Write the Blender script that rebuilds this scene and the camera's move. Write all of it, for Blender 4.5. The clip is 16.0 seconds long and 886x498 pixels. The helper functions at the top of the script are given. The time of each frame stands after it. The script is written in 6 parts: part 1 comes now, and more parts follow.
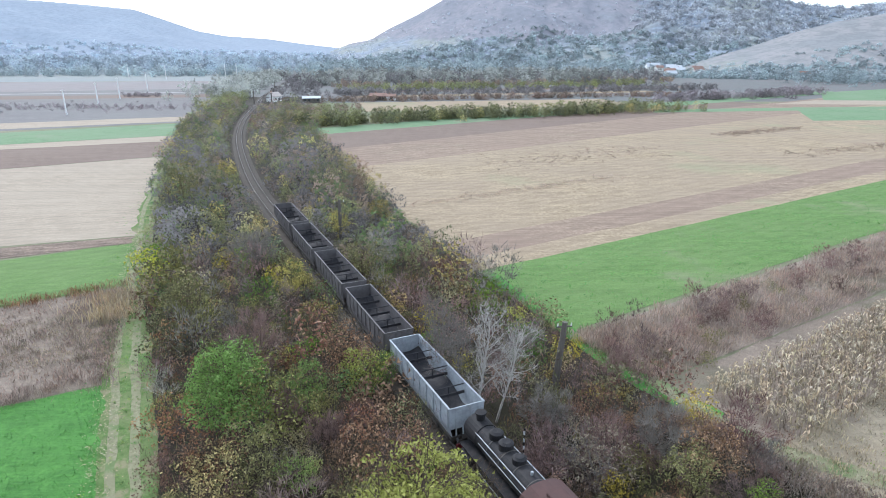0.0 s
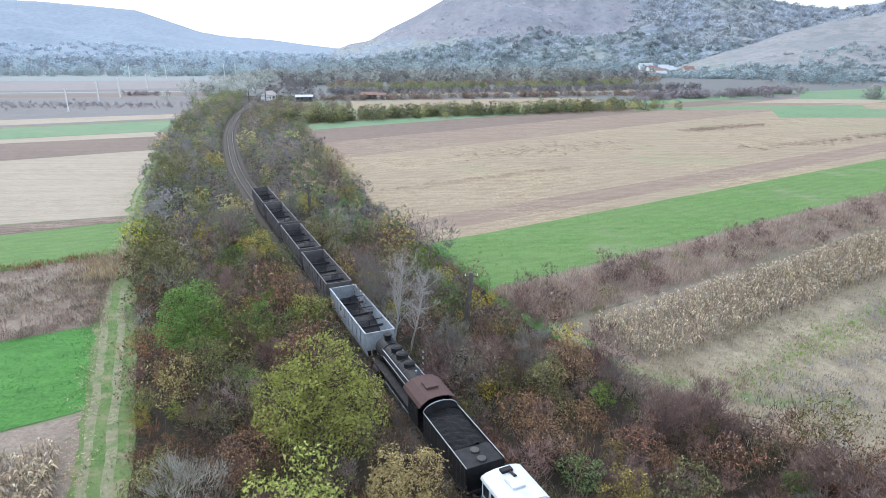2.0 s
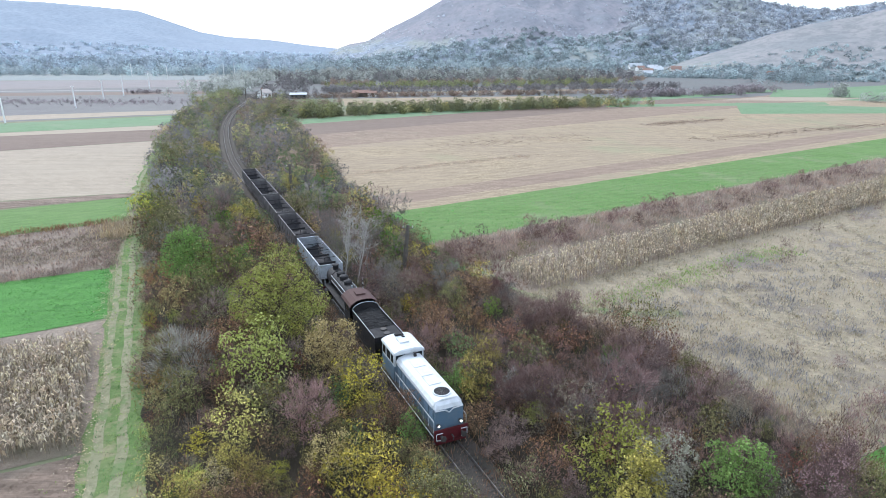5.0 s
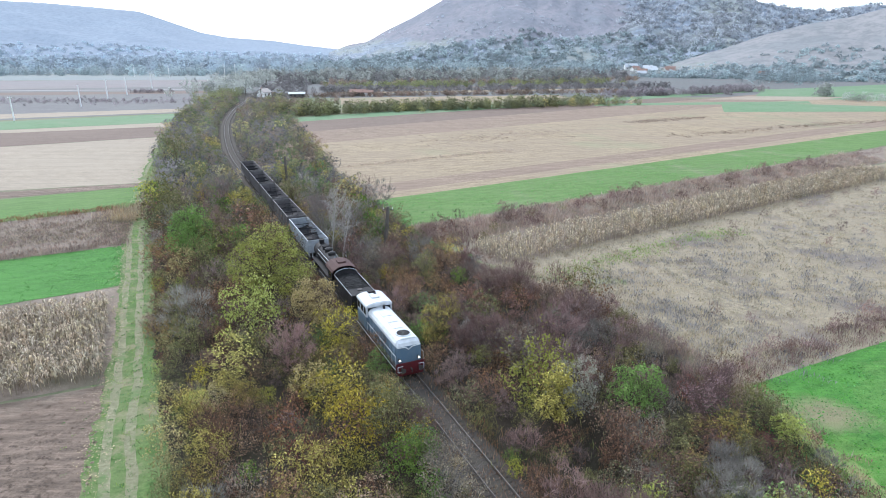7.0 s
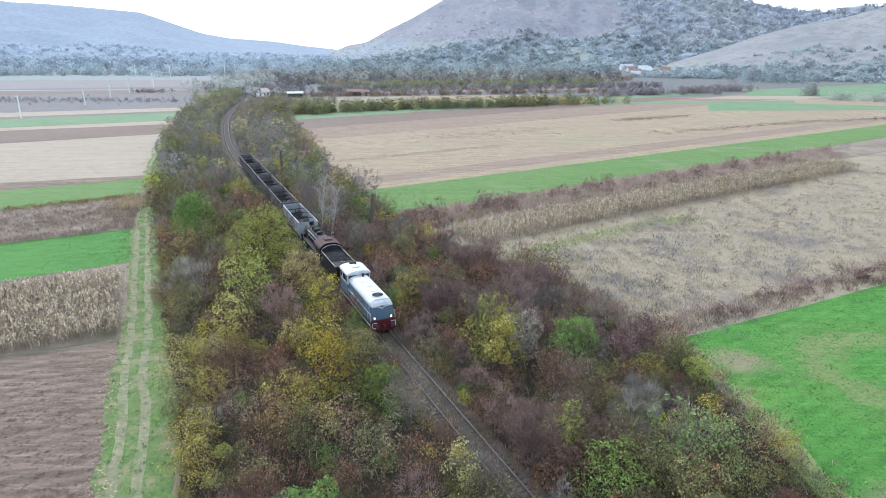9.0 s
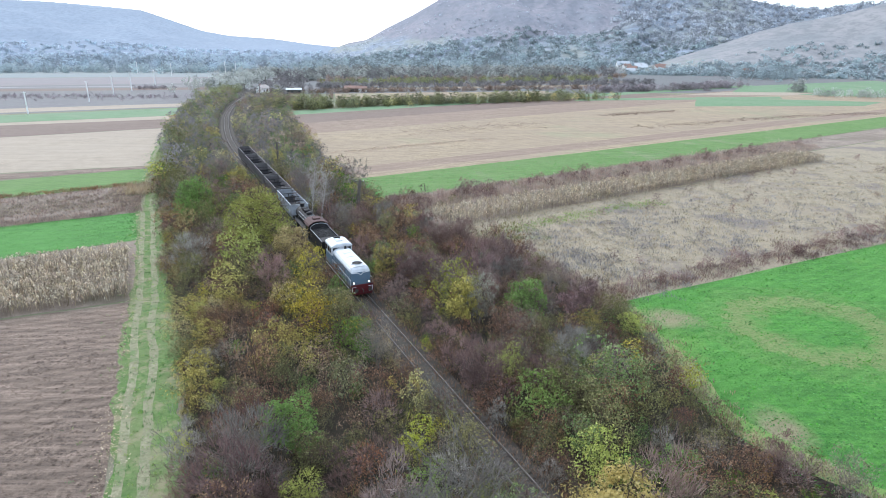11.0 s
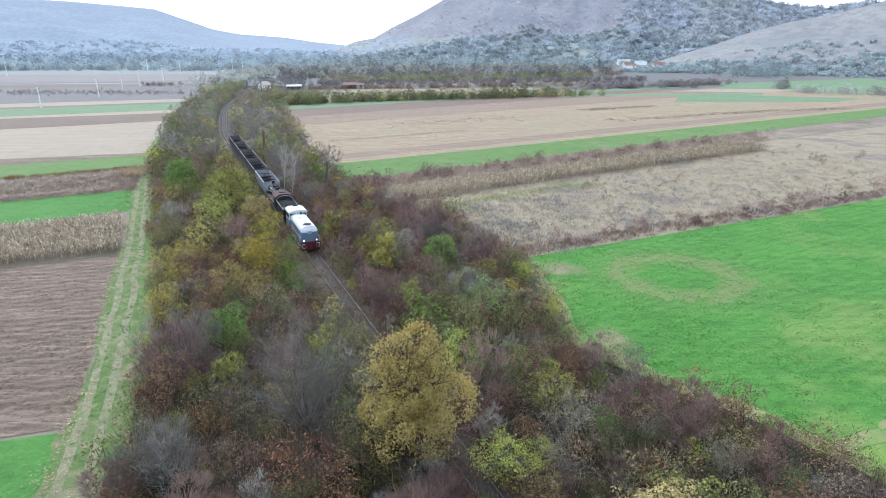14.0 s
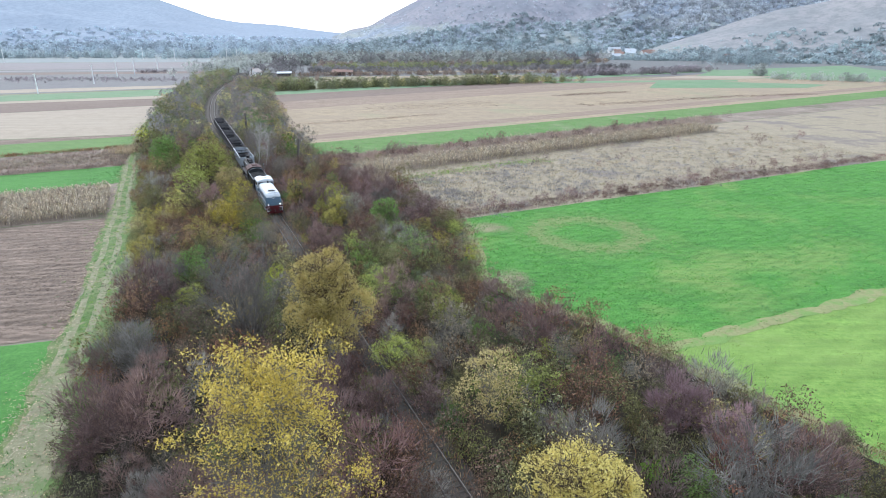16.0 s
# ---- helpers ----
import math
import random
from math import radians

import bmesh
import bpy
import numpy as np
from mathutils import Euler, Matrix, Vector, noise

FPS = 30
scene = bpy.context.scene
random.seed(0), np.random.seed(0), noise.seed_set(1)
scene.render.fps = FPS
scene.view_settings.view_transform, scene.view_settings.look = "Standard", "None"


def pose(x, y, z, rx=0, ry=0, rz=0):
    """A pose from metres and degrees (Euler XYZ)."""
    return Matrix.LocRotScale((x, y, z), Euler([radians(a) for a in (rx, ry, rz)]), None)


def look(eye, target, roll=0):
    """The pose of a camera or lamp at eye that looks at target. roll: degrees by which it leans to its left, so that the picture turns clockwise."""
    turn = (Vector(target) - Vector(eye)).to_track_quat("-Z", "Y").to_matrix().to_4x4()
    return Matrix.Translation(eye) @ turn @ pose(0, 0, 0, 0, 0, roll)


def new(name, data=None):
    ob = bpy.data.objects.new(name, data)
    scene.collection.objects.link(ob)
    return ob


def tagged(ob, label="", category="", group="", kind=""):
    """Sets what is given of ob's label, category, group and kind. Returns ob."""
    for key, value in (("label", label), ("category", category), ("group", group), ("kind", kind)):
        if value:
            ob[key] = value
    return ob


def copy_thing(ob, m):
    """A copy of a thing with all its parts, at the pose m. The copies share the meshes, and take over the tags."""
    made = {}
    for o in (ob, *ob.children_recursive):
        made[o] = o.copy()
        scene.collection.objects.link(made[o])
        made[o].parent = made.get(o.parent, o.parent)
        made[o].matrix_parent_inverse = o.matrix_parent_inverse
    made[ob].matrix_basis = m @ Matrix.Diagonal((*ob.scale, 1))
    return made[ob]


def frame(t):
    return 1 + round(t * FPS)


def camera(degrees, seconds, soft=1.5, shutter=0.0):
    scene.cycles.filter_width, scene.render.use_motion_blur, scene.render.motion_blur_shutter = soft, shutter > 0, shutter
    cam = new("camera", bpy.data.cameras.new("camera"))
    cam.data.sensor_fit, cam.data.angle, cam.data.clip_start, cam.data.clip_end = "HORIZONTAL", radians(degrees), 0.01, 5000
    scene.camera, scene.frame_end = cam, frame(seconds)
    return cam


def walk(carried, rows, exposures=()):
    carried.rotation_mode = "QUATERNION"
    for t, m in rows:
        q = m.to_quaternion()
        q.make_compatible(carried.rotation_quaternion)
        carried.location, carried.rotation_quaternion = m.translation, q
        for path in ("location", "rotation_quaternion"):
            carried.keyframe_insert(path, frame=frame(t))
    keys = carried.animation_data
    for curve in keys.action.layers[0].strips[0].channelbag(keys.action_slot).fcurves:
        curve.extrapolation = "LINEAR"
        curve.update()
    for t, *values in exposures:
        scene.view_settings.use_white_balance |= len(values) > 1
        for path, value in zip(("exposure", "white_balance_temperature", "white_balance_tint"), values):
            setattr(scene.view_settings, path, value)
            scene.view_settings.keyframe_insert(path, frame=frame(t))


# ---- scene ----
cam = camera(70.6, 16.0, soft=0.9)
METRES, EYE, TILT, LEAN, TURN = 104.5, 30.0, 0.0, 0.0, 0.0
ROWS = [
    (0.0, 0.0, 0.0, 0.0, -0.05, -18.15, 0.15),
    (0.5, 0.0196, -0.0301, 0.0002, -0.01, -18.12, 0.16),
    (1.0, 0.0395, -0.0596, 0.0002, 0.08, -18.12, 0.17),
    (1.5, 0.0587, -0.0907, 0.0004, 0.16, -18.12, 0.14),
    (2.0, 0.0762, -0.1242, 0.0005, 0.16, -18.11, 0.13),
    (2.5, 0.093, -0.1584, 0.0006, 0.18, -18.1, 0.14),
    (3.0, 0.1079, -0.1926, 0.0008, 0.2, -18.11, 0.13),
    (3.5, 0.1213, -0.2245, 0.0007, 0.22, -18.1, 0.12),
    (4.0, 0.133, -0.2541, 0.001, 0.23, -18.09, 0.11),
    (6.5, 0.1814, -0.386, 0.0011, 0.29, -18.05, 0.1),
    (7.0, 0.1901, -0.4107, 0.0012, 0.32, -18.03, 0.11),
    (7.5, 0.1984, -0.4346, 0.0012, 0.31, -18.02, 0.1),
    (8.0, 0.2068, -0.4579, 0.0012, 0.32, -18.0, 0.11),
    (8.5, 0.2148, -0.4808, 0.0015, 0.32, -17.99, 0.1),
    (9.0, 0.2233, -0.5036, 0.0014, 0.35, -17.98, 0.11),
    (11.5, 0.2689, -0.6189, 0.001, 0.48, -18.21, 0.12),
    (12.0, 0.2807, -0.6433, 0.0011, 0.58, -18.21, 0.12),
    (12.5, 0.2959, -0.6688, 0.001, 0.83, -18.23, 0.12),
    (13.0, 0.3161, -0.6947, 0.0009, 1.07, -18.23, 0.14),
    (13.5, 0.3403, -0.721, 0.0008, 1.29, -18.25, 0.16),
    (14.0, 0.3665, -0.7488, 0.0003, 1.43, -18.32, 0.15),
    (14.5, 0.3928, -0.7787, 0.0003, 1.5, -18.96, 0.13),
    (15.0, 0.417, -0.8104, 0.0001, 1.53, -19.3, 0.14),
    (15.5, 0.4372, -0.844, -0.0, 1.43, -19.31, 0.16),
    (16.0, 0.4537, -0.8809, -0.0001, 1.36, -19.31, 0.15),
]
walk(cam, [(t, pose(0, 0, EYE, TILT, LEAN, TURN) @ pose(METRES * x, METRES * y, METRES * z, 90 + pitch, roll, yaw)) for t, x, y, z, yaw, pitch, roll in ROWS],
     exposures=[(0.0, 0.65, 5880, 10), (16.0, 0.65, 5880, 10)])

# ---- world and light: a bright, thinly overcast afternoon ----
world = bpy.data.worlds.new("overcast_sky")
scene.world = world
world.use_nodes = True
wn = world.node_tree
wn.nodes.clear()
sky = wn.nodes.new("ShaderNodeTexSky")
sky.sky_type, sky.sun_disc = "NISHITA", False
sky.sun_elevation, sky.sun_rotation = radians(32), radians(-35)
sky_bg = wn.nodes.new("ShaderNodeBackground")
sky_bg.inputs["Strength"].default_value = 0.06
cloud_bg = wn.nodes.new("ShaderNodeBackground")
cloud_bg.inputs["Color"].default_value = (0.86, 0.93, 1.0, 1)
cloud_bg.inputs["Strength"].default_value = 0.84
both = wn.nodes.new("ShaderNodeAddShader")
w_out = wn.nodes.new("ShaderNodeOutputWorld")
wn.links.new(sky.outputs["Color"], sky_bg.inputs["Color"])
wn.links.new(sky_bg.outputs[0], both.inputs[0])
wn.links.new(cloud_bg.outputs[0], both.inputs[1])
wn.links.new(both.outputs[0], w_out.inputs["Surface"])

sun_data = bpy.data.lights.new("sun", "SUN")
sun_data.energy, sun_data.angle, sun_data.color = 1.9, radians(16), (1.0, 0.965, 0.92)
sun = new("sun", sun_data)
sun.matrix_world = look((-60, 85, 80), (0, 0, 0))

# ---- materials ----


class Nodes:
    """Short names for building a node material."""

    def __init__(self, name):
        self.mat = bpy.data.materials.new(name)
        self.mat.use_nodes = True
        self.tree = self.mat.node_tree
        self.bsdf = self.tree.nodes["Principled BSDF"]
        self.out = self.tree.nodes["Material Output"]

    def add(self, kind, **values):
        n = self.tree.nodes.new("ShaderNode" + kind)
        for k, v in values.items():
            n.inputs[k.replace("_", " ")].default_value = v
        return n

    def join(self, a, b):
        self.tree.links.new(a, b)

    def place(self):
        return self.add("NewGeometry").outputs["Position"]

    def noise(self, where, scale, detail=4, rough=0.6):
        n = self.add("TexNoise", Scale=scale, Detail=detail, Roughness=rough)
        self.join(where, n.inputs["Vector"])
        return n.outputs["Fac"]

    def ramp(self, fac, stops):
        n = self.add("ValToRGB")
        el = n.color_ramp.elements
        while len(el) < len(stops):
            el.new(0.5)
        for e, (p, c) in zip(el, stops):
            e.position, e.color = p, (*c, 1)
        self.join(fac, n.inputs["Fac"])
        return n.outputs["Color"]

    def mix(self, fac, a, b, blend="MIX"):
        n = self.tree.nodes.new("ShaderNodeMix")
        n.data_type, n.blend_type = "RGBA", blend
        for index, v in ((0, fac), (6, a), (7, b)):
            if isinstance(v, (int, float)):
                n.inputs[index].default_value = v
            elif isinstance(v, tuple):
                n.inputs[index].default_value = (*v, 1)
            else:
                self.join(v, n.inputs[index])
        return n.outputs[2]

    def math(self, op, a, b=0.0):
        n = self.tree.nodes.new("ShaderNodeMath")
        n.operation = op
        for index, v in ((0, a), (1, b)):
            if isinstance(v, (int, float)):
                n.inputs[index].default_value = v
            else:
                self.join(v, n.inputs[index])
        return n.outputs[0]

    def bump(self, height, strength=0.5, distance=0.1):
        n = self.add("Bump", Strength=strength, Distance=distance)
        self.join(height, n.inputs["Height"])
        self.join(n.outputs["Normal"], self.bsdf.inputs["Normal"])

    def done(self, colour, rough=0.85, metal=0.0):
        if isinstance(colour, tuple):
            self.bsdf.inputs["Base Color"].default_value = (*colour, 1)
        else:
            self.join(colour, self.bsdf.inputs["Base Color"])
        self.bsdf.inputs["Roughness"].default_value = rough
        self.bsdf.inputs["Metallic"].default_value = metal
        self.bsdf.inputs["Specular IOR Level"].default_value = 0.25
        return self.mat


def shade(c, k):
    return tuple(min(1.0, v * k) for v in c)


def ground_mat(name, a, b, c, broad=0.05, fine=3.0, rows=None, depth=0.12, patch=None, patch_scale=0.03, patch_at=0.55, bumpy=0.7, worn=()):
    """Soil, grass or stubble: two scales of mottling, fine relief, and rows (angle in degrees, spacing, strength)."""
    g = Nodes(name)
    p = g.place()
    wide = g.noise(p, broad, 5, 0.65)
    near = g.noise(p, fine, 8, 0.75)
    middle = g.noise(p, fine * 0.16, 5, 0.65)
    col = g.mix(g.ramp(near, [(0.38, (0, 0, 0)), (0.62, (1, 1, 1))]), a, b)
    col = g.mix(g.math("MULTIPLY", g.ramp(middle, [(0.45, (0, 0, 0)), (0.62, (1, 1, 1))]), 0.45), col, shade(a, 0.75))
    col = g.mix(g.ramp(wide, [(0.38, (0, 0, 0)), (0.66, (1, 1, 1))]), col, c)
    height = near
    if patch:
        spots = g.ramp(g.noise(p, patch_scale, 6, 0.62), [(patch_at, (0, 0, 0)), (patch_at + 0.1, (1, 1, 1))])
        col = g.mix(g.math("MULTIPLY", spots, 0.85), col, patch)
    if rows:
        angle, spacing, strength = rows
        turn = g.add("Mapping")
        turn.inputs["Rotation"].default_value = (0, 0, radians(-angle))
        g.join(p, turn.inputs["Vector"])
        sep = g.add("SeparateXYZ")
        g.join(turn.outputs[0], sep.inputs[0])
        wob = g.math("MULTIPLY", g.noise(p, 0.25, 3), 1.2 * spacing)
        line = g.math("SINE", g.math("MULTIPLY", g.math("ADD", sep.outputs["Y"], wob), 2 * math.pi / spacing))
        line = g.math("ADD", g.math("MULTIPLY", line, 0.5), 0.5)
        stretched = g.add("Mapping")
        stretched.inputs["Rotation"].default_value = (0, 0, radians(-angle))
        stretched.inputs["Scale"].default_value = (0.03, 0.55, 1)
        g.join(p, stretched.inputs["Vector"])
        streak = g.noise(stretched.outputs[0], 1.0, 6, 0.7)
        thin = g.add("Mapping")
        thin.inputs["Rotation"].default_value = (0, 0, radians(-angle))
        thin.inputs["Scale"].default_value = (0.12, 2.2, 1)
        g.join(p, thin.inputs["Vector"])
        fibre = g.noise(thin.outputs[0], 1.0, 5, 0.7)
        col = g.mix(g.math("MULTIPLY", g.ramp(fibre, [(0.45, (0, 0, 0)), (0.6, (1, 1, 1))]), strength), col, shade(b, 1.22))
        mask = g.math("MULTIPLY", g.math("MULTIPLY", line, g.ramp(streak, [(0.38, (0, 0, 0)), (0.6, (1, 1, 1))])), g.math("MULTIPLY", near, strength * 1.8))
        col = g.mix(mask, col, shade(a, 0.5))
        col = g.mix(g.math("MULTIPLY", g.ramp(streak, [(0.42, (0, 0, 0)), (0.62, (1, 1, 1))]), strength), col, shade(c, 0.72))
        height = g.math("ADD", near, g.math("MULTIPLY", line, strength * 0.6))
    for cx, cy, rx, ry, lean, hollow in worn:   # thin, yellowed places in the crop
        at_x = g.add("SeparateXYZ")
        g.join(p, at_x.inputs[0])
        dx = g.math("DIVIDE", g.math("SUBTRACT", at_x.outputs["X"], cx), rx)
        dy = g.math("SUBTRACT", g.math("DIVIDE", g.math("SUBTRACT", at_x.outputs["Y"], cy), ry), g.math("MULTIPLY", dx, lean))
        d = g.math("SQRT", g.math("ADD", g.math("MULTIPLY", dx, dx), g.math("MULTIPLY", dy, dy)))
        d = g.math("ADD", d, g.math("MULTIPLY", g.math("SUBTRACT", g.noise(p, 0.35, 5, 0.7), 0.5), 0.9))
        stops = [(0.42, (0, 0, 0)), (0.66, (1, 1, 1)), (0.9, (1, 1, 1)), (1.0, (0.5, 0.5, 0.5))] if hollow else [(0.3, (1, 1, 1)), (1.0, (0, 0, 0))]
        ring = g.ramp(d, stops)
        if hollow:
            ring = g.math("MULTIPLY", ring, g.ramp(d, [(0.9, (1, 1, 1)), (1.0, (0.4, 0.4, 0.4))]))
            ring = g.math("MULTIPLY", ring, g.math("LESS_THAN", d, 1.25))
        pale = g.mix(g.ramp(near, [(0.4, (0, 0, 0)), (0.6, (1, 1, 1))]), (0.14, 0.21, 0.06), (0.24, 0.235, 0.11))
        col = g.mix(g.math("MULTIPLY", ring, 0.75 if hollow else 0.85), col, pale if hollow else (0.27, 0.225, 0.14))
    g.bump(height, bumpy, depth)
    return g.done(col, 0.95)


def leaf_mat(name, a, b, c, through_light=0.2, uneven=0.9, spread=0.55):
    """Leaves that differ one from the next (spread) and from plant to plant (tone)."""
    def toward(q):
        return tuple(m + (v - m) * spread for v, m in zip(q, b))

    g = Nodes(name)
    geo = g.add("NewGeometry")
    col = g.ramp(geo.outputs["Random Per Island"], [(0.0, toward(a)), (0.4, b), (0.72, b), (1.0, toward(c))])
    clump = g.noise(geo.outputs["Position"], 0.55, 3)
    tone = g.add("Attribute")
    tone.attribute_name = "tone"
    tone = tone.outputs["Fac"]
    one = g.math("MULTIPLY", g.math("SUBTRACT", g.add("ObjectInfo").outputs["Random"], 0.5), 0.5)
    hsv = g.add("HueSaturation")
    g.join(g.math("ADD", g.math("MULTIPLY", g.math("SINE", g.math("MULTIPLY", tone, 23.0)), 0.014), g.math("ADD", g.math("MULTIPLY", one, 0.03), 0.5)), hsv.inputs["Hue"])
    g.join(g.math("ADD", g.math("MULTIPLY", g.math("SINE", g.math("MULTIPLY", tone, 41.0)), 0.16), 0.92), hsv.inputs["Saturation"])
    value = g.math("ADD", g.math("MULTIPLY", clump, uneven), 1.0 - uneven / 2)
    g.join(g.math("ADD", value, g.math("ADD", g.math("MULTIPLY", tone, 0.3), one)), hsv.inputs["Value"])
    g.join(col, hsv.inputs["Color"])
    mat = g.done(hsv.outputs["Color"], 0.75 if through_light else 1.0)
    if not through_light:
        g.bsdf.inputs["Specular IOR Level"].default_value = 0.0
    if through_light:
        glow = g.add("BsdfTranslucent")
        g.join(hsv.outputs["Color"], glow.inputs["Color"])
        mixer = g.add("MixShader", Fac=through_light)
        g.join(g.bsdf.outputs[0], mixer.inputs[1])
        g.join(glow.outputs[0], mixer.inputs[2])
        g.join(mixer.outputs[0], g.out.inputs["Surface"])
    return mat


def bark_mat(name, a, b):
    g = Nodes(name)
    n = g.noise(g.place(), 6.0, 4)
    g.bump(n, 0.4, 0.02)
    return g.done(g.mix(n, a, b), 0.9)


def paint_mat(name, colour, dirt, rough=0.45, metal=0.0, amount=0.5, scale=1.3):
    """Weathered paint or steel: broad grime, fine specks, slight relief."""
    g = Nodes(name)
    p = g.place()
    stain = g.ramp(g.noise(p, scale, 6, 0.7), [(0.42, (0, 0, 0)), (0.72, (1, 1, 1))])
    speck = g.ramp(g.noise(p, 14.0, 3), [(0.5, (0, 0, 0)), (0.8, (1, 1, 1))])
    col = g.mix(g.math("MULTIPLY", stain, amount), colour, dirt)
    col = g.mix(g.math("MULTIPLY", speck, amount * 0.5), col, dirt)
    g.bump(g.noise(p, 20.0, 3), 0.15, 0.01)
    return g.done(col, rough, metal)


ANG = 31.5   # direction of the strip fields
M_GROUND = ground_mat("valley_grass", (0.17, 0.165, 0.10), (0.25, 0.22, 0.15), (0.13, 0.155, 0.08), 0.012, 1.2, patch=(0.22, 0.18, 0.145), patch_scale=0.008)
# brown litter, with the shade between shrubs put into its colour
M_LITTER = ground_mat("shaded_woodland_litter", (0.024, 0.018, 0.013), (0.055, 0.04, 0.028), (0.032, 0.03, 0.018), 0.12, 4.0)
M_GREEN = ground_mat("young_winter_crop", (0.045, 0.14, 0.028), (0.105, 0.265, 0.055), (0.08, 0.215, 0.045), 0.06, 2.2, rows=(ANG, 2.2, 0.25), patch=(0.20, 0.22, 0.11), patch_scale=0.035, patch_at=0.62, depth=0.2)
M_CROP = ground_mat("near_winter_crop", (0.028, 0.115, 0.022), (0.125, 0.32, 0.056), (0.09, 0.245, 0.045), 0.06, 2.0, rows=(ANG, 1.7, 0.32), patch=(0.19, 0.275, 0.075), patch_scale=0.035, patch_at=0.53, depth=0.3, bumpy=0.9, worn=((67.6, 1.3, 10.0, 9.8, 0.0, True), (52.2, 3.8, 4.6, 3.4, 0, False), (54.4, -18.0, 2.6, 4.2, 0, False)))
# crop green greyed a little: slight haze is in the colour
M_GREENMID = ground_mat("hazed_mid_crop", (0.075, 0.15, 0.04), (0.15, 0.245, 0.07), (0.135, 0.205, 0.07), 0.06, 2.0, rows=(ANG, 2.2, 0.25), patch=(0.2, 0.215, 0.12), patch_scale=0.04, patch_at=0.58, depth=0.2)
M_GREEN2 = ground_mat("meadow_green", (0.085, 0.19, 0.03), (0.215, 0.35, 0.07), (0.20, 0.29, 0.075), 0.05, 1.6, rows=(ANG, 2.8, 0.32), patch=(0.25, 0.25, 0.13), patch_scale=0.05, patch_at=0.6, depth=0.2)
# the same crop farther off, more haze put into its green
M_GREENFAR = ground_mat("hazed_far_crop", (0.12, 0.20, 0.10), (0.165, 0.25, 0.135), (0.16, 0.225, 0.13), 0.04, 1.5, patch=(0.22, 0.235, 0.16), patch_scale=0.03, patch_at=0.58)
M_STUB = ground_mat("maize_stubble", (0.205, 0.15, 0.095), (0.43, 0.345, 0.225), (0.265, 0.205, 0.145), 0.028, 1.3, rows=(ANG + 1.5, 2.9, 0.26), patch=(0.235, 0.225, 0.135), patch_scale=0.02, patch_at=0.56)
M_STUBL = ground_mat("pale_stubble", (0.28, 0.23, 0.17), (0.40, 0.33, 0.25), (0.33, 0.275, 0.21), 0.04, 1.5, rows=(24, 1.7, 0.3))
M_PLOUGH = ground_mat("ploughed_soil", (0.07, 0.052, 0.041), (0.355, 0.265, 0.203), (0.212, 0.158, 0.12), 0.06, 2.6, rows=(20, 1.5, 0.55), depth=0.3, patch=(0.30, 0.25, 0.19), patch_scale=0.05, patch_at=0.58, bumpy=0.9)
M_BROWN = ground_mat("harrowed_soil", (0.145, 0.105, 0.082), (0.225, 0.165, 0.13), (0.185, 0.137, 0.11), 0.05, 1.8, rows=(ANG, 2.0, 0.3))
M_DRY = ground_mat("dry_meadow", (0.20, 0.165, 0.115), (0.39, 0.33, 0.23), (0.29, 0.24, 0.17), 0.05, 1.5, patch=(0.185, 0.155, 0.135), patch_scale=0.06, patch_at=0.52, depth=0.3)
M_DEAD = ground_mat("dead_grass", (0.21, 0.165, 0.13), (0.35, 0.285, 0.225), (0.19, 0.15, 0.115), 0.07, 1.8, patch=(0.14, 0.13, 0.085), patch_scale=0.06, depth=0.3)
M_TRACK = ground_mat("trodden_earth", (0.17, 0.17, 0.095), (0.31, 0.29, 0.185), (0.21, 0.205, 0.12), 0.25, 2.6, patch=(0.13, 0.185, 0.07), patch_scale=0.5, patch_at=0.52)
M_VERGE = ground_mat("verge_grass", (0.065, 0.125, 0.032), (0.14, 0.21, 0.065), (0.16, 0.185, 0.08), 0.2, 2.2, patch=(0.235, 0.21, 0.125), patch_scale=0.4, patch_at=0.52)
M_BALLAST = ground_mat("old_ballast", (0.045, 0.037, 0.032), (0.105, 0.085, 0.073), (0.065, 0.058, 0.045), 0.3, 9.0, depth=0.08)
M_STUBPINK = ground_mat("browner_stubble", (0.17, 0.12, 0.085), (0.34, 0.26, 0.19), (0.23, 0.165, 0.125), 0.03, 1.2, rows=(ANG + 4, 3.4, 0.3), patch=(0.26, 0.24, 0.15), patch_scale=0.02, patch_at=0.58)
# bluish haze is mixed into these three far land colours
M_FARBROWN = ground_mat("hazed_brown_soil", (0.20, 0.175, 0.17), (0.25, 0.215, 0.205), (0.22, 0.205, 0.20), 0.01, 0.6)
M_FARGREEN = ground_mat("hazed_far_meadow", (0.20, 0.23, 0.225), (0.24, 0.265, 0.25), (0.23, 0.24, 0.23), 0.01, 0.6)
M_ROADSIDE = ground_mat("hazed_grey_fallow", (0.14, 0.13, 0.13), (0.205, 0.19, 0.185), (0.17, 0.165, 0.155), 0.03, 1.0, rows=(24, 5.0, 0.3))

M_RAIL = paint_mat("worn_rail_steel", (0.16, 0.145, 0.135), (0.09, 0.066, 0.052), 0.42, 0.3)
M_SLEEPER = paint_mat("weathered_sleeper", (0.066, 0.056, 0.048), (0.04, 0.032, 0.027), 0.9)

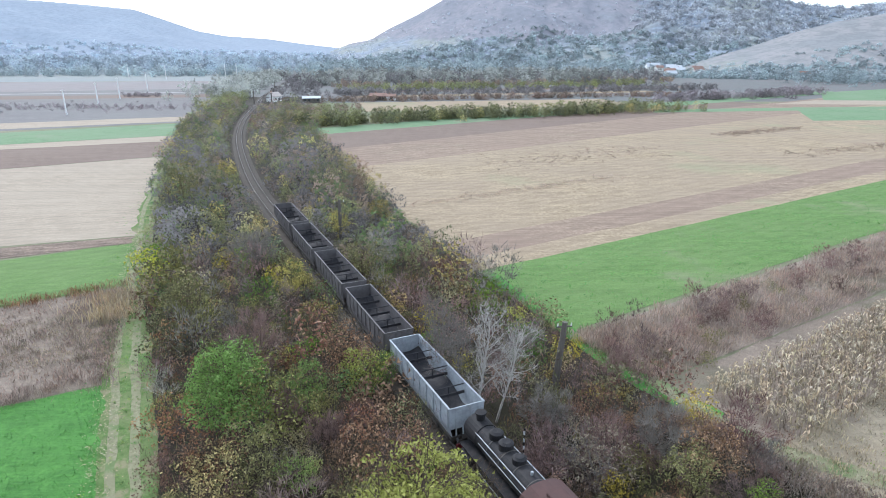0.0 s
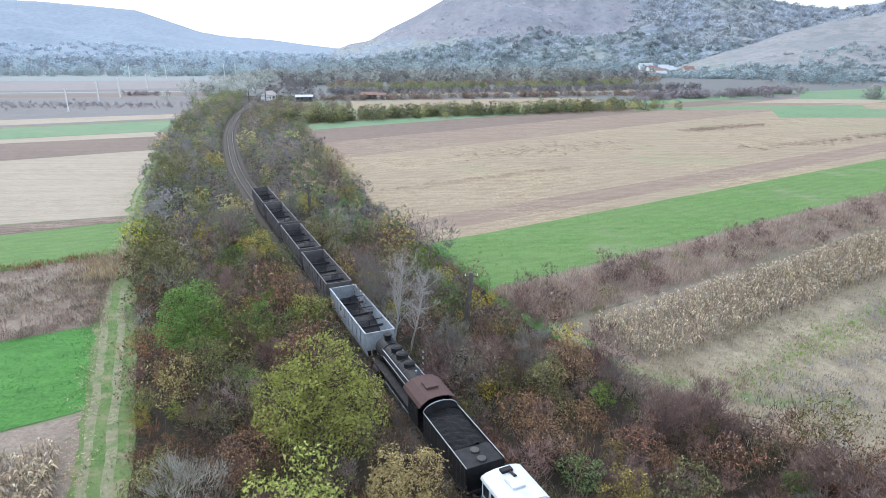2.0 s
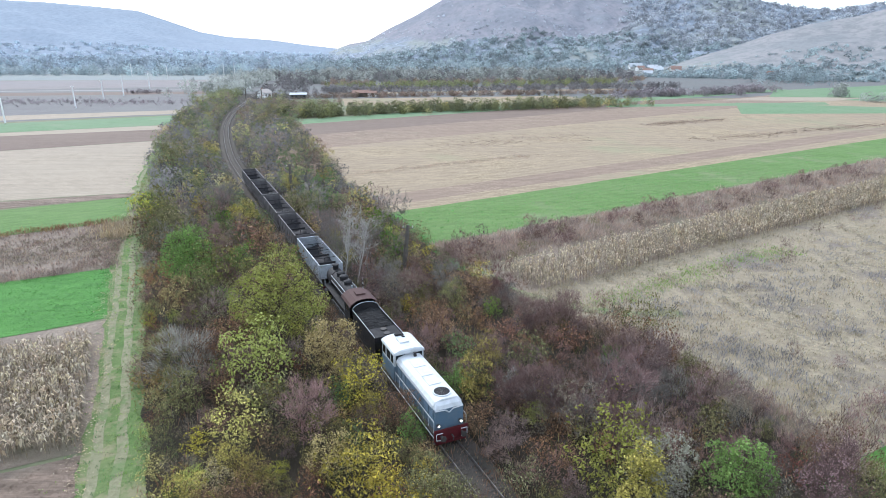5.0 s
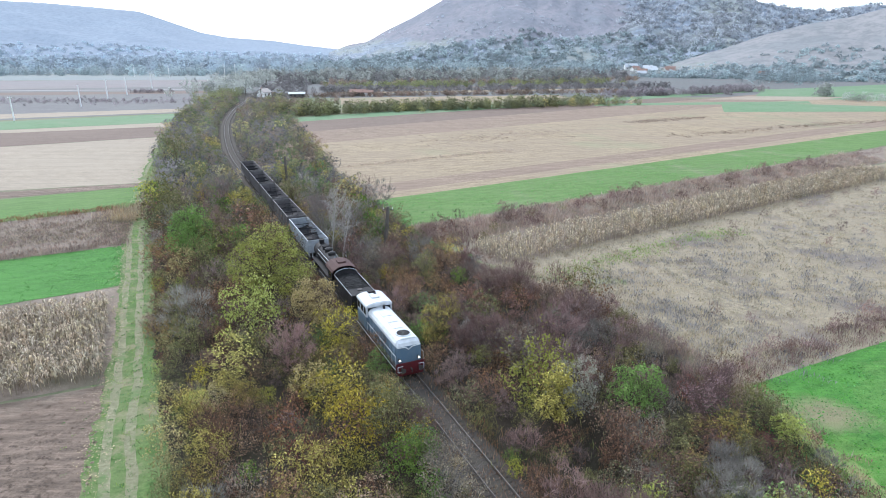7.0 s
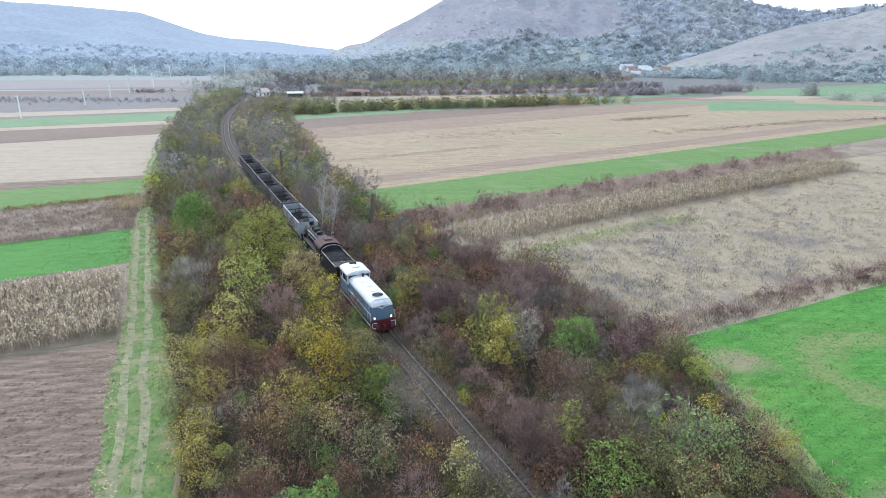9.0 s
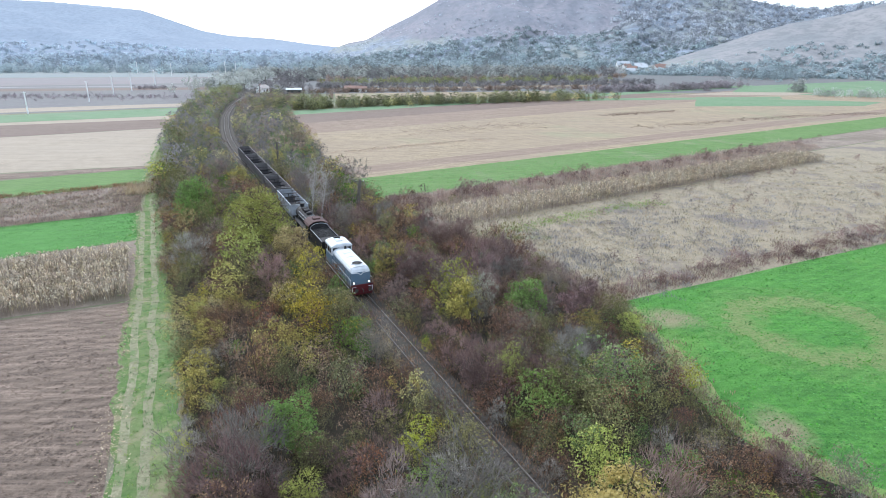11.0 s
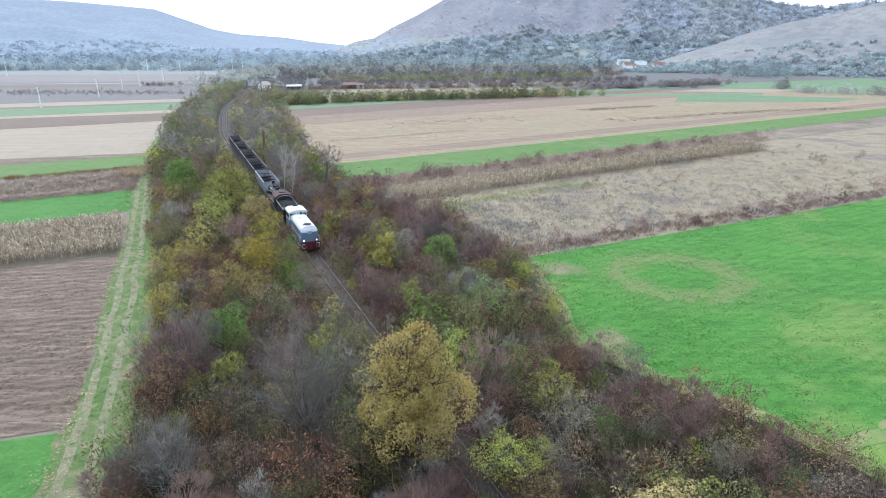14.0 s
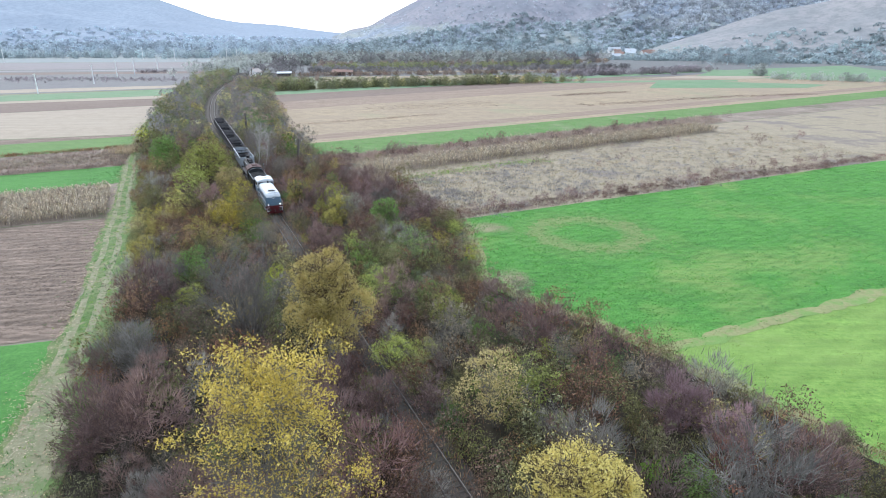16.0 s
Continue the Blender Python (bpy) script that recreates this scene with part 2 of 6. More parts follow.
BARK = {
    "brown": bark_mat("brown_bark", (0.05, 0.035, 0.026), (0.115, 0.085, 0.064)),
    "mauve": bark_mat("mauve_twigs", (0.092, 0.06, 0.053), (0.185, 0.122, 0.11)),
    "grey": bark_mat("grey_twigs", (0.125, 0.11, 0.099), (0.235, 0.21, 0.19)),
    "dun": bark_mat("dun_twigs", (0.11, 0.097, 0.086), (0.215, 0.192, 0.17)),
    "white": bark_mat("pale_bark", (0.34, 0.31, 0.28), (0.50, 0.47, 0.43)),
}
LEAF = {
    # russet's palest tone is painted bright, for leaves that catch the light
    "russet": leaf_mat("russet_leaves", (0.0935, 0.0498, 0.028), (0.235, 0.125, 0.066), (0.51, 0.323, 0.175), 0.2, 0.9, 0.75),
    "olive": leaf_mat("olive_leaves", (0.08, 0.08, 0.026), (0.17, 0.162, 0.058), (0.42, 0.38, 0.15), 0.2, 0.9, 0.75),
    "green": leaf_mat("green_leaves", (0.07, 0.13, 0.022), (0.15, 0.25, 0.045), (0.28, 0.40, 0.10)),
    "lime": leaf_mat("lime_leaves", (0.20, 0.23, 0.03), (0.35, 0.38, 0.065), (0.58, 0.56, 0.14)),
    "yellow": leaf_mat("yellow_leaves", (0.16, 0.13, 0.026), (0.32, 0.262, 0.05), (0.68, 0.55, 0.11), 0.22, 1.0, 0.95),
    "poplar": leaf_mat("bright_poplar_leaves", (0.30, 0.21, 0.02), (0.56, 0.41, 0.05), (0.74, 0.58, 0.14), 0.4, 0.8, 0.9),
    "golden": leaf_mat("golden_leaves", (0.34, 0.265, 0.06), (0.60, 0.485, 0.13), (0.78, 0.67, 0.26), 0.4, 0.6),
    "gold": leaf_mat("tan_and_gold_leaves", (0.22, 0.16, 0.05), (0.38, 0.29, 0.11), (0.56, 0.45, 0.2), 0.2, 0.9, 0.8),
    "mauve": leaf_mat("withered_mauve_leaves", (0.115, 0.07, 0.06), (0.215, 0.137, 0.12), (0.40, 0.28, 0.235)),
    "grey": leaf_mat("withered_grey_leaves", (0.12, 0.105, 0.09), (0.23, 0.21, 0.18), (0.42, 0.39, 0.33)),
    "rust": leaf_mat("rust_red_leaves", (0.13, 0.05, 0.035), (0.2, 0.08, 0.05), (0.26, 0.14, 0.08)),
    "pink": leaf_mat("dusty_pink_twigs_and_leaves", (0.21, 0.125, 0.13), (0.33, 0.205, 0.215), (0.47, 0.32, 0.31)),
    "silver": leaf_mat("silver_seed_heads", (0.208, 0.208, 0.136), (0.336, 0.323, 0.238), (0.44, 0.416, 0.32)),
    "straw": leaf_mat("straw", (0.33, 0.25, 0.15), (0.45, 0.35, 0.22), (0.56, 0.46, 0.31)),
    "withered": leaf_mat("withered_leaves_and_twigs", (0.16, 0.125, 0.08), (0.26, 0.215, 0.145), (0.42, 0.36, 0.25), 0.2, 0.9, 0.8),
    "reed": leaf_mat("dry_reddish_reeds", (0.22, 0.155, 0.12), (0.33, 0.245, 0.195), (0.46, 0.36, 0.29)),
    "hay": leaf_mat("bleached_meadow_grass", (0.25, 0.205, 0.135), (0.36, 0.30, 0.205), (0.46, 0.40, 0.285)),
    "weed": leaf_mat("blue_grey_weeds", (0.15, 0.145, 0.15), (0.225, 0.215, 0.22), (0.31, 0.295, 0.29)),
    "maize": leaf_mat("dry_maize", (0.15, 0.11, 0.07), (0.335, 0.265, 0.175), (0.58, 0.49, 0.35), 0.3, 0.9, 0.9),
    "crop": leaf_mat("winter_crop_blades", (0.06, 0.20, 0.035), (0.11, 0.30, 0.055), (0.18, 0.41, 0.09)),
    "blade": leaf_mat("crop_blades", (0.045, 0.15, 0.03), (0.08, 0.23, 0.045), (0.13, 0.29, 0.07)),
    "meadow": leaf_mat("meadow_blades", (0.12, 0.22, 0.04), (0.2, 0.3, 0.06), (0.3, 0.36, 0.11)),
    # distant woods: bluish haze is painted into these four leaf colours
    "farwood": leaf_mat("hazed_autumn_wood", (0.33, 0.345, 0.315), (0.39, 0.405, 0.37), (0.48, 0.475, 0.40), 0.4, 0.4, 0.6),
    "fargreen": leaf_mat("hazed_green_wood", (0.33, 0.395, 0.41), (0.375, 0.44, 0.455), (0.43, 0.48, 0.475), 0.5, 0.4, 0.6),
    "hillwood": leaf_mat("hazed_tree_belt", (0.345, 0.405, 0.455), (0.38, 0.445, 0.50), (0.43, 0.49, 0.53), 0.5, 0.3, 0.6),
    "hillscrub": leaf_mat("hazed_hillside_scrub", (0.41, 0.44, 0.485), (0.45, 0.475, 0.515), (0.49, 0.51, 0.53), 0.55, 0.3, 0.6),
    # far_ copies of leaf colours: greyer, mostly paler, with haze mixed in
    "far_mauve": leaf_mat("hazed_mauve_bushes", (0.24, 0.205, 0.215), (0.30, 0.26, 0.27), (0.38, 0.335, 0.33), 0.42, 0.5, 0.5),
    "far_olive": leaf_mat("hazed_olive_trees", (0.149, 0.161, 0.0747), (0.241, 0.253, 0.121), (0.38, 0.391, 0.207), 0.42, 0.7, 0.4),
    "far_green": leaf_mat("hazed_green_trees", (0.127, 0.178, 0.0747), (0.196, 0.27, 0.115), (0.299, 0.38, 0.184), 0.42, 0.7, 0.4),
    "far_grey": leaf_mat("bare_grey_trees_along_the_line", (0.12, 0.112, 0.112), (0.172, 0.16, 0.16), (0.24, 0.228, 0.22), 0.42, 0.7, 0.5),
    "far_russet": leaf_mat("hazed_russet_trees", (0.161, 0.115, 0.0862), (0.27, 0.201, 0.155), (0.414, 0.322, 0.241), 0.42, 0.7, 0.4),
    "far_yellow": leaf_mat("hazed_yellow_trees", (0.253, 0.207, 0.0747), (0.391, 0.328, 0.127), (0.552, 0.471, 0.218), 0.42, 0.7, 0.4),
}

# ---- mesh helpers ----


def part(name, bm, material, parent=None, label=""):
    """Links a bmesh as one mesh object, under a thing or a part."""
    me = bpy.data.meshes.new(name)
    bm.to_mesh(me)
    bm.free()
    me.materials.append(material)
    ob = new(name, me)
    ob.parent = parent
    return tagged(ob, label)


def raw_mesh(name, verts, faces, material):
    """One mesh from arrays: n x 3 places, and one or more arrays of corners (three or four a face)."""
    verts = np.asarray(verts, np.float32)
    groups = [np.asarray(f, np.int32) for f in (faces if isinstance(faces, tuple) else (faces,))]
    corners = np.concatenate([g.ravel() for g in groups])
    sizes = np.concatenate([np.full(len(g), g.shape[1], np.int32) for g in groups])
    me = bpy.data.meshes.new(name)
    me.vertices.add(len(verts))
    me.vertices.foreach_set("co", verts.ravel())
    me.loops.add(len(corners))
    me.loops.foreach_set("vertex_index", corners)
    me.polygons.add(len(sizes))
    me.polygons.foreach_set("loop_start", np.concatenate([[0], np.cumsum(sizes)[:-1]]).astype(np.int32))
    me.update(calc_edges=True)
    me.materials.append(material)
    return me


def box(bm, x0, x1, y0, y1, z0, z1, bevel=0.0):
    r = bmesh.ops.create_cube(bm, size=1.0, matrix=Matrix.LocRotScale(((x0 + x1) / 2, (y0 + y1) / 2, (z0 + z1) / 2), None, (abs(x1 - x0), abs(y1 - y0), abs(z1 - z0))))
    if bevel:
        edges = list({e for v in r["verts"] for e in v.link_edges})
        bmesh.ops.bevel(bm, geom=edges, offset=bevel, segments=2, affect="EDGES", clamp_overlap=True)
    return bm


def rod(bm, a, b, r0, r1=None, n=10):
    a, b = Vector(a), Vector(b)
    d = b - a
    m = Matrix.Translation((a + b) / 2) @ d.to_track_quat("Z", "Y").to_matrix().to_4x4()
    bmesh.ops.create_cone(bm, cap_ends=True, segments=n, radius1=r0, radius2=r0 if r1 is None else r1, depth=d.length, matrix=m)
    return bm


def prism(bm, outline, x0, x1):
    """An outline in y, z pushed along x."""
    front = [bm.verts.new((x0, y, z)) for y, z in outline]
    back = [bm.verts.new((x1, y, z)) for y, z in outline]
    n = len(outline)
    bm.faces.new(front)
    bm.faces.new(back[::-1])
    for i in range(n):
        bm.faces.new((front[i], back[i], back[(i + 1) % n], front[(i + 1) % n]))
    bmesh.ops.recalc_face_normals(bm, faces=bm.faces)
    return bm


B = bmesh.new

# ---- plan: lines of the valley ----
RAIL_START = Vector((9.5, 24.4))
RAIL_DIR = Vector((-0.42, 0.9075)).normalized()
RAIL_TOP = 0.45


def spline(points, step):
    """Even points along a smooth curve through the given ones."""
    p = [np.array(q, float) for q in points]
    p = [2 * p[0] - p[1]] + p + [2 * p[-1] - p[-2]]
    fine = []
    for i in range(1, len(p) - 2):
        for t in np.linspace(0, 1, 60, endpoint=False):
            a, b, c, d = p[i - 1:i + 3]
            fine.append(0.5 * (2 * b + (c - a) * t + (2 * a - 5 * b + 4 * c - d) * t * t + (3 * b - a - 3 * c + d) * t ** 3))
    fine = np.array(fine + [p[-2]])
    dist = np.concatenate([[0], np.cumsum(np.linalg.norm(np.diff(fine, axis=0), axis=1))])
    s = np.arange(0, dist[-1], step)
    return np.stack([np.interp(s, dist, fine[:, 0]), np.interp(s, dist, fine[:, 1])], 1)


def along(s):
    return tuple(RAIL_START + RAIL_DIR * s)


RAILWAY = [along(-170), along(-100), along(-40), along(20), along(75), (-43.2, 140), (-63.5, 196), (-76.0, 238), (-86.2, 280), (-95.5, 329), (-107.5, 388), (-129, 531), (-150, 700)]
EDGE_R = [(122, -140), (104, -103), (90, -75), (79, -55), (71, -44), (66, -36), (57, -27), (50.5, -19), (49, -10), (47.5, 6), (42.7, 18), (36, 28), (27, 37), (21, 46), (17, 51), (13, 61), (5, 81), (-7.7, 112), (-33, 187), (-46, 228), (-58, 270), (-72, 330), (-85, 390)]
EDGE_L = [(52, -130), (36, -95), (25, -70), (18.2, -53), (9.8, -30), (2.6, -11), (-8.3, 11), (-13, 21), (-26, 50), (-30.5, 59), (-39.5, 78), (-63, 138), (-84, 192), (-108, 270), (-118, 330), (-128, 390)]
CART_TRACK = [(44, -128), (29.5, -92), (21.5, -72), (13.8, -50), (7.6, -33), (1.2, -17.6), (-2.2, -9), (-7.3, 2.3), (-11, 11), (-20.3, 31.5), (-28.3, 49), (-33, 59), (-45.2, 90), (-58.3, 122), (-79, 184), (-98, 240)]

rail_line = spline(RAILWAY, 0.6)
edge_r, edge_l = spline(EDGE_R, 1.0), spline(EDGE_L, 1.0)


def x_of(line, y):
    order = np.argsort(line[:, 1])
    return np.interp(y, line[order, 1], line[order, 0])


# ---- ground ----


def flat(name, rows, material, z, label, category, jitter=0.35):
    """A sheet of land between rows of points (each row the same length), with its rim a little uneven."""
    rows = np.array(rows, float)
    n, m = rows.shape[:2]
    verts = np.zeros((n * m, 3))
    for i in range(n):
        for j in range(m):
            x, y = rows[i, j]
            k = noise.noise_vector((x * 0.25, y * 0.25, 3.7)) * jitter + noise.noise_vector((x * 1.1, y * 1.1, 9.1)) * jitter * 0.5
            verts[i * m + j] = (x + k[0], y + k[1], z)
    q = [(i * m + j, i * m + j + 1, (i + 1) * m + j + 1, (i + 1) * m + j) for i in range(n - 1) for j in range(m - 1)]
    ob = new(name, raw_mesh(name, verts, q, material))
    return tagged(ob, label, category, kind="structure")


def strip_field(name, near, far, slope_near, slope_far, length, material, z, label, side=1, cells=(26, 10)):
    """A field between two lines that leave the wood's edge at near and far and run off to one side."""
    n, m = cells
    out = []
    for i in range(n + 1):
        f = (i / n) ** 1.6 * length * side
        a = np.array((near[0] + f, near[1] + f * slope_near))
        b = np.array((far[0] + f, far[1] + f * slope_far))
        out.append([a + (b - a) * j / m for j in range(m + 1)])
    return flat(name, out, material, z, label, "field")


rings = [0, 8, 20, 40, 70, 110, 170, 260, 400, 600, 900, 1400, 2200, 3200, 4600]
ground_v, ground_q = [], []
seg = 48
for r in rings[1:]:
    for k in range(seg):
        a = 2 * math.pi * k / seg
        ground_v.append((r * math.sin(a), -20 + r * math.cos(a), 0))
ground_v.append((0, -20, 0))
for i in range(len(rings) - 2):
    for k in range(seg):
        ground_q.append((i * seg + k, (i + 1) * seg + k, (i + 1) * seg + (k + 1) % seg, i * seg + (k + 1) % seg))
for k in range(0, seg, 2):
    ground_q.append((len(ground_v) - 1, k, k + 1, (k + 2) % seg))
tagged(new("ground", raw_mesh("ground", ground_v, ground_q, M_GROUND)), "flat valley floor of faded grass and fallow land", "ground", kind="structure")

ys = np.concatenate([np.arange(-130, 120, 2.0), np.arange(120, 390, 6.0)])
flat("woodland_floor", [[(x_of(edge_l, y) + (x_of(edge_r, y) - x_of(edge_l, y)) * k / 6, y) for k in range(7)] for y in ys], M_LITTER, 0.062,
     "leaf litter under the scrub beside the railway, darkened for shade", "ground", 0.6)

# fields to the right of the railway, from near to far
strip_field("meadow_field", (110, -144.6), (58, -40.6), 0.58, 0.47, 330, M_GREEN2, 0.030, "yellowish green meadow beside the scrub belt")
strip_field("winter_crop_field", (52, -45.0), (38, 3.5), 0.49, 0.50, 330, M_CROP, 0.038, "bright green young winter crop with bare patches")
strip_field("dry_meadow", (36, 2.5), (16, 36), 0.50, 0.63, 330, M_DRY, 0.026, "straw-coloured dry meadow with grey weedy patches")
strip_field("maize_ground", (26, 41.5), (20.5, 51.5), 0.63, 0.62, 84, M_DEAD, 0.034, "earth strewn with dry maize leaves")
strip_field("dry_meadow", (109, 94), (104, 103), 0.62, 0.62, 250, M_DRY, 0.034, "straw-coloured dry meadow with grey weedy patches")
strip_field("reed_strip", (20, 51.5), (13.5, 61), 0.62, 0.64, 330, M_DEAD, 0.030, "strip of dead reddish grass beside the green crop")
strip_field("winter_crop_field", (12.5, 61.5), (4.5, 81), 0.64, 0.62, 330, M_GREENMID, 0.042, "long strip of bright green young crop")
strip_field("stubble_field", (4.8, 81), (-8.5, 114), 0.62, 0.64, 330, M_STUB, 0.030, "harvested maize field with pale straw rows")
strip_field("stubble_field", (-8.5, 114), (-33, 187), 0.64, 0.72, 330, M_STUB, 0.034, "wide tan stubble field with faint green streaks")
strip_field("stubble_field", (-23.5, 158), (-33, 187), 0.69, 0.72, 330, M_STUBPINK, 0.040, "browner strip of stubble before the harrowed land")
strip_field("stubble_field", (2.6, 86), (-0.6, 94), 0.625, 0.63, 330, M_STUBPINK, 0.038, "browner strip of stubble beside the crop")
strip_field("harrowed_field", (-33, 187), (-44.5, 219), 0.72, 0.63, 200, M_BROWN, 0.038, "reddish brown harrowed strip")
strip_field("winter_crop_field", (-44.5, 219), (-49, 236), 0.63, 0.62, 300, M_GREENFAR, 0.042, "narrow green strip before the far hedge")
# toned close to the trees on it, to imitate haze's low contrast
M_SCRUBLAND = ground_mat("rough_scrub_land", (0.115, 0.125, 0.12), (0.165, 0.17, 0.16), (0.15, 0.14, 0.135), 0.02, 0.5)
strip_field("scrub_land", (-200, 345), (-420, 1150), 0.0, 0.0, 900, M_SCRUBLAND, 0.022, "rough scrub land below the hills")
strip_field("fallow_field", (-36, 297), (-45, 346), 0.22, 0.14, 135, M_STUB, 0.03, "far tan field beyond the hedge")
strip_field("fallow_field", (-50, 378), (-54, 392), 0.2, 0.2, 190, M_STUB, 0.034, "narrow far tan field")
strip_field("harrowed_field", (-50, 415), (-54, 434), 0.2, 0.2, 230, M_BROWN, 0.034, "far brown garden strip")
strip_field("winter_crop_field", (96, 290), (102, 304), 0.1, 0.1, 120, M_GREENFAR, 0.046, "far green strip, made faint for haze")
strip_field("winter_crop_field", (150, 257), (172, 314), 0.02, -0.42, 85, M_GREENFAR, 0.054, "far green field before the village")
strip_field("winter_crop_field", (206, 346), (240, 408), -0.5, 0.48, 140, M_GREENFAR, 0.062, "far green field below the hills, paled for haze")
strip_field("fallow_field", (170, 330), (205, 352), -0.1, -0.1, 60, M_STUBL, 0.07, "pale far fallow beside the green field")

# fields to the left
track_x = spline(CART_TRACK, 1.0)


def left(y):
    return (x_of(track_x, y) - 1.9, y)


strip_field("winter_crop_field", left(-128), left(-35.5), 0.28, 0.28, 330, M_GREEN, 0.030, "bright green young crop beside the cart track", -1)
strip_field("ploughed_field", left(-35), left(8.6), 0.28, 0.44, 330, M_PLOUGH, 0.034, "grey-brown ploughed field with shallow furrows", -1)
strip_field("maize_ground", left(9), left(33.5), 0.44, 0.55, 330, M_DEAD, 0.030, "earth strewn with dry maize leaves", -1)
strip_field("winter_crop_field", left(34), left(51.3), 0.6, 0.5, 330, M_GREEN, 0.038, "bright green strip of young crop", -1)
strip_field("dead_grass_field", left(51.5), left(76), 0.5, 0.6, 330, M_DEAD, 0.030, "fallow strip of brown dead grass", -1)
strip_field("winter_crop_field", left(76.5), left(95), 0.6, 0.55, 330, M_GREENMID, 0.038, "green strip of young crop", -1)
strip_field("ploughed_field", left(95.2), left(98.6), 0.5, 0.35, 330, M_PLOUGH, 0.042, "narrow dark ploughed strip", -1)
strip_field("stubble_field", left(99), left(176), 0.3, 0.55, 400, M_STUBL, 0.030, "pale flat stubble field", -1)
strip_field("harrowed_field", left(176.5), left(206), 0.55, 0.38, 400, M_BROWN, 0.034, "reddish brown harrowed strip", -1)
strip_field("fallow_field", left(206), left(219), 0.38, 0.45, 400, M_STUBL, 0.038, "narrow pale strip of fallow", -1)
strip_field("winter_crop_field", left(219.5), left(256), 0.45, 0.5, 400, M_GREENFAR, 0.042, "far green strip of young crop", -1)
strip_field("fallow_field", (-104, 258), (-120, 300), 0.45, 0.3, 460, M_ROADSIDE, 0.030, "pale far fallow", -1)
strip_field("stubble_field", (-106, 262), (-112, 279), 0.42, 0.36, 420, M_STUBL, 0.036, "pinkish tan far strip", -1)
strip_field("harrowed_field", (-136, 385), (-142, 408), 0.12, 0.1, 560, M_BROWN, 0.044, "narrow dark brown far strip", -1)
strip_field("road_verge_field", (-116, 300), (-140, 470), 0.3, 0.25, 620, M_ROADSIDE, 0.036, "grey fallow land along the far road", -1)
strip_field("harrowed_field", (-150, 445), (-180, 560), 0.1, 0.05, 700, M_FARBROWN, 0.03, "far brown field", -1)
strip_field("far_meadow", (-180, 562), (-205, 680), 0.05, 0.02, 800, M_FARGREEN, 0.034, "far meadow, pale blue-green with painted haze", -1)
# floor blued like the trees above it, haze put into its colour
M_WOODFLOOR = ground_mat("hazed_belt_floor", (0.14, 0.17, 0.18), (0.175, 0.205, 0.215), (0.165, 0.185, 0.19), 0.01, 0.3)
strip_field("wood_floor", (-205, 684), (-330, 1260), 0.02, 0.0, 1000, M_WOODFLOOR, 0.038, "ground under the far tree belt, tinted for haze", -1)
strip_field("far_road", (-128, 425), (-129, 431), 0.1, 0.1, 700, paint_mat("far_asphalt", (0.30, 0.29, 0.28), (0.24, 0.23, 0.22), 0.9), 0.06, "pale far country road", -1)


def ribbon(line, offset, width, step=1):
    """Rows of a band that follows a line at a sideways offset."""
    line = line[::step]
    t = np.gradient(line, axis=0)
    t /= np.linalg.norm(t, axis=1)[:, None]
    nrm = np.stack([t[:, 1], -t[:, 0]], 1)
    return np.stack([line + nrm * (offset - width / 2), line + nrm * offset, line + nrm * (offset + width / 2)], 1)


flat("track_verge", ribbon(track_x, 0.7, 5.4), M_VERGE, 0.050, "grassy verge of the cart track", "grass", 0.9)
flat("cart_track", ribbon(track_x, -0.95, 0.75), M_TRACK, 0.058, "pale trodden wheel rut of the cart track", "track", 0.22)
flat("cart_track", ribbon(track_x, 0.75, 0.8), M_TRACK, 0.058, "pale trodden wheel rut of the cart track", "track", 0.22)
flat("track_verge", ribbon(spline([(5.5, 80), (13, 61), (18, 51), (23, 44.5)], 1.0), -0.6, 2.6), M_GREEN, 0.05, "green grass strip along the scrub belt", "grass", 0.5)
flat("cart_track", ribbon(spline([(19.5, 52), (23.5, 44), (28, 39.5), (35, 36), (44, 35)], 1.0), 0.0, 1.9), M_TRACK, 0.056, "trodden tan path round the maize corner", "track", 0.5)

M_MARGIN = ground_mat("yellowed_margin", (0.17, 0.20, 0.075), (0.29, 0.275, 0.13), (0.24, 0.24, 0.11), 0.15, 2.5, patch=(0.14, 0.25, 0.06), patch_scale=0.3, patch_at=0.47)
flat("field_margin", ribbon(spline([(52, -44.4), (65.8, -37.2), (78, -31.4), (93, -24.2), (150, 3.4), (190, 22)], 1.0), 0, 2.0), M_MARGIN, 0.056, "tan strip of worn grass between two green fields", "grass", 1.1)
flat("field_margin", ribbon(spline([(x_of(edge_r, y) + 1.2, y) for y in range(-80, 9, 8)], 1.5), 0, 2.4), M_MARGIN, 0.060, "yellowed grass margin along the scrub belt", "grass", 0.9)
flat("worn_patch", ribbon(track_x[(track_x[:, 1] < -42) & (track_x[:, 1] > -82)], 0.4, 3.4), M_TRACK, 0.054, "bare leaf-strewn ground on the cart track", "track", 0.9)

# ---- railway ----
railway = tagged(new("railway"), "single railway line with worn rails on dark ballast", "railway", kind="structure")
bed = ribbon(rail_line, 0, 1, 2)
bed_t = bed[:, 1]
side_dir = bed[:, 2] - bed[:, 0]
profile = [(-2.1, 0.06), (-1.45, 0.25), (0, 0.28), (1.45, 0.25), (2.1, 0.06)]
bv = np.array([[(*(c + s * o), z) for o, z in profile] for c, s in zip(bed_t, side_dir)]).reshape(-1, 3)
bq = [(i * 5 + j, i * 5 + j + 1, i * 5 + j + 6, i * 5 + j + 5) for i in range(len(bed_t) - 1) for j in range(4)]
ballast = new("ballast", raw_mesh("ballast", bv, bq, M_BALLAST))
ballast.parent = railway

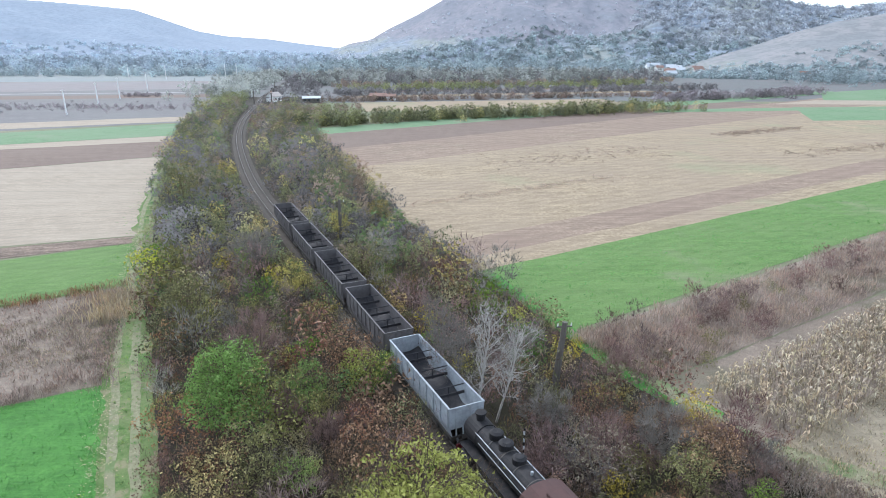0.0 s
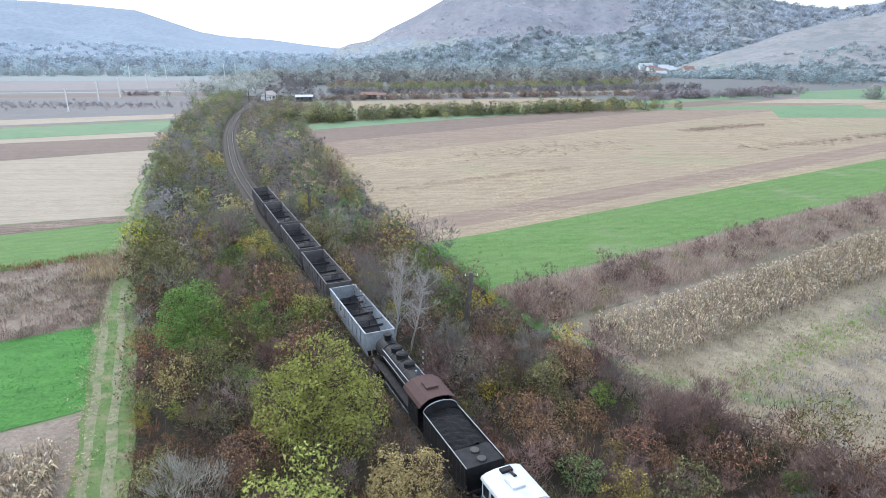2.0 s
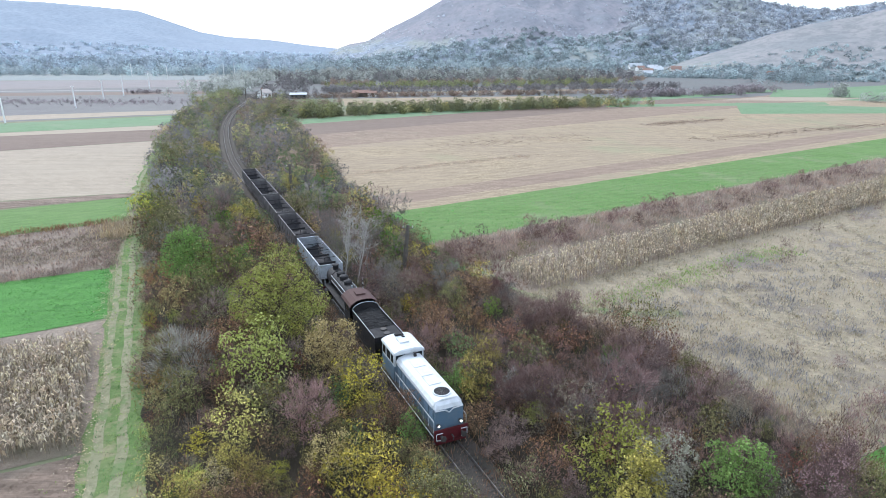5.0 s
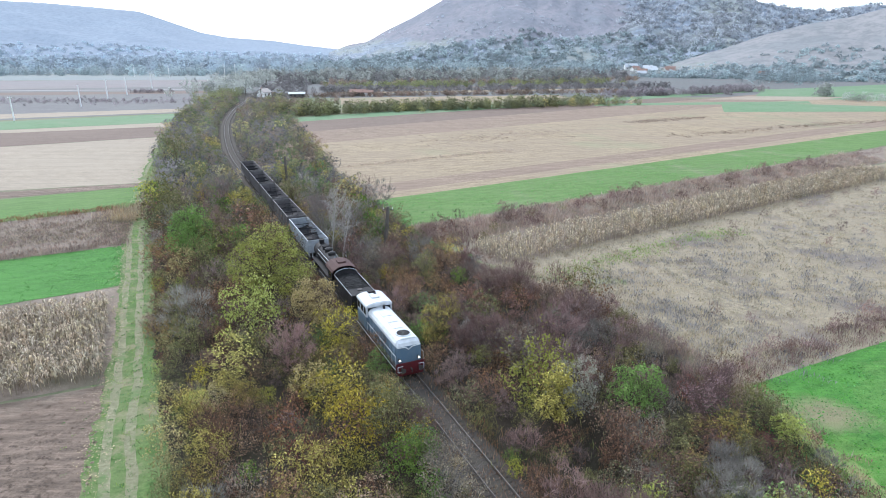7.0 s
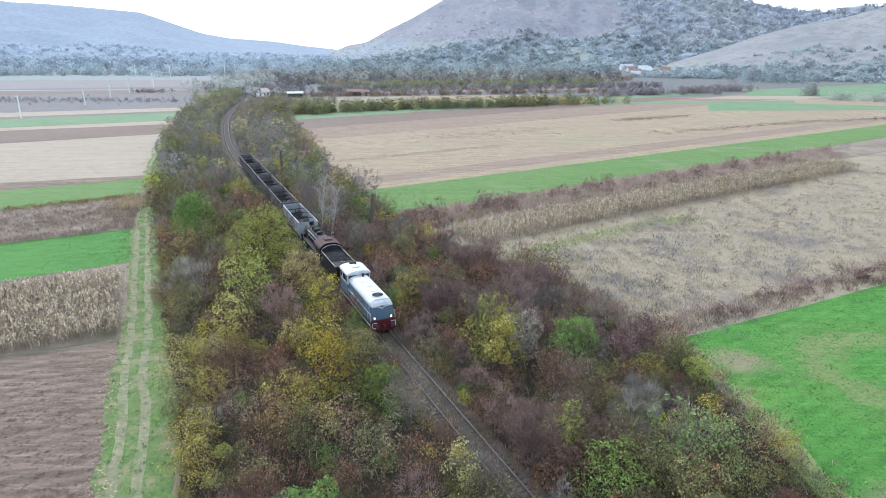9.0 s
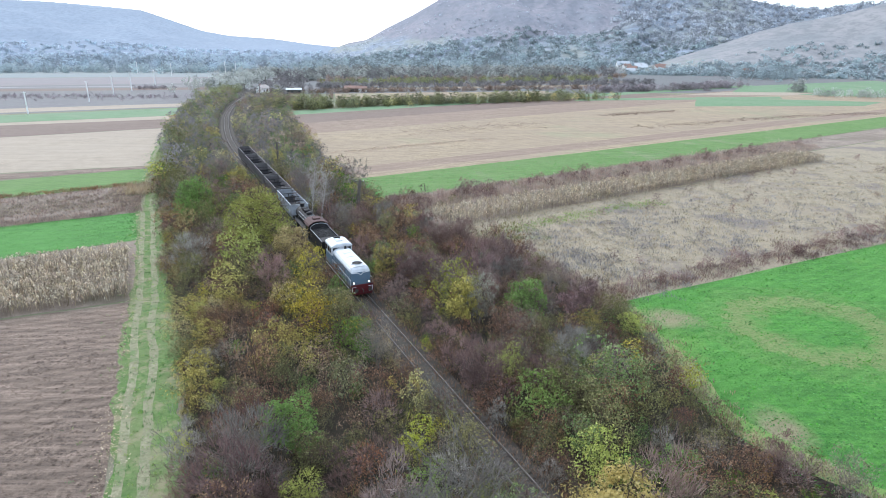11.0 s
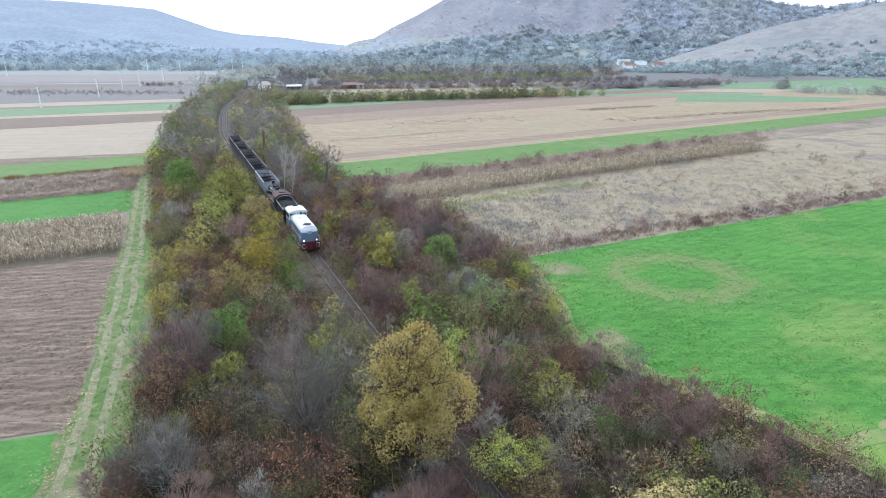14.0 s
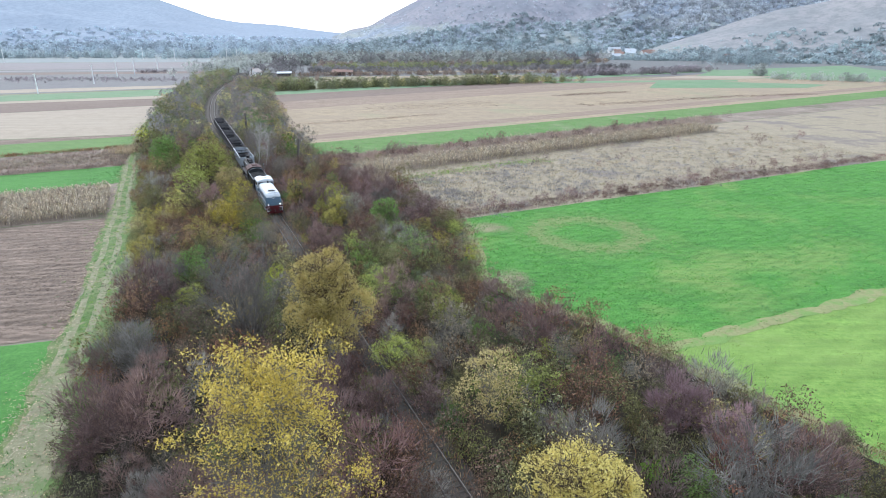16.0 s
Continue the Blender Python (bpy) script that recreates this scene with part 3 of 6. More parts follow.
rail_profile = [(-0.07, 0.0), (0.07, 0.0), (0.02, 0.03), (0.036, 0.13), (0.036, 0.16), (-0.036, 0.16), (-0.036, 0.13), (-0.02, 0.03)]
for off in (-0.753, 0.753):
    rv = np.array([[(*(c + s * (off + o)), RAIL_TOP - 0.16 + z) for o, z in rail_profile] for c, s in zip(bed_t, side_dir)]).reshape(-1, 3)
    rq = [(i * 8 + j, i * 8 + (j + 1) % 8, (i + 1) * 8 + (j + 1) % 8, (i + 1) * 8 + j) for i in range(len(bed_t) - 1) for j in range(8)]
    rail = new("rail", raw_mesh("rail", rv, rq, M_RAIL))
    rail.parent = railway

# ---- terrain: hills round the valley ----


def hill(name, skyline, foot, crest, material, label, wander=60.0, seed=0.0):
    """A ridge seen from the valley: skyline holds bearing and rise of the crest in degrees; the slope climbs from foot to crest metres away."""
    bearings = np.arange(skyline[0][0], skyline[-1][0] + 0.01, 0.4)
    rise = np.interp(bearings, [s[0] for s in skyline], [s[1] for s in skyline])
    m = 26
    verts = []
    for a, e in zip(bearings, rise):
        out = crest + wander * noise.noise((a * 0.09, seed, 1.3)) * 2
        top = 30 + out * math.tan(radians(e))
        for j in range(m + 1):
            f = j / (m - 4)
            r = foot + (out - foot) * min(f, 1.0) + (f - 1) * 500 * (f > 1)
            g = min(f, 1.0)
            z = max(top, 0.5) * (g ** 1.25) * (1 - 0.25 * max(0, f - 1) * 4)
            bump = noise.fractal((a * 0.22 + seed, r * 0.006, seed), 1.0, 2.0, 4)
            z += bump * 0.10 * max(top, 4) * math.sin(math.pi * min(1, g)) - 0.6 * (j == 0)
            verts.append((r * math.sin(radians(a)), r * math.cos(radians(a)), z))
    n = len(bearings)
    q = [(i * (m + 1) + j, i * (m + 1) + j + 1, (i + 1) * (m + 1) + j + 1, (i + 1) * (m + 1) + j) for i in range(n - 1) for j in range(m)]
    me = raw_mesh(name, verts, [t[::-1] for t in q], material)
    ob = tagged(new(name, me), label, "hill", kind="structure")
    return ob, np.array(verts).reshape(n, m + 1, 3)


def hill_mat(name, a, b, c, scale, woods=None, foot=45.0, back=9.0):
    """Far slope, haze in its colours: broad patches and a fine mottle; woods cover its foot and its back."""
    g = Nodes(name)
    m = g.add("Mapping")
    m.inputs["Scale"].default_value = (1, 0.6, 1.0)
    g.join(g.place(), m.inputs["Vector"])
    p = m.outputs[0]
    wide = g.noise(p, scale, 5, 0.6)
    near = g.noise(p, 0.09, 6, 0.8)
    broad = g.noise(p, scale * 3.2, 4, 0.6)
    col = g.mix(g.ramp(wide, [(0.38, (0, 0, 0)), (0.62, (1, 1, 1))]), a, b)
    col = g.mix(g.math("MULTIPLY", g.ramp(broad, [(0.42, (0, 0, 0)), (0.6, (1, 1, 1))]), 0.7), col, c)
    col = g.mix(g.math("MULTIPLY", g.ramp(near, [(0.45, (0, 0, 0)), (0.58, (1, 1, 1))]), 0.7), col, shade(c, 0.82))
    if woods:
        sep = g.add("SeparateXYZ")
        g.join(g.place(), sep.inputs[0])
        ragged = g.math("MULTIPLY", g.math("SUBTRACT", broad, 0.5), 5.0)
        low = g.math("DIVIDE", g.math("SUBTRACT", foot, sep.outputs["Z"]), 14.0)
        behind = g.math("MULTIPLY", g.math("SUBTRACT", g.math("DIVIDE", sep.outputs["X"], sep.outputs["Y"]), back), 14.0)
        cover = g.ramp(g.math("ADD", g.math("MAXIMUM", low, behind), ragged), [(0.0, (0, 0, 0)), (0.9, (1, 1, 1))])
        tree = g.mix(g.ramp(near, [(0.40, (0, 0, 0)), (0.60, (1, 1, 1))]), shade(woods, 1.3), shade(woods, 0.75))
        olive = g.ramp(g.noise(p, scale * 1.3, 4, 0.6), [(0.46, (0, 0, 0)), (0.6, (1, 1, 1))])
        tree = g.mix(g.math("MULTIPLY", olive, 0.55), tree, (0.27, 0.275, 0.215))
        col = g.mix(cover, col, tree)
    g.bsdf.inputs["Specular IOR Level"].default_value = 0.0
    return g.done(col, 1.0)


# hill colours are paled and blued to stand in for haze
M_HILL_R = hill_mat("hazed_scrub_hillside", (0.27, 0.25, 0.268), (0.232, 0.228, 0.252), (0.195, 0.205, 0.232), 0.006, (0.205, 0.235, 0.275), 42.0, 0.27)
M_HILL_L = hill_mat("hazed_wooded_hillside", (0.26, 0.305, 0.36), (0.235, 0.28, 0.335), (0.225, 0.265, 0.32), 0.003)
M_HILL_P = hill_mat("hazed_grass_ridge", (0.275, 0.262, 0.258), (0.24, 0.233, 0.233), (0.20, 0.208, 0.212), 0.008, (0.18, 0.2, 0.205), 10.0)
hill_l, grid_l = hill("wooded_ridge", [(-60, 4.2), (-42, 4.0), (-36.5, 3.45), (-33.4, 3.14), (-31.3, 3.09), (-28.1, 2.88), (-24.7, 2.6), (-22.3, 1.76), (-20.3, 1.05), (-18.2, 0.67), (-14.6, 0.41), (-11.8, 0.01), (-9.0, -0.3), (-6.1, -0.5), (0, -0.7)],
                      1250, 2300, M_HILL_L, "long wooded ridge across the valley, pale blue with painted haze", 80, 2.0)
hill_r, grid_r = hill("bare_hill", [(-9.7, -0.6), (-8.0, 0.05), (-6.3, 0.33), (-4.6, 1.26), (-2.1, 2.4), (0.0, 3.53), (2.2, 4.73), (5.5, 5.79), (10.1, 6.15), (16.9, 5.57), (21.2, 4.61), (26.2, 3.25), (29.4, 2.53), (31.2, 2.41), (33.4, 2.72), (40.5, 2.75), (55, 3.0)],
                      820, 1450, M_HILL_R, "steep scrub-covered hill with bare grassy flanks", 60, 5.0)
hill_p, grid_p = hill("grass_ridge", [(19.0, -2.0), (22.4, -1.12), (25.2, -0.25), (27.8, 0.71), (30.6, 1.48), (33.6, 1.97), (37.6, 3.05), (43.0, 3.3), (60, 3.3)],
                      620, 900, M_HILL_P, "grassy ridge with patches of scrub, greyed by painted haze", 20, 8.0)

# ---- plants ----


def stick_mesh(segs):
    """Three-sided tapering sticks from rows of x0 y0 z0 x1 y1 z1 r0 r1."""
    s = np.asarray(segs, float)
    a, b, r0, r1 = s[:, :3], s[:, 3:6], s[:, 6:7], s[:, 7:8]
    d = b - a
    d /= np.linalg.norm(d, axis=1)[:, None] + 1e-9
    u = np.cross(d, np.where(np.abs(d[:, 2:3]) > 0.9, [[1.0, 0, 0]], [[0, 0, 1.0]]))
    u /= np.linalg.norm(u, axis=1)[:, None] + 1e-9
    w = np.cross(d, u)
    ring = []
    for c, r in ((a, r0), (b, r1)):
        for k in range(3):
            ang = 2 * math.pi * k / 3
            ring.append(c + (u * math.cos(ang) + w * math.sin(ang)) * r)
    v = np.stack(ring, 1).reshape(-1, 3)
    base = (np.arange(len(s)) * 6)[:, None]
    q = np.concatenate([base + np.array([[k, (k + 1) % 3, 3 + (k + 1) % 3, 3 + k]]) for k in range(3)], 0)
    return v, q


def branch(rng, segs, a, direction, length, r, bends=3, droop=0.0, wild=0.25):
    """One crooked branch; returns the points along it."""
    pts, p, d = [np.array(a, float)], np.array(a, float), np.array(direction, float)
    d /= np.linalg.norm(d)
    for k in range(bends):
        d = d + rng.normal(size=3) * wild + np.array([0, 0, -droop])
        d /= np.linalg.norm(d)
        q = p + d * length / bends
        segs.append((*p, *q, r * (1 - k / bends * 0.75), r * (1 - (k + 1) / bends * 0.75)))
        p = q
        pts.append(q)
    return pts, d


def grow(rng, height, radius, stems=1, trunk=0.25, limbs=14, twigs=6, fine=4, girth=0.12, up=0.7, wild=0.22):
    """Sticks of a tree (stems=1) or many-stemmed shrub, and the places of its twigs."""
    segs, tips = [], []
    sources = []
    for k in range(stems):
        if stems == 1:
            pts, _ = branch(rng, segs, (0, 0, 0), (rng.normal() * 0.05, rng.normal() * 0.05, 1), height * 0.86, girth, 6, 0, 0.07)
        else:
            ang = rng.uniform(0, 2 * math.pi)
            lean = rng.uniform(0.1, 1.0)
            tilt = radius / height * lean * 1.3
            pts, _ = branch(rng, segs, (math.cos(ang) * 0.06 * lean, math.sin(ang) * 0.06 * lean, -0.05), (math.cos(ang) * tilt, math.sin(ang) * tilt, 1), height * rng.uniform(0.6, 0.92), girth * rng.uniform(0.5, 1), 4, 0, wild * 0.6)
        sources.append(pts)
    for k in range(limbs):
        pts = sources[k % len(sources)]
        f = trunk + (1 - trunk) * ((k // len(sources) + rng.uniform(0, 1)) / max(1, limbs / len(sources))) ** 0.9
        f = min(f, 0.999) * (len(pts) - 1)
        i = int(f)
        p = pts[i] + (pts[min(i + 1, len(pts) - 1)] - pts[i]) * (f - i)
        h = p[2] / height
        swell = math.sqrt(max(0.08, 1 - (abs(h - 0.52) / 0.56) ** 2))
        ang = k * 2.4 + rng.uniform(-0.5, 0.5)
        length = radius * swell * rng.uniform(0.75, 1.12) * (1.0 if stems == 1 else 0.65)
        lpts, d = branch(rng, segs, p, (math.cos(ang), math.sin(ang), up * rng.uniform(0.4, 1.3)), length, girth * 0.38 * (1.1 - h * 0.6), 3, 0.0, wild)
        tips.append(lpts[-1])
        for j in range(twigs):
            g = rng.uniform(0.3, 1.0) * 3
            i2 = min(int(g), 2)
            p2 = lpts[i2] + (lpts[i2 + 1] - lpts[i2]) * (g - i2)
            dirn = d * 0.5 + rng.normal(size=3) * 0.7 + np.array([0, 0, 0.35])
            tpts, d2 = branch(rng, segs, p2, dirn, length * rng.uniform(0.22, 0.5), girth * 0.13, 2, 0, wild)
            tips += tpts[1:]
            for _ in range(fine):
                g2 = rng.uniform(0.2, 1.0) * 2
                i3 = min(int(g2), 1)
                p3 = tpts[i3] + (tpts[i3 + 1] - tpts[i3]) * (g2 - i3)
                fpts, _ = branch(rng, segs, p3, d2 * 0.6 + rng.normal(size=3) * 0.7, length * rng.uniform(0.1, 0.26), girth * 0.06, 1)
                tips.append(fpts[-1])
    return np.array(segs), np.array(tips)


def leaf_places(rng, tips, n, spread):
    pick = tips[rng.integers(0, len(tips), n)]
    return pick + rng.normal(size=(n, 3)) * spread


def fine_twigs(rng, tips, centre, n, length, width):
    """Slender three-cornered twigs that spray outward and up from the branch ends."""
    p = tips[rng.integers(0, len(tips), n)] + rng.normal(size=(n, 3)) * 0.12
    d = (p - centre) * 0.5 + rng.normal(size=(n, 3)) * 0.8 + np.array([0, 0, 0.7])
    d /= np.linalg.norm(d, axis=1)[:, None] + 1e-9
    u = np.cross(d, rng.normal(size=(n, 3)))
    u /= np.linalg.norm(u, axis=1)[:, None] + 1e-9
    e = p + d * length * rng.uniform(0.5, 1.5, (n, 1))
    v = np.stack([p - u * width, p + u * width, e], 1).reshape(-1, 3)
    return v, np.arange(3 * n).reshape(n, 3)


def small_leaves(rng, pts, size):
    """Three-cornered leaves, each turned its own way."""
    n = len(pts)
    a = rng.normal(size=(n, 3))
    a /= np.linalg.norm(a, axis=1)[:, None]
    b = np.cross(a, rng.normal(size=(n, 3)) + np.array([0, 0, 0.8]))
    b /= np.linalg.norm(b, axis=1)[:, None] + 1e-9
    s = size * rng.uniform(0.55, 1.5, (n, 1))
    v = np.stack([pts - a * s * 0.8, pts + b * s * 0.6, pts + a * s * 0.8 - b * s * 0.35], 1).reshape(-1, 3)
    return v, np.arange(3 * n).reshape(n, 3)


def faced_leaves(rng, pts, out, size, loose=0.6, long=1.0):
    """Three-cornered leaves that lie roughly along the crown's surface, whose outward ways are given."""
    n = len(pts)
    nrm = out + rng.normal(size=(n, 3)) * loose
    nrm /= np.linalg.norm(nrm, axis=1)[:, None] + 1e-9
    a = np.cross(nrm, rng.normal(size=(n, 3)))
    a /= np.linalg.norm(a, axis=1)[:, None] + 1e-9
    b = np.cross(nrm, a)
    s = size * rng.uniform(0.6, 1.4, (n, 1))
    v = np.stack([pts - a * s * 0.8 * long, pts + b * s * 0.65, pts + a * s * 0.8 * long - b * s * 0.4], 1).reshape(-1, 3)
    return v, np.arange(3 * n).reshape(n, 3)


def lobes_of(rng, height, radius, count, base=0.2, point=0.35):
    """Round masses of foliage that make up a crown: centres and radii."""
    k = np.arange(count)
    f = (k + 0.5) / count
    z = height * (base + (0.86 - base) * f)
    wide = np.sqrt(np.clip(1 - ((f - point) / (1.05 - point)) ** 2, 0.05, 1)) * np.where(f < point, 0.75 + 0.25 * f / point, 1)
    ang = k * 2.4 + rng.uniform(-0.5, 0.5, count)
    reach = radius * wide * rng.uniform(0.35, 0.78, count)
    r = radius * rng.uniform(0.3, 0.52, count) * (1.1 - 0.35 * f)
    return np.stack([np.cos(ang) * reach, np.sin(ang) * reach, z], 1), r


def crown_points(rng, lobes, n, tufts=14, ragged=0.16):
    """Places on the outside of the lobes, gathered in tufts, with their outward ways."""
    c, r = lobes
    want = int(n * 1.7)
    k = rng.choice(len(r), want, p=r ** 2 / (r ** 2).sum())
    heads = rng.normal(size=(len(r), tufts, 3)) + np.array([0, 0, 0.45])
    heads /= np.linalg.norm(heads, axis=2)[:, :, None]
    swell = rng.uniform(0.8, 1.12, (len(r), tufts))
    j = rng.integers(0, tufts, want)
    d = heads[k, j] + rng.normal(size=(want, 3)) * 0.27
    d /= np.linalg.norm(d, axis=1)[:, None]
    p = c[k] + d * (r[k] * swell[k, j] * (1 + rng.normal(size=want) * ragged - 0.05))[:, None] * (1, 1, 0.9)
    inner = np.min(np.linalg.norm(p[:, None] - c[None], axis=2) / r[None], axis=1)
    keep = np.argsort(-(inner + rng.random(want) * 0.35))[:n]
    p = np.maximum(p, (-99, -99, 0.05))
    return p[keep], d[keep]


def lobed(rng, height, radius, lobes, leaves, leaf_size, base=0.15, ragged=0.16, loose=0.6, tufts=14, up=0.0):
    """A full crown of leaves on rounded masses."""
    p, d = crown_points(rng, lobes_of(rng, height, radius, lobes, base), leaves, tufts, ragged)
    d = d + np.array([0, 0, up])
    return faced_leaves(rng, p, d, leaf_size, loose)


def brush(rng, height, radius, n, length, width, lobes=9):
    """The dense outer twigs of a bare shrub, all spraying up and outward."""
    p, d = crown_points(rng, lobes_of(rng, height, radius, lobes, 0.1), n, 10, 0.2)
    way = d * 0.6 + (p - np.array([0, 0, 0.0])) / height * 0.7 + rng.normal(size=p.shape) * 0.3 + np.array([0, 0, 0.25])
    way /= np.linalg.norm(way, axis=1)[:, None]
    u = np.cross(way, d + rng.normal(size=p.shape) * 0.5)
    u /= np.linalg.norm(u, axis=1)[:, None] + 1e-9
    ln = length * rng.uniform(0.5, 1.4, (n, 1))
    v = np.stack([p - way * ln * 0.6 - u * width, p - way * ln * 0.6 + u * width, p + way * ln * 0.4], 1).reshape(-1, 3)
    v[:, 2] = np.maximum(v[:, 2], 0.03)
    return v, np.arange(3 * n).reshape(n, 3)


def wood_of(rng, segs, tips, n_fine, length=0.55, width=0.012):
    """Sticks and fine twigs together: places, and faces of four and of three corners."""
    v, q = stick_mesh(segs)
    if not n_fine:
        return v, (q,)
    w, t = fine_twigs(rng, tips, np.array([0, 0, tips[:, 2].mean() * 0.6]), n_fine, length, width)
    return np.concatenate([v, w]), (q, t + len(v))


def clumped(rng, tips, n, clumps, spread):
    """Leaf places gathered in clumps on the outer and upper twigs."""
    mid = tips.mean(axis=0)
    out = np.linalg.norm((tips - mid) * (1, 1, 1.2), axis=1) + 0.5 * (tips[:, 2] - mid[2])
    best = np.argsort(-(out + rng.normal(size=len(tips)) * out.std() * 0.6))[:max(clumps, len(tips) // 2)]
    c = tips[rng.choice(best, clumps)]
    k = rng.integers(0, clumps, n)
    w = spread * rng.uniform(0.6, 1.3, clumps)
    return c[k] + rng.normal(size=(n, 3)) * w[k, None] * (1, 1, 0.75)


def plant(name, seed, height, radius, leaf, bark, n_leaves, size, label, category, group="", spread=0.22, n_fine=900, hollow=0.0, twig=0.011, full=0, **kw):
    """A tree or shrub: its trunk with branches, and its crown of leaves."""
    rng = np.random.default_rng(seed)
    segs, tips = grow(rng, height, radius, **kw)
    tips = tips[tips[:, 2] > 0.12 * height]
    root = tagged(new(name), label, category, group)
    many = kw.get("stems", 1) > 1
    wood = new("branchwork" if many else "trunk", raw_mesh(name + "_wood", *wood_of(rng, segs, tips, n_fine, 0.6, twig), BARK[bark]))
    wood.parent = root
    if many:
        tagged(wood, kind="stuff")
    if n_leaves:
        if hollow:   # leaves kept mostly on the outer and upper twigs
            far = np.linalg.norm((tips - np.array([0, 0, height * 0.45])) / np.array([radius, radius, height * 0.5]), axis=1)
            tips = tips[far > hollow]
        if full:   # a closed crown of that many masses, with loose leaves round them
            v, t = lobed(rng, height * 1.04, radius * 1.05, full, int(n_leaves * 0.8), size, 0.22, 0.12, 0.65, 16)
            w, u = small_leaves(rng, leaf_places(rng, tips * 0.9, n_leaves - int(n_leaves * 0.8), spread * 0.8), size)
            me = raw_mesh(name + "_leaves", np.concatenate([v, w]), np.concatenate([t, u + len(v)]), LEAF[leaf])
        else:
            me = raw_mesh(name + "_leaves", *small_leaves(rng, np.concatenate([clumped(rng, tips, int(n_leaves * 0.65), max(12, n_leaves // 90), spread * 1.5), leaf_places(rng, tips, n_leaves - int(n_leaves * 0.65), spread)]), size), LEAF[leaf])
        crown = new("crown", me)
        crown.parent = root
    return root


def at(x, y, turn=0.0, size=1.0, z=0.0):
    return Matrix.Translation((x, y, z)) @ Matrix.Rotation(turn, 4, "Z") @ Matrix.Diagonal((size, size, size, 1))


def stand(ob, x, y, turn=0.0, size=1.0, z=0.0):
    ob.matrix_basis = at(x, y, turn, size, z)
    return ob


# trees that stand out
stand(plant("green_tree", 11, 8.5, 3.6, "green", "brown", 7500, 0.15, "leafy bright green tree among brown scrub", "tree", limbs=26, girth=0.16, full=22), -16.9, 43.0)
stand(plant("lime_tree", 12, 10.2, 4.3, "lime", "brown", 9500, 0.15, "tall yellow-green tree close to the railway", "tree", limbs=30, girth=0.2, twigs=7, full=30), -0.9, 26.2)
stand(plant("birch", 13, 10.6, 2.5, "mauve", "white", 90, 0.10, "bare birch with pale trunk and upswept branches", "tree", "birches beside the line", limbs=28, girth=0.14, up=1.7, twigs=7, fine=5, n_fine=500), 2.6, 45.6)
stand(plant("birch", 14, 10.0, 2.3, "mauve", "white", 80, 0.10, "bare pale birch leaning outwards", "tree", "birches beside the line", limbs=24, girth=0.13, up=1.7, twigs=7, fine=5, n_fine=500), 4.4, 45.0, 1.0)
for seed, x, y in ((15, 1.0, 47.6), (16, -0.6, 50.0), (17, 0.2, 52.5), (18, 5.6, 47.4)):
    stand(plant("birch", seed, 8.6, 1.9, "mauve", "grey", 260, 0.10, "thin bare birch with reddish twigs", "tree", "birches beside the line", limbs=20, girth=0.09, up=1.6, n_fine=1200), x, y, seed)
stand(plant("tan_bush", 19, 6.8, 2.7, "gold", "brown", 5200, 0.12, "tan and gold bush beside the track", "bush", stems=5, trunk=0.2, limbs=30, girth=0.09, full=16), 5.4, 19.3)
stand(plant("golden_tree", 20, 11.0, 3.7, "golden", "brown", 26000, 0.12, "dense golden yellow tree beside the railway", "tree", limbs=40, twigs=9, girth=0.2, spread=0.34, full=34), 35.0, -38.7)
stand(plant("bare_tree", 21, 10.4, 6.6, "grey", "dun", 160, 0.1, "wide leafless grey tree with many fine twigs", "tree", stems=9, trunk=0.1, limbs=84, twigs=9, fine=3, girth=0.15, up=1.5, wild=0.15, n_fine=3600, twig=0.013), 27.0, -36.6)
stand(plant("poplar", 22, 14.8, 4.4, "poplar", "dun", 19000, 0.092, "tall thinning yellow poplar with a pale trunk", "tree", limbs=58, twigs=8, girth=0.17, up=1.5, spread=0.2, hollow=0.3, n_fine=1200), 39.6, -65.2)
stand(plant("golden_tree", 23, 6.6, 3.5, "golden", "brown", 15000, 0.115, "round golden yellow tree at the wood's edge", "tree", limbs=36, twigs=9, girth=0.17, spread=0.32, full=24), 55.0, -61.4)
stand(plant("gold_green_bush", 24, 7.4, 2.6, "gold", "grey", 4200, 0.11, "tall tan and yellow bush with pale twigs", "bush", stems=5, trunk=0.2, limbs=30, girth=0.07, full=14), 50.4, -49.6)
stand(plant("silver_bush", 25, 6.4, 2.1, "silver", "grey", 3400, 0.10, "bush covered with silvery seed heads", "bush", stems=5, trunk=0.2, limbs=28, girth=0.07, full=14), 30.6, 2.6)
stand(plant("yellow_bush", 26, 6.4, 1.9, "yellow", "brown", 3400, 0.12, "bright yellow bush next to a silvery one", "bush", stems=4, trunk=0.15, limbs=24, girth=0.07, full=14), 28.8, 1.4)
stand(plant("green_bush", 27, 5.2, 2.4, "green", "brown", 3800, 0.12, "fresh green bush in the scrub belt", "bush", stems=5, trunk=0.15, limbs=24, girth=0.07, full=14), 36.0, 3.0)
stand(plant("pink_bush", 28, 5.2, 2.8, "pink", "mauve", 1800, 0.08, "bush of dusty pink twigs", "bush", stems=8, trunk=0.15, limbs=50, twigs=7, girth=0.05, up=1.1, n_fine=3500), 41.4, 3.0)
stand(plant("yellow_bush", 29, 5.6, 1.7, "yellow", "brown", 2000, 0.11, "yellow bush beside the line", "bush", stems=4, trunk=0.2, limbs=20, girth=0.06, full=10), 18.6, 14.8)
stand(plant("green_bush", 30, 5.4, 2.4, "green", "brown", 3800, 0.13, "dense green bush among grey twigs", "bush", stems=5, trunk=0.15, limbs=24, girth=0.07, full=14), 15.2, -21.5)

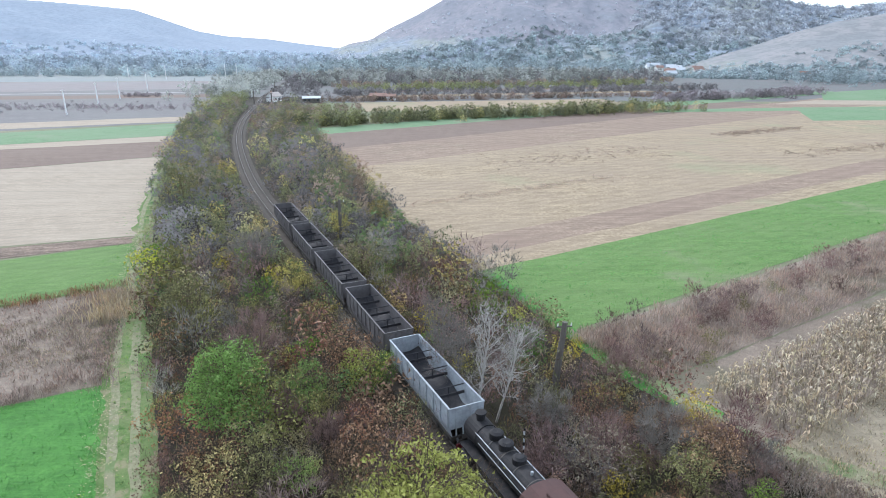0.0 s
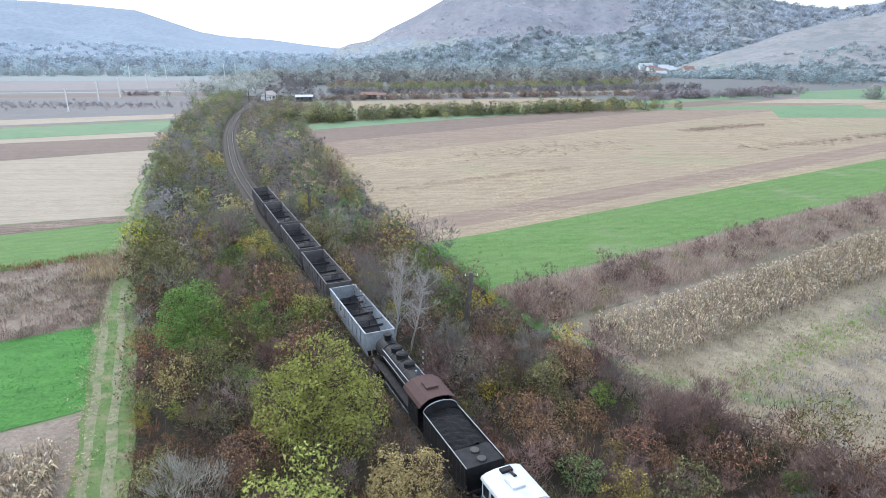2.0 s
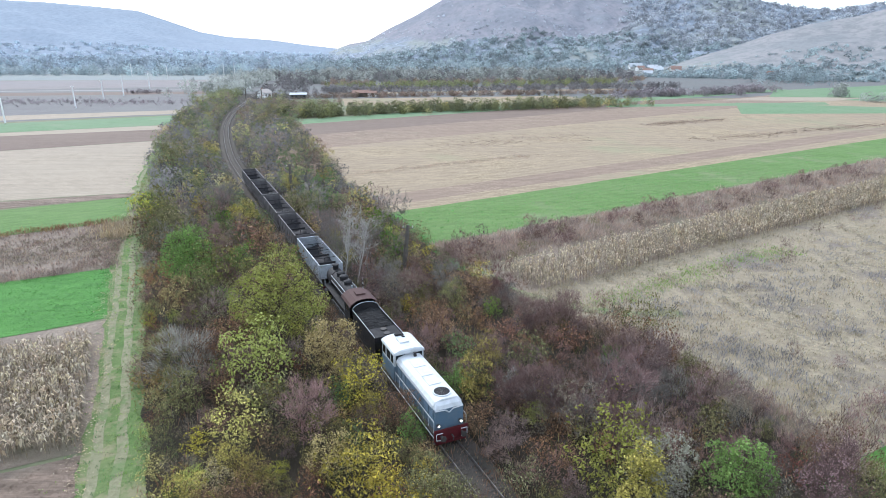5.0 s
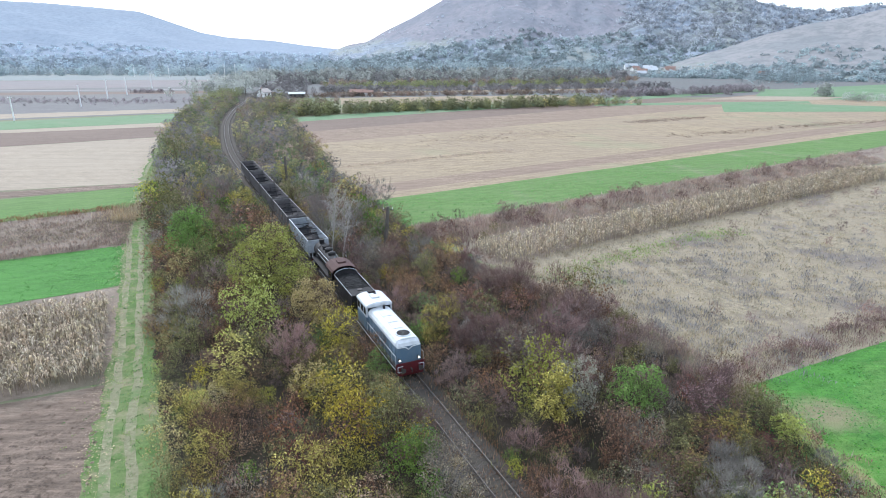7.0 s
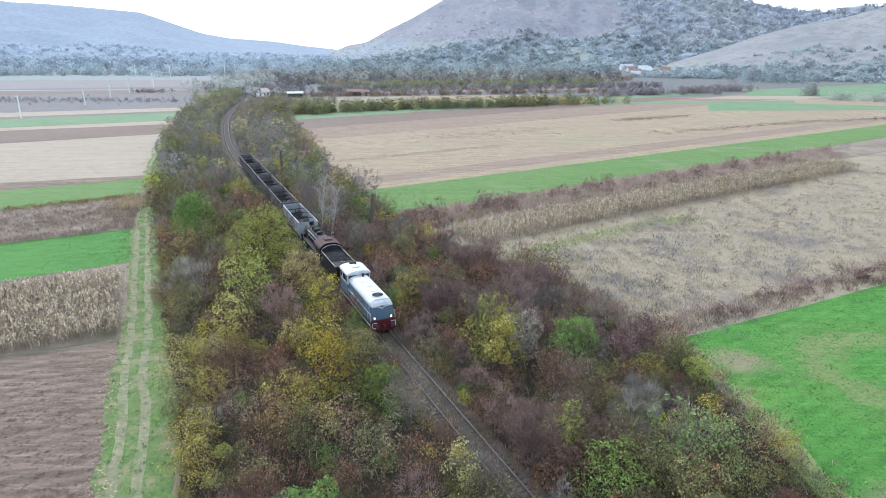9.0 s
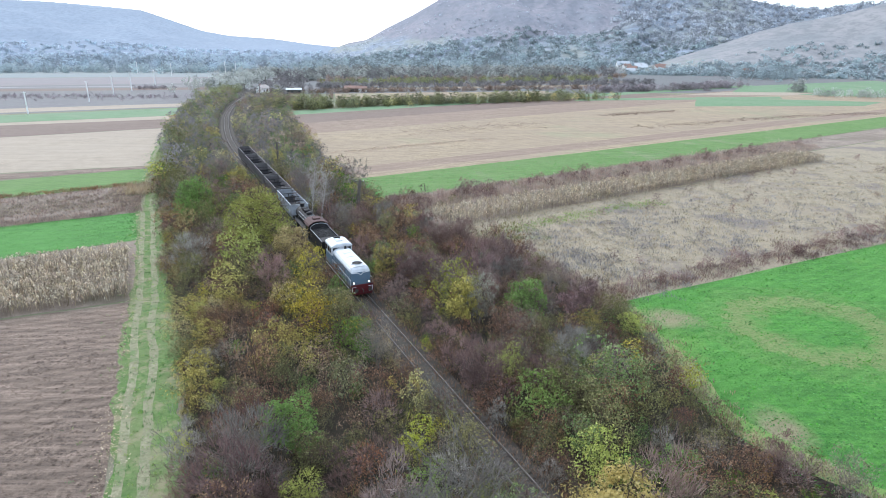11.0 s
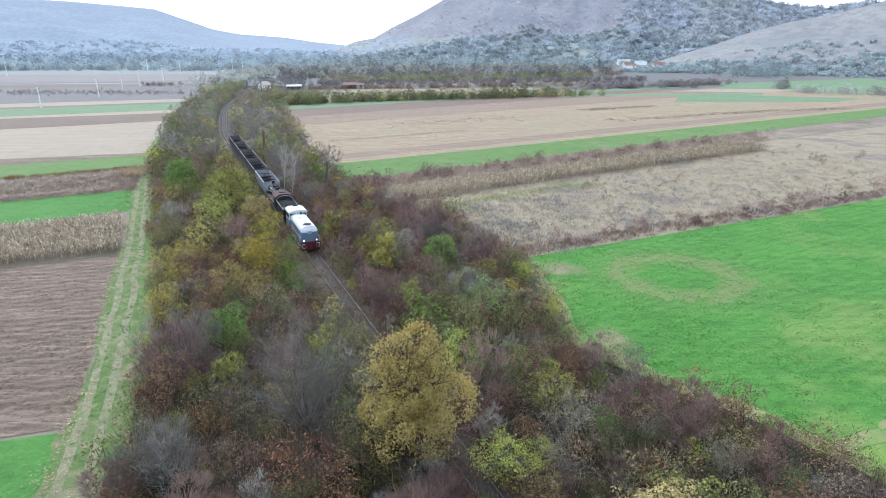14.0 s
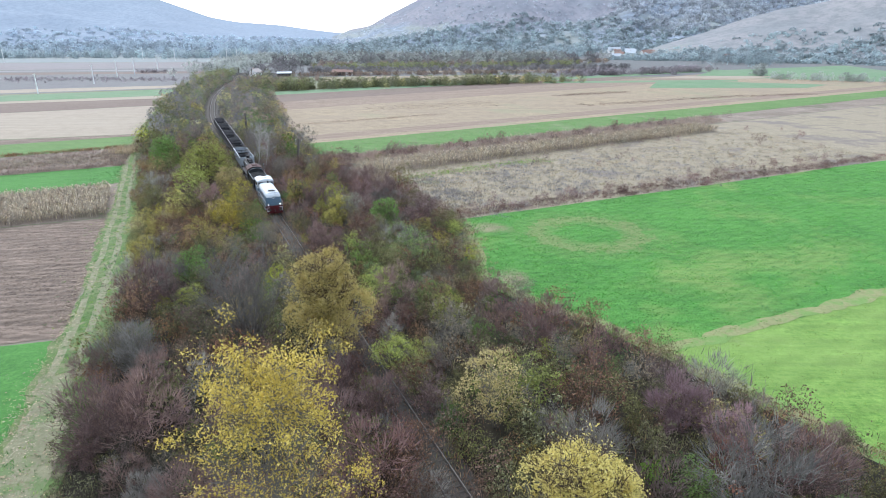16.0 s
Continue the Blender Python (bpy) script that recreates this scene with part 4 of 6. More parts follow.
# shrubs of the scrub belt: leaf, bark, leaves, leaf size, fine twigs
KINDS = [
    ("russet", "brown", 1500, 0.105, 700), ("mauve", "mauve", 800, 0.085, 1300), ("olive", "brown", 2200, 0.105, 300), ("yellow", "brown", 1900, 0.115, 300),
    ("green", "brown", 2400, 0.11, 200), ("grey", "grey", 500, 0.08, 1400), ("rust", "mauve", 1600, 0.095, 600), ("lime", "brown", 2200, 0.115, 200),
    ("gold", "brown", 2000, 0.11, 300), ("withered", "grey", 1500, 0.095, 800), ("silver", "grey", 1900, 0.09, 500), ("pink", "mauve", 1000, 0.085, 1500),
]
WORDS = {
    "russet": "brown-leaved autumn shrub", "mauve": "nearly bare shrub of mauve twigs", "olive": "dull olive-green shrub", "yellow": "yellow autumn shrub in the scrub",
    "green": "still green shrub among the scrub", "grey": "leafless grey shrub", "rust": "rust-red autumn shrub", "lime": "yellow-green shrub in the scrub",
    "gold": "tan and gold autumn shrub", "withered": "greyish tan withered shrub", "silver": "shrub with silvery seed heads", "pink": "bare shrub of dusty pink twigs",
}
protos, lows = {}, {}
for i, (leaf, bark, n_leaves, size, n_fine) in enumerate(KINDS):
    for v in range(3):
        rng = np.random.default_rng(100 + i * 7 + v)
        h, r = (3.9, 2.0) if v == 0 else (4.8, 1.9) if v == 1 else (3.2, 2.2)
        segs, tips = grow(rng, h, r, stems=6, trunk=0.12, limbs=26, twigs=5, fine=1, girth=0.05, up=1.0, wild=0.3)
        tips = tips[tips[:, 2] > 0.25]
        thick = segs[segs[:, 6] > 0.011]
        bare = leaf in ("mauve", "grey", "pink")

        def foliage(k, g):
            """The crown at a share k of its leaves, each g times as large."""
            if bare:
                return brush(rng, h * 1.05, r * 1.1, int((n_fine * 1.1 + n_leaves * 0.5) * k), 0.62, 0.022 * g)
            a, t = lobed(rng, h, r * 1.08, 11, int(n_leaves * 0.8 * k), size * g, 0.12, 0.14)
            b, u = small_leaves(rng, leaf_places(rng, tips, int(n_leaves * 0.2 * k), 0.26), size * g)
            return np.concatenate([a, b]), np.concatenate([t, u + len(a)])

        protos[leaf, v] = (raw_mesh(leaf + "_stem", *wood_of(rng, thick, tips, int(n_fine * 0.6), 0.6, 0.012), BARK[bark]),
                           raw_mesh(leaf + "_leaves", *foliage(1.15, 0.82), LEAF[leaf]))
        lows[leaf, v] = [(fine_twigs(rng, tips, np.array([0, 0, 1.0]), int(n_fine * k * 0.3), 0.8, 0.014 / k ** 0.4), foliage(k, g)) for k, g in ((0.75, 0.85), (0.42, 1.1), (0.17, 1.6))]

MIX = {  # shares of russet, mauve, olive, yellow, green, grey, rust, lime, gold, withered
    "left_far": (0.10, 0.10, 0.35, 0.05, 0.10, 0.17, 0.00, 0.06, 0.05, 0.02), "left_mid": (0.40, 0.11, 0.24, 0.02, 0.09, 0.03, 0.01, 0.04, 0.03, 0.03),
    "left_near": (0.26, 0.05, 0.23, 0.17, 0.08, 0.02, 0.03, 0.09, 0.05, 0.02), "left_low": (0.34, 0.24, 0.18, 0.01, 0.04, 0.14, 0.01, 0.02, 0.01, 0.01),
    "right_far": (0.20, 0.24, 0.24, 0.05, 0.06, 0.12, 0.01, 0.03, 0.04, 0.01), "right_mid": (0.34, 0.36, 0.12, 0.02, 0.03, 0.05, 0.02, 0.01, 0.02, 0.03),
    "right_low": (0.19, 0.15, 0.25, 0.02, 0.11, 0.08, 0.03, 0.06, 0.02, 0.09),
}
HEROES = [(-16.9, 43, 2.6), (-0.9, 26.2, 2.8), (2.6, 45.6, 2.0), (4.4, 45, 1.6), (0.3, 50, 1.8), (5.4, 19.3, 2.0), (34.9, -38.7, 2.6), (27, -36.6, 3.4), (38, -65, 2.4), (54.9, -61.2, 2.8),
          (50.4, -49.6, 2.2), (30.6, 2.6, 2), (28.8, 1.4, 1.6), (36, 3.0, 2), (41.4, 3.0, 2.2), (18.6, 14.8, 1.5), (15.2, -21.5, 2)]


def shrub(kind, v, x, y, turn, size):
    root = tagged(new(kind + "_shrub"), WORDS[kind] + " beside the railway", "shrub", "shrubs along the railway")
    for part_name, me in zip(("branchwork", "crown"), protos[kind, v]):
        o = tagged(new(part_name, me), kind="stuff" if part_name == "branchwork" else "")
        o.parent = root
    return stand(root, x, y, turn, size)


def shrubs_of(kind, places):
    """Shrubs of one kind: x, y and radius of each."""
    for k, (x, y, r) in enumerate(places):
        shrub(kind, k % 3, x, y, x * 1.7 + y, r / 1.9)
        HEROES.append((x, y, r * 0.55))


shrubs_of("lime", [(-7.4, 50.4, 2.2), (32.6, -10.3, 1.6), (23.1, 13.2, 1.0), (17.2, -27.9, 1.6), (46.5, -32.3, 2.0)])
shrubs_of("green", [(-11.8, 47.0, 2.2), (17.1, 17.2, 1.3), (43.8, -24.4, 1.6), (49.6, -35.8, 1.5), (63.3, -58.4, 1.6)])
shrubs_of("yellow", [(-18.5, 72.3, 2.4), (-16.9, 97.6, 2), (-11.3, 108.5, 2.2), (-49.0, 139.5, 2.5), (19.5, 20.7, 1.8), (0.5, 16.4, 1.2), (25.1, 16.4, 1.0), (-1.1, 1.4, 1.7), (2.5, -6.7, 1.7), (2.5, 4.6, 1.4),
                     (10.6, -3.9, 1.2), (42.0, -0.8, 1.8), (2.0, -3.2, 1.6), (5.4, -15.4, 1.8), (3.6, -10.2, 1.8), (0.2, 6.2, 1.4)])
shrubs_of("gold", [(7.7, 6.3, 1.8)])
shrubs_of("olive", [(-27.8, 62.2, 3), (-49.4, 117.6, 4), (-10.8, 78.5, 3), (17.0, 35.9, 2), (-5.9, 30.4, 2.2), (-3.4, 22.4, 2), (15.3, -0.4, 2.6), (36.2, -5.5, 2), (38.0, -15.2, 2.4), (14.9, 3.6, 1.8), (44.4, -30.5, 2), (59.1, -47.0, 2)])
shrubs_of("grey", [(8.5, 44.3, 1.8), (16.4, 40.4, 2), (-26.5, 83.4, 3), (33.5, 14.9, 1.8), (38.4, -9.0, 2), (17.1, -41.1, 2.6)])
shrubs_of("mauve", [(12.2, 39.0, 2.2), (23.5, 14.9, 2), (33.8, 23.6, 2), (35.6, -11.6, 1.8), (21.6, 14.9, 1.8), (29.6, 9.4, 2), (70.8, -57.2, 2.6), (55.7, -36.9, 2.4), (36.9, -44.6, 2), (21.0, -53.2, 3)])
shrubs_of("rust", [(10.7, 26.8, 1.5), (10.8, -17.9, 1.6), (44.3, -1.9, 1.2), (66.1, -55.8, 2), (42.2, -32.5, 1.3), (8.9, -19.1, 1.2)])
shrubs_of("russet", [(12.5, 43.8, 2), (15.3, 25.7, 2), (-6.8, 21.6, 2.6), (12.2, 11.3, 2), (13.5, -31.1, 2.2), (45.0, -26.4, 2.2), (43.9, -55.3, 2.2)])
shrubs_of("withered", [(20.2, -8.0, 2.1), (35.4, -1.3, 1.6), (33.1, -7.4, 1.8), (19.4, -5.4, 2.0), (26.7, 11.2, 2.2), (46.4, -40.5, 2), (41.3, -12.0, 2.2)])
shrubs_of("pink", [(64.7, -49.7, 2.4), (67.6, -52.6, 1.8)])
n_placed = 82

rng = np.random.default_rng(4)
order_y = np.argsort(rail_line[:, 1])


def rail_gap(x, y):
    """Sideways distance from the railway's middle, positive on its right."""
    return (x - np.interp(y, rail_line[order_y, 1], rail_line[order_y, 0])) * 0.9075


spots, cells = [], {}
for _ in range(60000):
    y = rng.uniform(-128, 318)
    xl, xr = x_of(edge_l, y), x_of(edge_r, y)
    x = rng.uniform(xl - 0.1, xr + 0.2)
    g = rail_gap(x, y)
    size = 0.5 + 1.25 * rng.random() ** 1.5
    edge = min(x - xl, xr - x)
    size *= (0.7 if edge < 2.0 else 1.0) * (0.75 if abs(g) < 4.5 else 1.0) * (0.95 + 0.5 * noise.noise((x * 0.08, y * 0.08, 2.0)))
    if y > 70:
        size *= (1.3 if g < 0 else 1.15) if y < 170 else 1.1
    if abs(g) < (1.5 + (0.45 if y < -16 else 0.8 if g < 0 else 0.65) * size if y < 75 else 2.3 + 1.75 * size) or any(math.hypot(x - hx, y - hy) < hr + 0.4 * size for hx, hy, hr in HEROES):
        continue
    gap = (2.15 if y < 75 else 2.6) * (0.3 + 0.7 * size)
    cx, cy = int(x // 4), int(y // 4)
    if any(math.hypot(x - a, y - b) < gap for i in (-1, 0, 1) for j in (-1, 0, 1) for a, b in cells.get((cx + i, cy + j), ())):
        continue
    cells.setdefault((cx, cy), []).append((x, y))
    zone = ("left_" + ("far" if y > 62 else "mid" if y > 18 else "near" if y > -22 else "low")) if g < 0 else ("right_" + ("far" if y > 52 else "mid" if y > 6 else "low"))
    lean = noise.noise((x * 0.13, y * 0.13, 7.0))
    w = np.array(MIX[zone])
    shares = np.cumsum(w / w.sum())
    u = min(0.999, max(0.0, 0.5 + lean * 0.9 + rng.normal() * 0.18)) if rng.random() < 0.6 else rng.random()
    kind = KINDS[min(int(np.searchsorted(shares, u)), 9)][0]
    spots.append((x, y, size, kind, int(rng.integers(0, 3)), rng.uniform(0, 6.28)))

# low growth that closes over the line's edges
r2 = np.random.default_rng(12)
for y in np.arange(-66, -14, 2.3):
    for side in (-1, 1):
        g = side * r2.uniform(1.9, 2.7)
        spots.append((np.interp(y, rail_line[order_y, 1], rail_line[order_y, 0]) + g / 0.9075, y + r2.normal() * 0.6, r2.uniform(0.55, 0.95), str(r2.choice(["russet", "mauve", "olive", "russet", "grey"])), int(r2.integers(0, 3)), r2.uniform(0, 6.28)))

singles = [s for s in spots if -72 < s[1] < 60][::3][:290 - n_placed]
taken = {id(s) for s in singles}
for x, y, size, kind, v, turn in singles:
    shrub(kind, v, x, y, turn, size)


def scatter_mesh(name, placed, material, label, category):
    """One mesh of many plants: rows of (verts, quads, x, y, z, turn, size)."""
    vs, qs, tones, n = [], [], [], 0
    for v, q, x, y, z, turn, size in placed:
        tones.append(np.full(len(v), math.sin(x * 12.9 + y * 78.2)))
        c, s = math.cos(turn) * size, math.sin(turn) * size
        vs.append(np.stack([v[:, 0] * c - v[:, 1] * s + x, v[:, 0] * s + v[:, 1] * c + y, v[:, 2] * size + z], 1))
        qs.append(q + n)
        n += len(v)
    if vs:
        me = raw_mesh(name, np.concatenate(vs), np.concatenate(qs), material)
        me.attributes.new("tone", "FLOAT", "POINT").data.foreach_set("value", np.concatenate(tones).astype(np.float32))
        return tagged(new(name, me), label, category, kind="stuff")


FARBUSH = [lobed(np.random.default_rng(90 + k), 4.6, 2.5, 6, 330, 0.2, 0.06, 0.1, 0.6, 12, 0.3) for k in range(6)]
# plants farther off take the leaf copies with haze in their colour
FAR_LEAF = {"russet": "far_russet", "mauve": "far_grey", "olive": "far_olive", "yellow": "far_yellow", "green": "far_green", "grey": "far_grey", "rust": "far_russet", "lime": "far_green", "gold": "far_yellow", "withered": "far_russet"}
rest = [s for s in spots if id(s) not in taken]
for leaf, bark, *_ in KINDS[:10]:
    mine = [(s, lows[leaf, s[4]][2 if not -70 < s[1] < 46 else 0 if s[2] > 1.2 else 1]) for s in rest if s[3] == leaf and s[1] < 82]
    beyond = [(s, lows[leaf, s[4]][2]) for s in rest if s[3] == leaf and s[1] >= 82]
    scatter_mesh("thicket_leaves", [(*low[1], s[0], s[1], 0, s[5], s[2]) for s, low in mine], LEAF[leaf], WORDS[leaf] + " thicket, foliage", "thicket")
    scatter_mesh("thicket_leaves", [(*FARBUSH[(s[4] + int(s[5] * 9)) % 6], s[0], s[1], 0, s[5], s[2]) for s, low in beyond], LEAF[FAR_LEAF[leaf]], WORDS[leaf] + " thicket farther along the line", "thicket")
    scatter_mesh("thicket_twigs", [(*low[0], s[0], s[1], 0, s[5], s[2]) for s, low in mine], BARK[bark], WORDS[leaf] + " thicket, twigs", "thicket")


def tuft(rng, n, height, spread, width):
    """A tuft of narrow blades."""
    a = rng.normal(size=(n, 3)) * (spread, spread, 0)
    b = a + rng.normal(size=(n, 3)) * (height * 0.35, height * 0.35, 0) + np.array([0, 0, 1]) * height * rng.uniform(0.6, 1.2, (n, 1))
    w = rng.normal(size=(n, 3)) * (1, 1, 0)
    w = w / (np.linalg.norm(w, axis=1)[:, None] + 1e-9) * width
    m = a * 0.45 + b * 0.55 + np.array([0, 0, height * 0.1])
    v = np.stack([a - w * 0.5, m - w, b, m + w], 1).reshape(-1, 3)
    return v, np.arange(4 * n).reshape(n, 4)


def strewn(name, seed, count, inside, tufts, material, label, category, z=0.03, sizes=(0.6, 1.4)):
    r = np.random.default_rng(seed)
    placed = []
    for _ in range(count):
        spot = inside(r)
        if spot is not None:
            placed.append((*tufts[int(r.integers(0, len(tufts)))], spot[0], spot[1], z, r.uniform(0, 6.28), r.uniform(*sizes)))
    return scatter_mesh(name, placed, material, label, category)


def between(near, far, s0, s1, length, side=1, power=1.6):
    """A random place in a strip field, thicker near the wood."""
    def pick(r):
        f = r.random() ** power * length * side
        k = r.random()
        return (near[0] + f + (far[0] - near[0]) * k, (near[1] + f * s0) * (1 - k) + (far[1] + f * s1) * k)
    return pick


def band(points, width):
    line = spline(points, 2.0)

    def pick(r):
        k = int(r.integers(0, len(line)))
        return line[k] + r.normal(size=2) * width
    return pick


def area(x0, x1, y0, y1):
    def pick(r):
        return (r.uniform(x0, x1), r.uniform(y0, y1))
    return pick


def clusters(*spots):
    """A random place in one of several round patches: x, y, radius."""
    def pick(r):
        x, y, rad = spots[int(r.integers(0, len(spots)))]
        return (x + r.normal() * rad * 0.75, y + r.normal() * rad * 0.7)
    return pick


def off_line(pick, clear):
    """The places of pick that keep clear of the railway."""
    def chosen(r):
        x, y = pick(r)
        return (x, y) if abs(rail_gap(x, y)) > clear else None
    return chosen


def band_beside(line, y0, y1, out):
    """A random place beside the line of the scrub's edge."""
    def pick(r):
        y = r.uniform(y0, y1)
        return (x_of(line, y) + out + r.normal() * 0.8, y)
    return pick


rg = np.random.default_rng(9)
GRASS = [tuft(rg, 7, 0.28, 0.16, 0.03) for _ in range(5)]
CROP = [tuft(rg, 6, 0.12, 0.16, 0.02) for _ in range(5)]
REED = [tuft(rg, 16, 0.85, 0.5, 0.03) for _ in range(5)]
DRY = [tuft(rg, 9, 0.34, 0.4, 0.05) for _ in range(5)]


def maize(rng):
    """A dry maize plant: stalk, drooping leaves, tassel."""
    vs, qs = stick_mesh([(0, 0, 0, rng.normal() * 0.08, rng.normal() * 0.08, 1.9, 0.022, 0.012)])
    n = 8
    z = rng.uniform(0.5, 1.8, n)
    ang = rng.uniform(0, 6.28, n)
    d = np.stack([np.cos(ang), np.sin(ang), np.zeros(n)], 1)
    side = np.stack([-np.sin(ang), np.cos(ang), np.zeros(n)], 1) * 0.075
    a = np.stack([np.zeros(n), np.zeros(n), z], 1)
    m = a + d * 0.28 + np.array([0, 0, 0.16])
    e = a + d * rng.uniform(0.4, 0.62, (n, 1)) + np.array([0, 0, -0.18])
    v = np.stack([a, m - side, e, m + side], 1).reshape(-1, 3)
    return np.concatenate([vs, v]), np.concatenate([qs, np.arange(4 * n).reshape(n, 4) + len(vs)])


MAIZE = [maize(rg) for _ in range(8)]


def maize_rows(seed, origin, slope, length, depth, side=1, step=0.42, gap=0.72):
    """Places of maize in rows that run with the field."""
    r = np.random.default_rng(seed)
    u = np.array((1.0, slope)) / math.hypot(1, slope) * side
    w = np.array((-u[1], u[0])) * side
    placed = []
    for j in np.arange(0, depth, gap):
        for i in np.arange(0, length, step):
            p = np.array(origin) + u * (i + r.normal() * 0.1) + w * (j + r.normal() * 0.07)
            if r.random() < 0.9:
                placed.append((*MAIZE[int(r.integers(0, 8))], p[0], p[1], 0.03, r.uniform(0, 6.28), r.uniform(0.8, 1.2)))
    return placed


scatter_mesh("maize_crop", maize_rows(31, (28.5, 42.0), 0.635, 118, 9.5, 1, 0.5, 0.8), LEAF["maize"], "standing dry maize with bleached drooping leaves", "maize")
mx, my = left(9.6)
scatter_mesh("maize_crop", maize_rows(32, (mx - 0.8, my), 0.47, 42, 19.5, -1), LEAF["maize"], "standing dry maize beside the ploughed field", "maize")
strewn("reed_bed", 33, 2200, between((20, 52), (13.8, 60.5), 0.62, 0.64, 120), REED, LEAF["reed"], "tall dead reddish grass and reeds", "grass")
strewn("meadow_tufts", 34, 5000, between((46, 8.5), (25, 41), 0.50, 0.63, 110), DRY, LEAF["hay"], "dry straw-coloured meadow grass", "grass", sizes=(0.5, 1.2))
strewn("meadow_tufts", 91, 1000, between((47, 8.0), (44.5, 12.0), 0.50, 0.5, 120, 1, 1.0), REED, LEAF["mauve"], "dark mauve weeds along the crop's edge", "weeds", sizes=(0.4, 0.9))
strewn("weed_patches", 35, 850, clusters((42.5, 36, 4), (55.2, 41.8, 5), (47.2, 23.4, 5), (44.8, 26, 4), (41.8, 14.6, 4), (60, 32, 6), (52, 17, 5), (64, 46, 6), (78, 44, 7), (70, 31, 6), (92, 48, 8), (84, 58, 8), (110, 62, 10)),
       [tuft(rg, 16, 0.6, 0.5, 0.03) for _ in range(5)], LEAF["weed"], "blue-grey dead weeds in patches of the meadow", "weeds", sizes=(0.5, 1.1))
strewn("green_tufts", 87, 700, band([(34, 37.5), (40, 41.5), (48, 47), (58, 54), (68, 58.5)], 1.3), CROP, LEAF["meadow"], "yellow-green grass beside the maize", "grass", sizes=(1.2, 2.4))
strewn("crop_blades", 36, 6000, between((58, -41), (42, 6), 0.49, 0.50, 100), [tuft(rg, 6, 0.07, 0.26, 0.07) for _ in range(5)], LEAF["crop"], "clumps of green crop blades", "crop", sizes=(0.8, 1.7))
strewn("meadow_blades", 44, 4500, between((92, -110), (57, -42), 0.58, 0.58, 80), CROP, LEAF["meadow"], "yellowish green meadow grass", "grass", sizes=(0.7, 1.3))
strewn("margin_weeds", 94, 1100, band_beside(edge_r, 6, 46, -1.2), [tuft(rg, 10, 0.7, 0.45, 0.03) for _ in range(5)], LEAF["reed"], "reddish dead grass at the meadow's edge", "grass", sizes=(0.6, 1.5))
strewn("margin_weeds", 45, 900, band_beside(edge_r, -80, 8, 1.0), GRASS, LEAF["straw"], "pale dead grass at the scrub's edge", "grass", sizes=(0.7, 1.6))
strewn("crop_blades", 37, 1500, between((12.5, 61.5), (4.5, 81), 0.64, 0.62, 110), CROP, LEAF["blade"], "green crop blades", "crop", sizes=(0.8, 1.7))
strewn("crop_blades", 38, 1200, between(left(34), left(51), 0.6, 0.5, 50, -1), CROP, LEAF["blade"], "green crop blades", "crop", sizes=(0.7, 1.5))
strewn("dead_grass", 39, 1500, between(left(52), left(75.5), 0.5, 0.6, 60, -1), DRY, LEAF["reed"], "brown dead grass on the fallow strip", "grass", sizes=(0.6, 1.5))
strewn("dead_grass", 93, 1700, between(left(57), left(70), 0.5, 0.6, 70, -1), DRY, LEAF["hay"], "pale flattened grass on the fallow strip", "grass", sizes=(0.5, 1.2))


def beside_track(r):
    k = int(r.integers(0, len(track_x)))
    return track_x[k] + np.array((r.normal() * 2.1 + 0.8, r.normal() * 1.0))


strewn("fallen_leaves", 92, 1300, lambda r: track_x[int(r.integers(0, int(len(track_x) * 0.62)))] + np.array((-2.0 + r.normal() * 0.45, r.normal() * 0.6)),
       [(lambda v, t: (v * (1, 1, 0.15) + (0, 0, 0.03), t))(*small_leaves(rg, rg.normal(size=(10, 3)) * 0.4, 0.10)) for _ in range(5)], LEAF["straw"], "pale maize leaves blown along the track's edge", "leaves", 0.06)
strewn("verge_tufts", 40, 4000, beside_track, GRASS, LEAF["blade"], "green verge grass along the cart track", "grass", 0.05, (0.3, 0.75))
strewn("verge_tufts", 48, 2500, beside_track, GRASS, LEAF["meadow"], "yellowed verge grass along the cart track", "grass", 0.05, (0.3, 0.8))
CLODS = []
for k in range(5):
    lump = rg.normal(size=(6, 3)) * (0.05, 0.05, 0.02) + np.array([(0.2, 0, 0), (0, 0.17, 0), (-0.2, 0, 0), (0, -0.17, 0), (0, 0, 0.14), (0, 0, -0.05)])
    CLODS.append((lump, np.array([(0, 1, 4), (1, 2, 4), (2, 3, 4), (3, 0, 4)])))
strewn("soil_clods", 49, 6000, between(left(-34), left(8), 0.28, 0.44, 60, -1, 1.2), CLODS, M_PLOUGH, "clods of turned soil on the ploughed field", "soil", 0.03, (0.4, 1.2))


def in_wood(r):
    y = r.uniform(-90, 90)
    x = r.uniform(x_of(edge_l, y), x_of(edge_r, y))
    return (x, y) if abs(rail_gap(x, y)) > r.uniform(0.9, 2.6) else None


strewn("undergrowth", 41, 3500, in_wood, [tuft(rg, 8, 0.8, 0.45, 0.022) for _ in range(5)], LEAF["russet"], "brown withered undergrowth", "undergrowth", sizes=(0.5, 1.5))
strewn("undergrowth", 42, 2500, in_wood, [tuft(rg, 8, 0.7, 0.45, 0.025) for _ in range(5)], LEAF["olive"], "dull green undergrowth and brambles", "undergrowth", sizes=(0.5, 1.5))



def on_bed(r):
    y = r.uniform(-95, 40)
    side = r.choice((-1, 1)) * r.uniform(1.0, 2.6) if r.random() < 0.8 else r.normal() * 0.5
    return (np.interp(y, rail_line[order_y, 1], rail_line[order_y, 0]) + side / 0.9075, y)


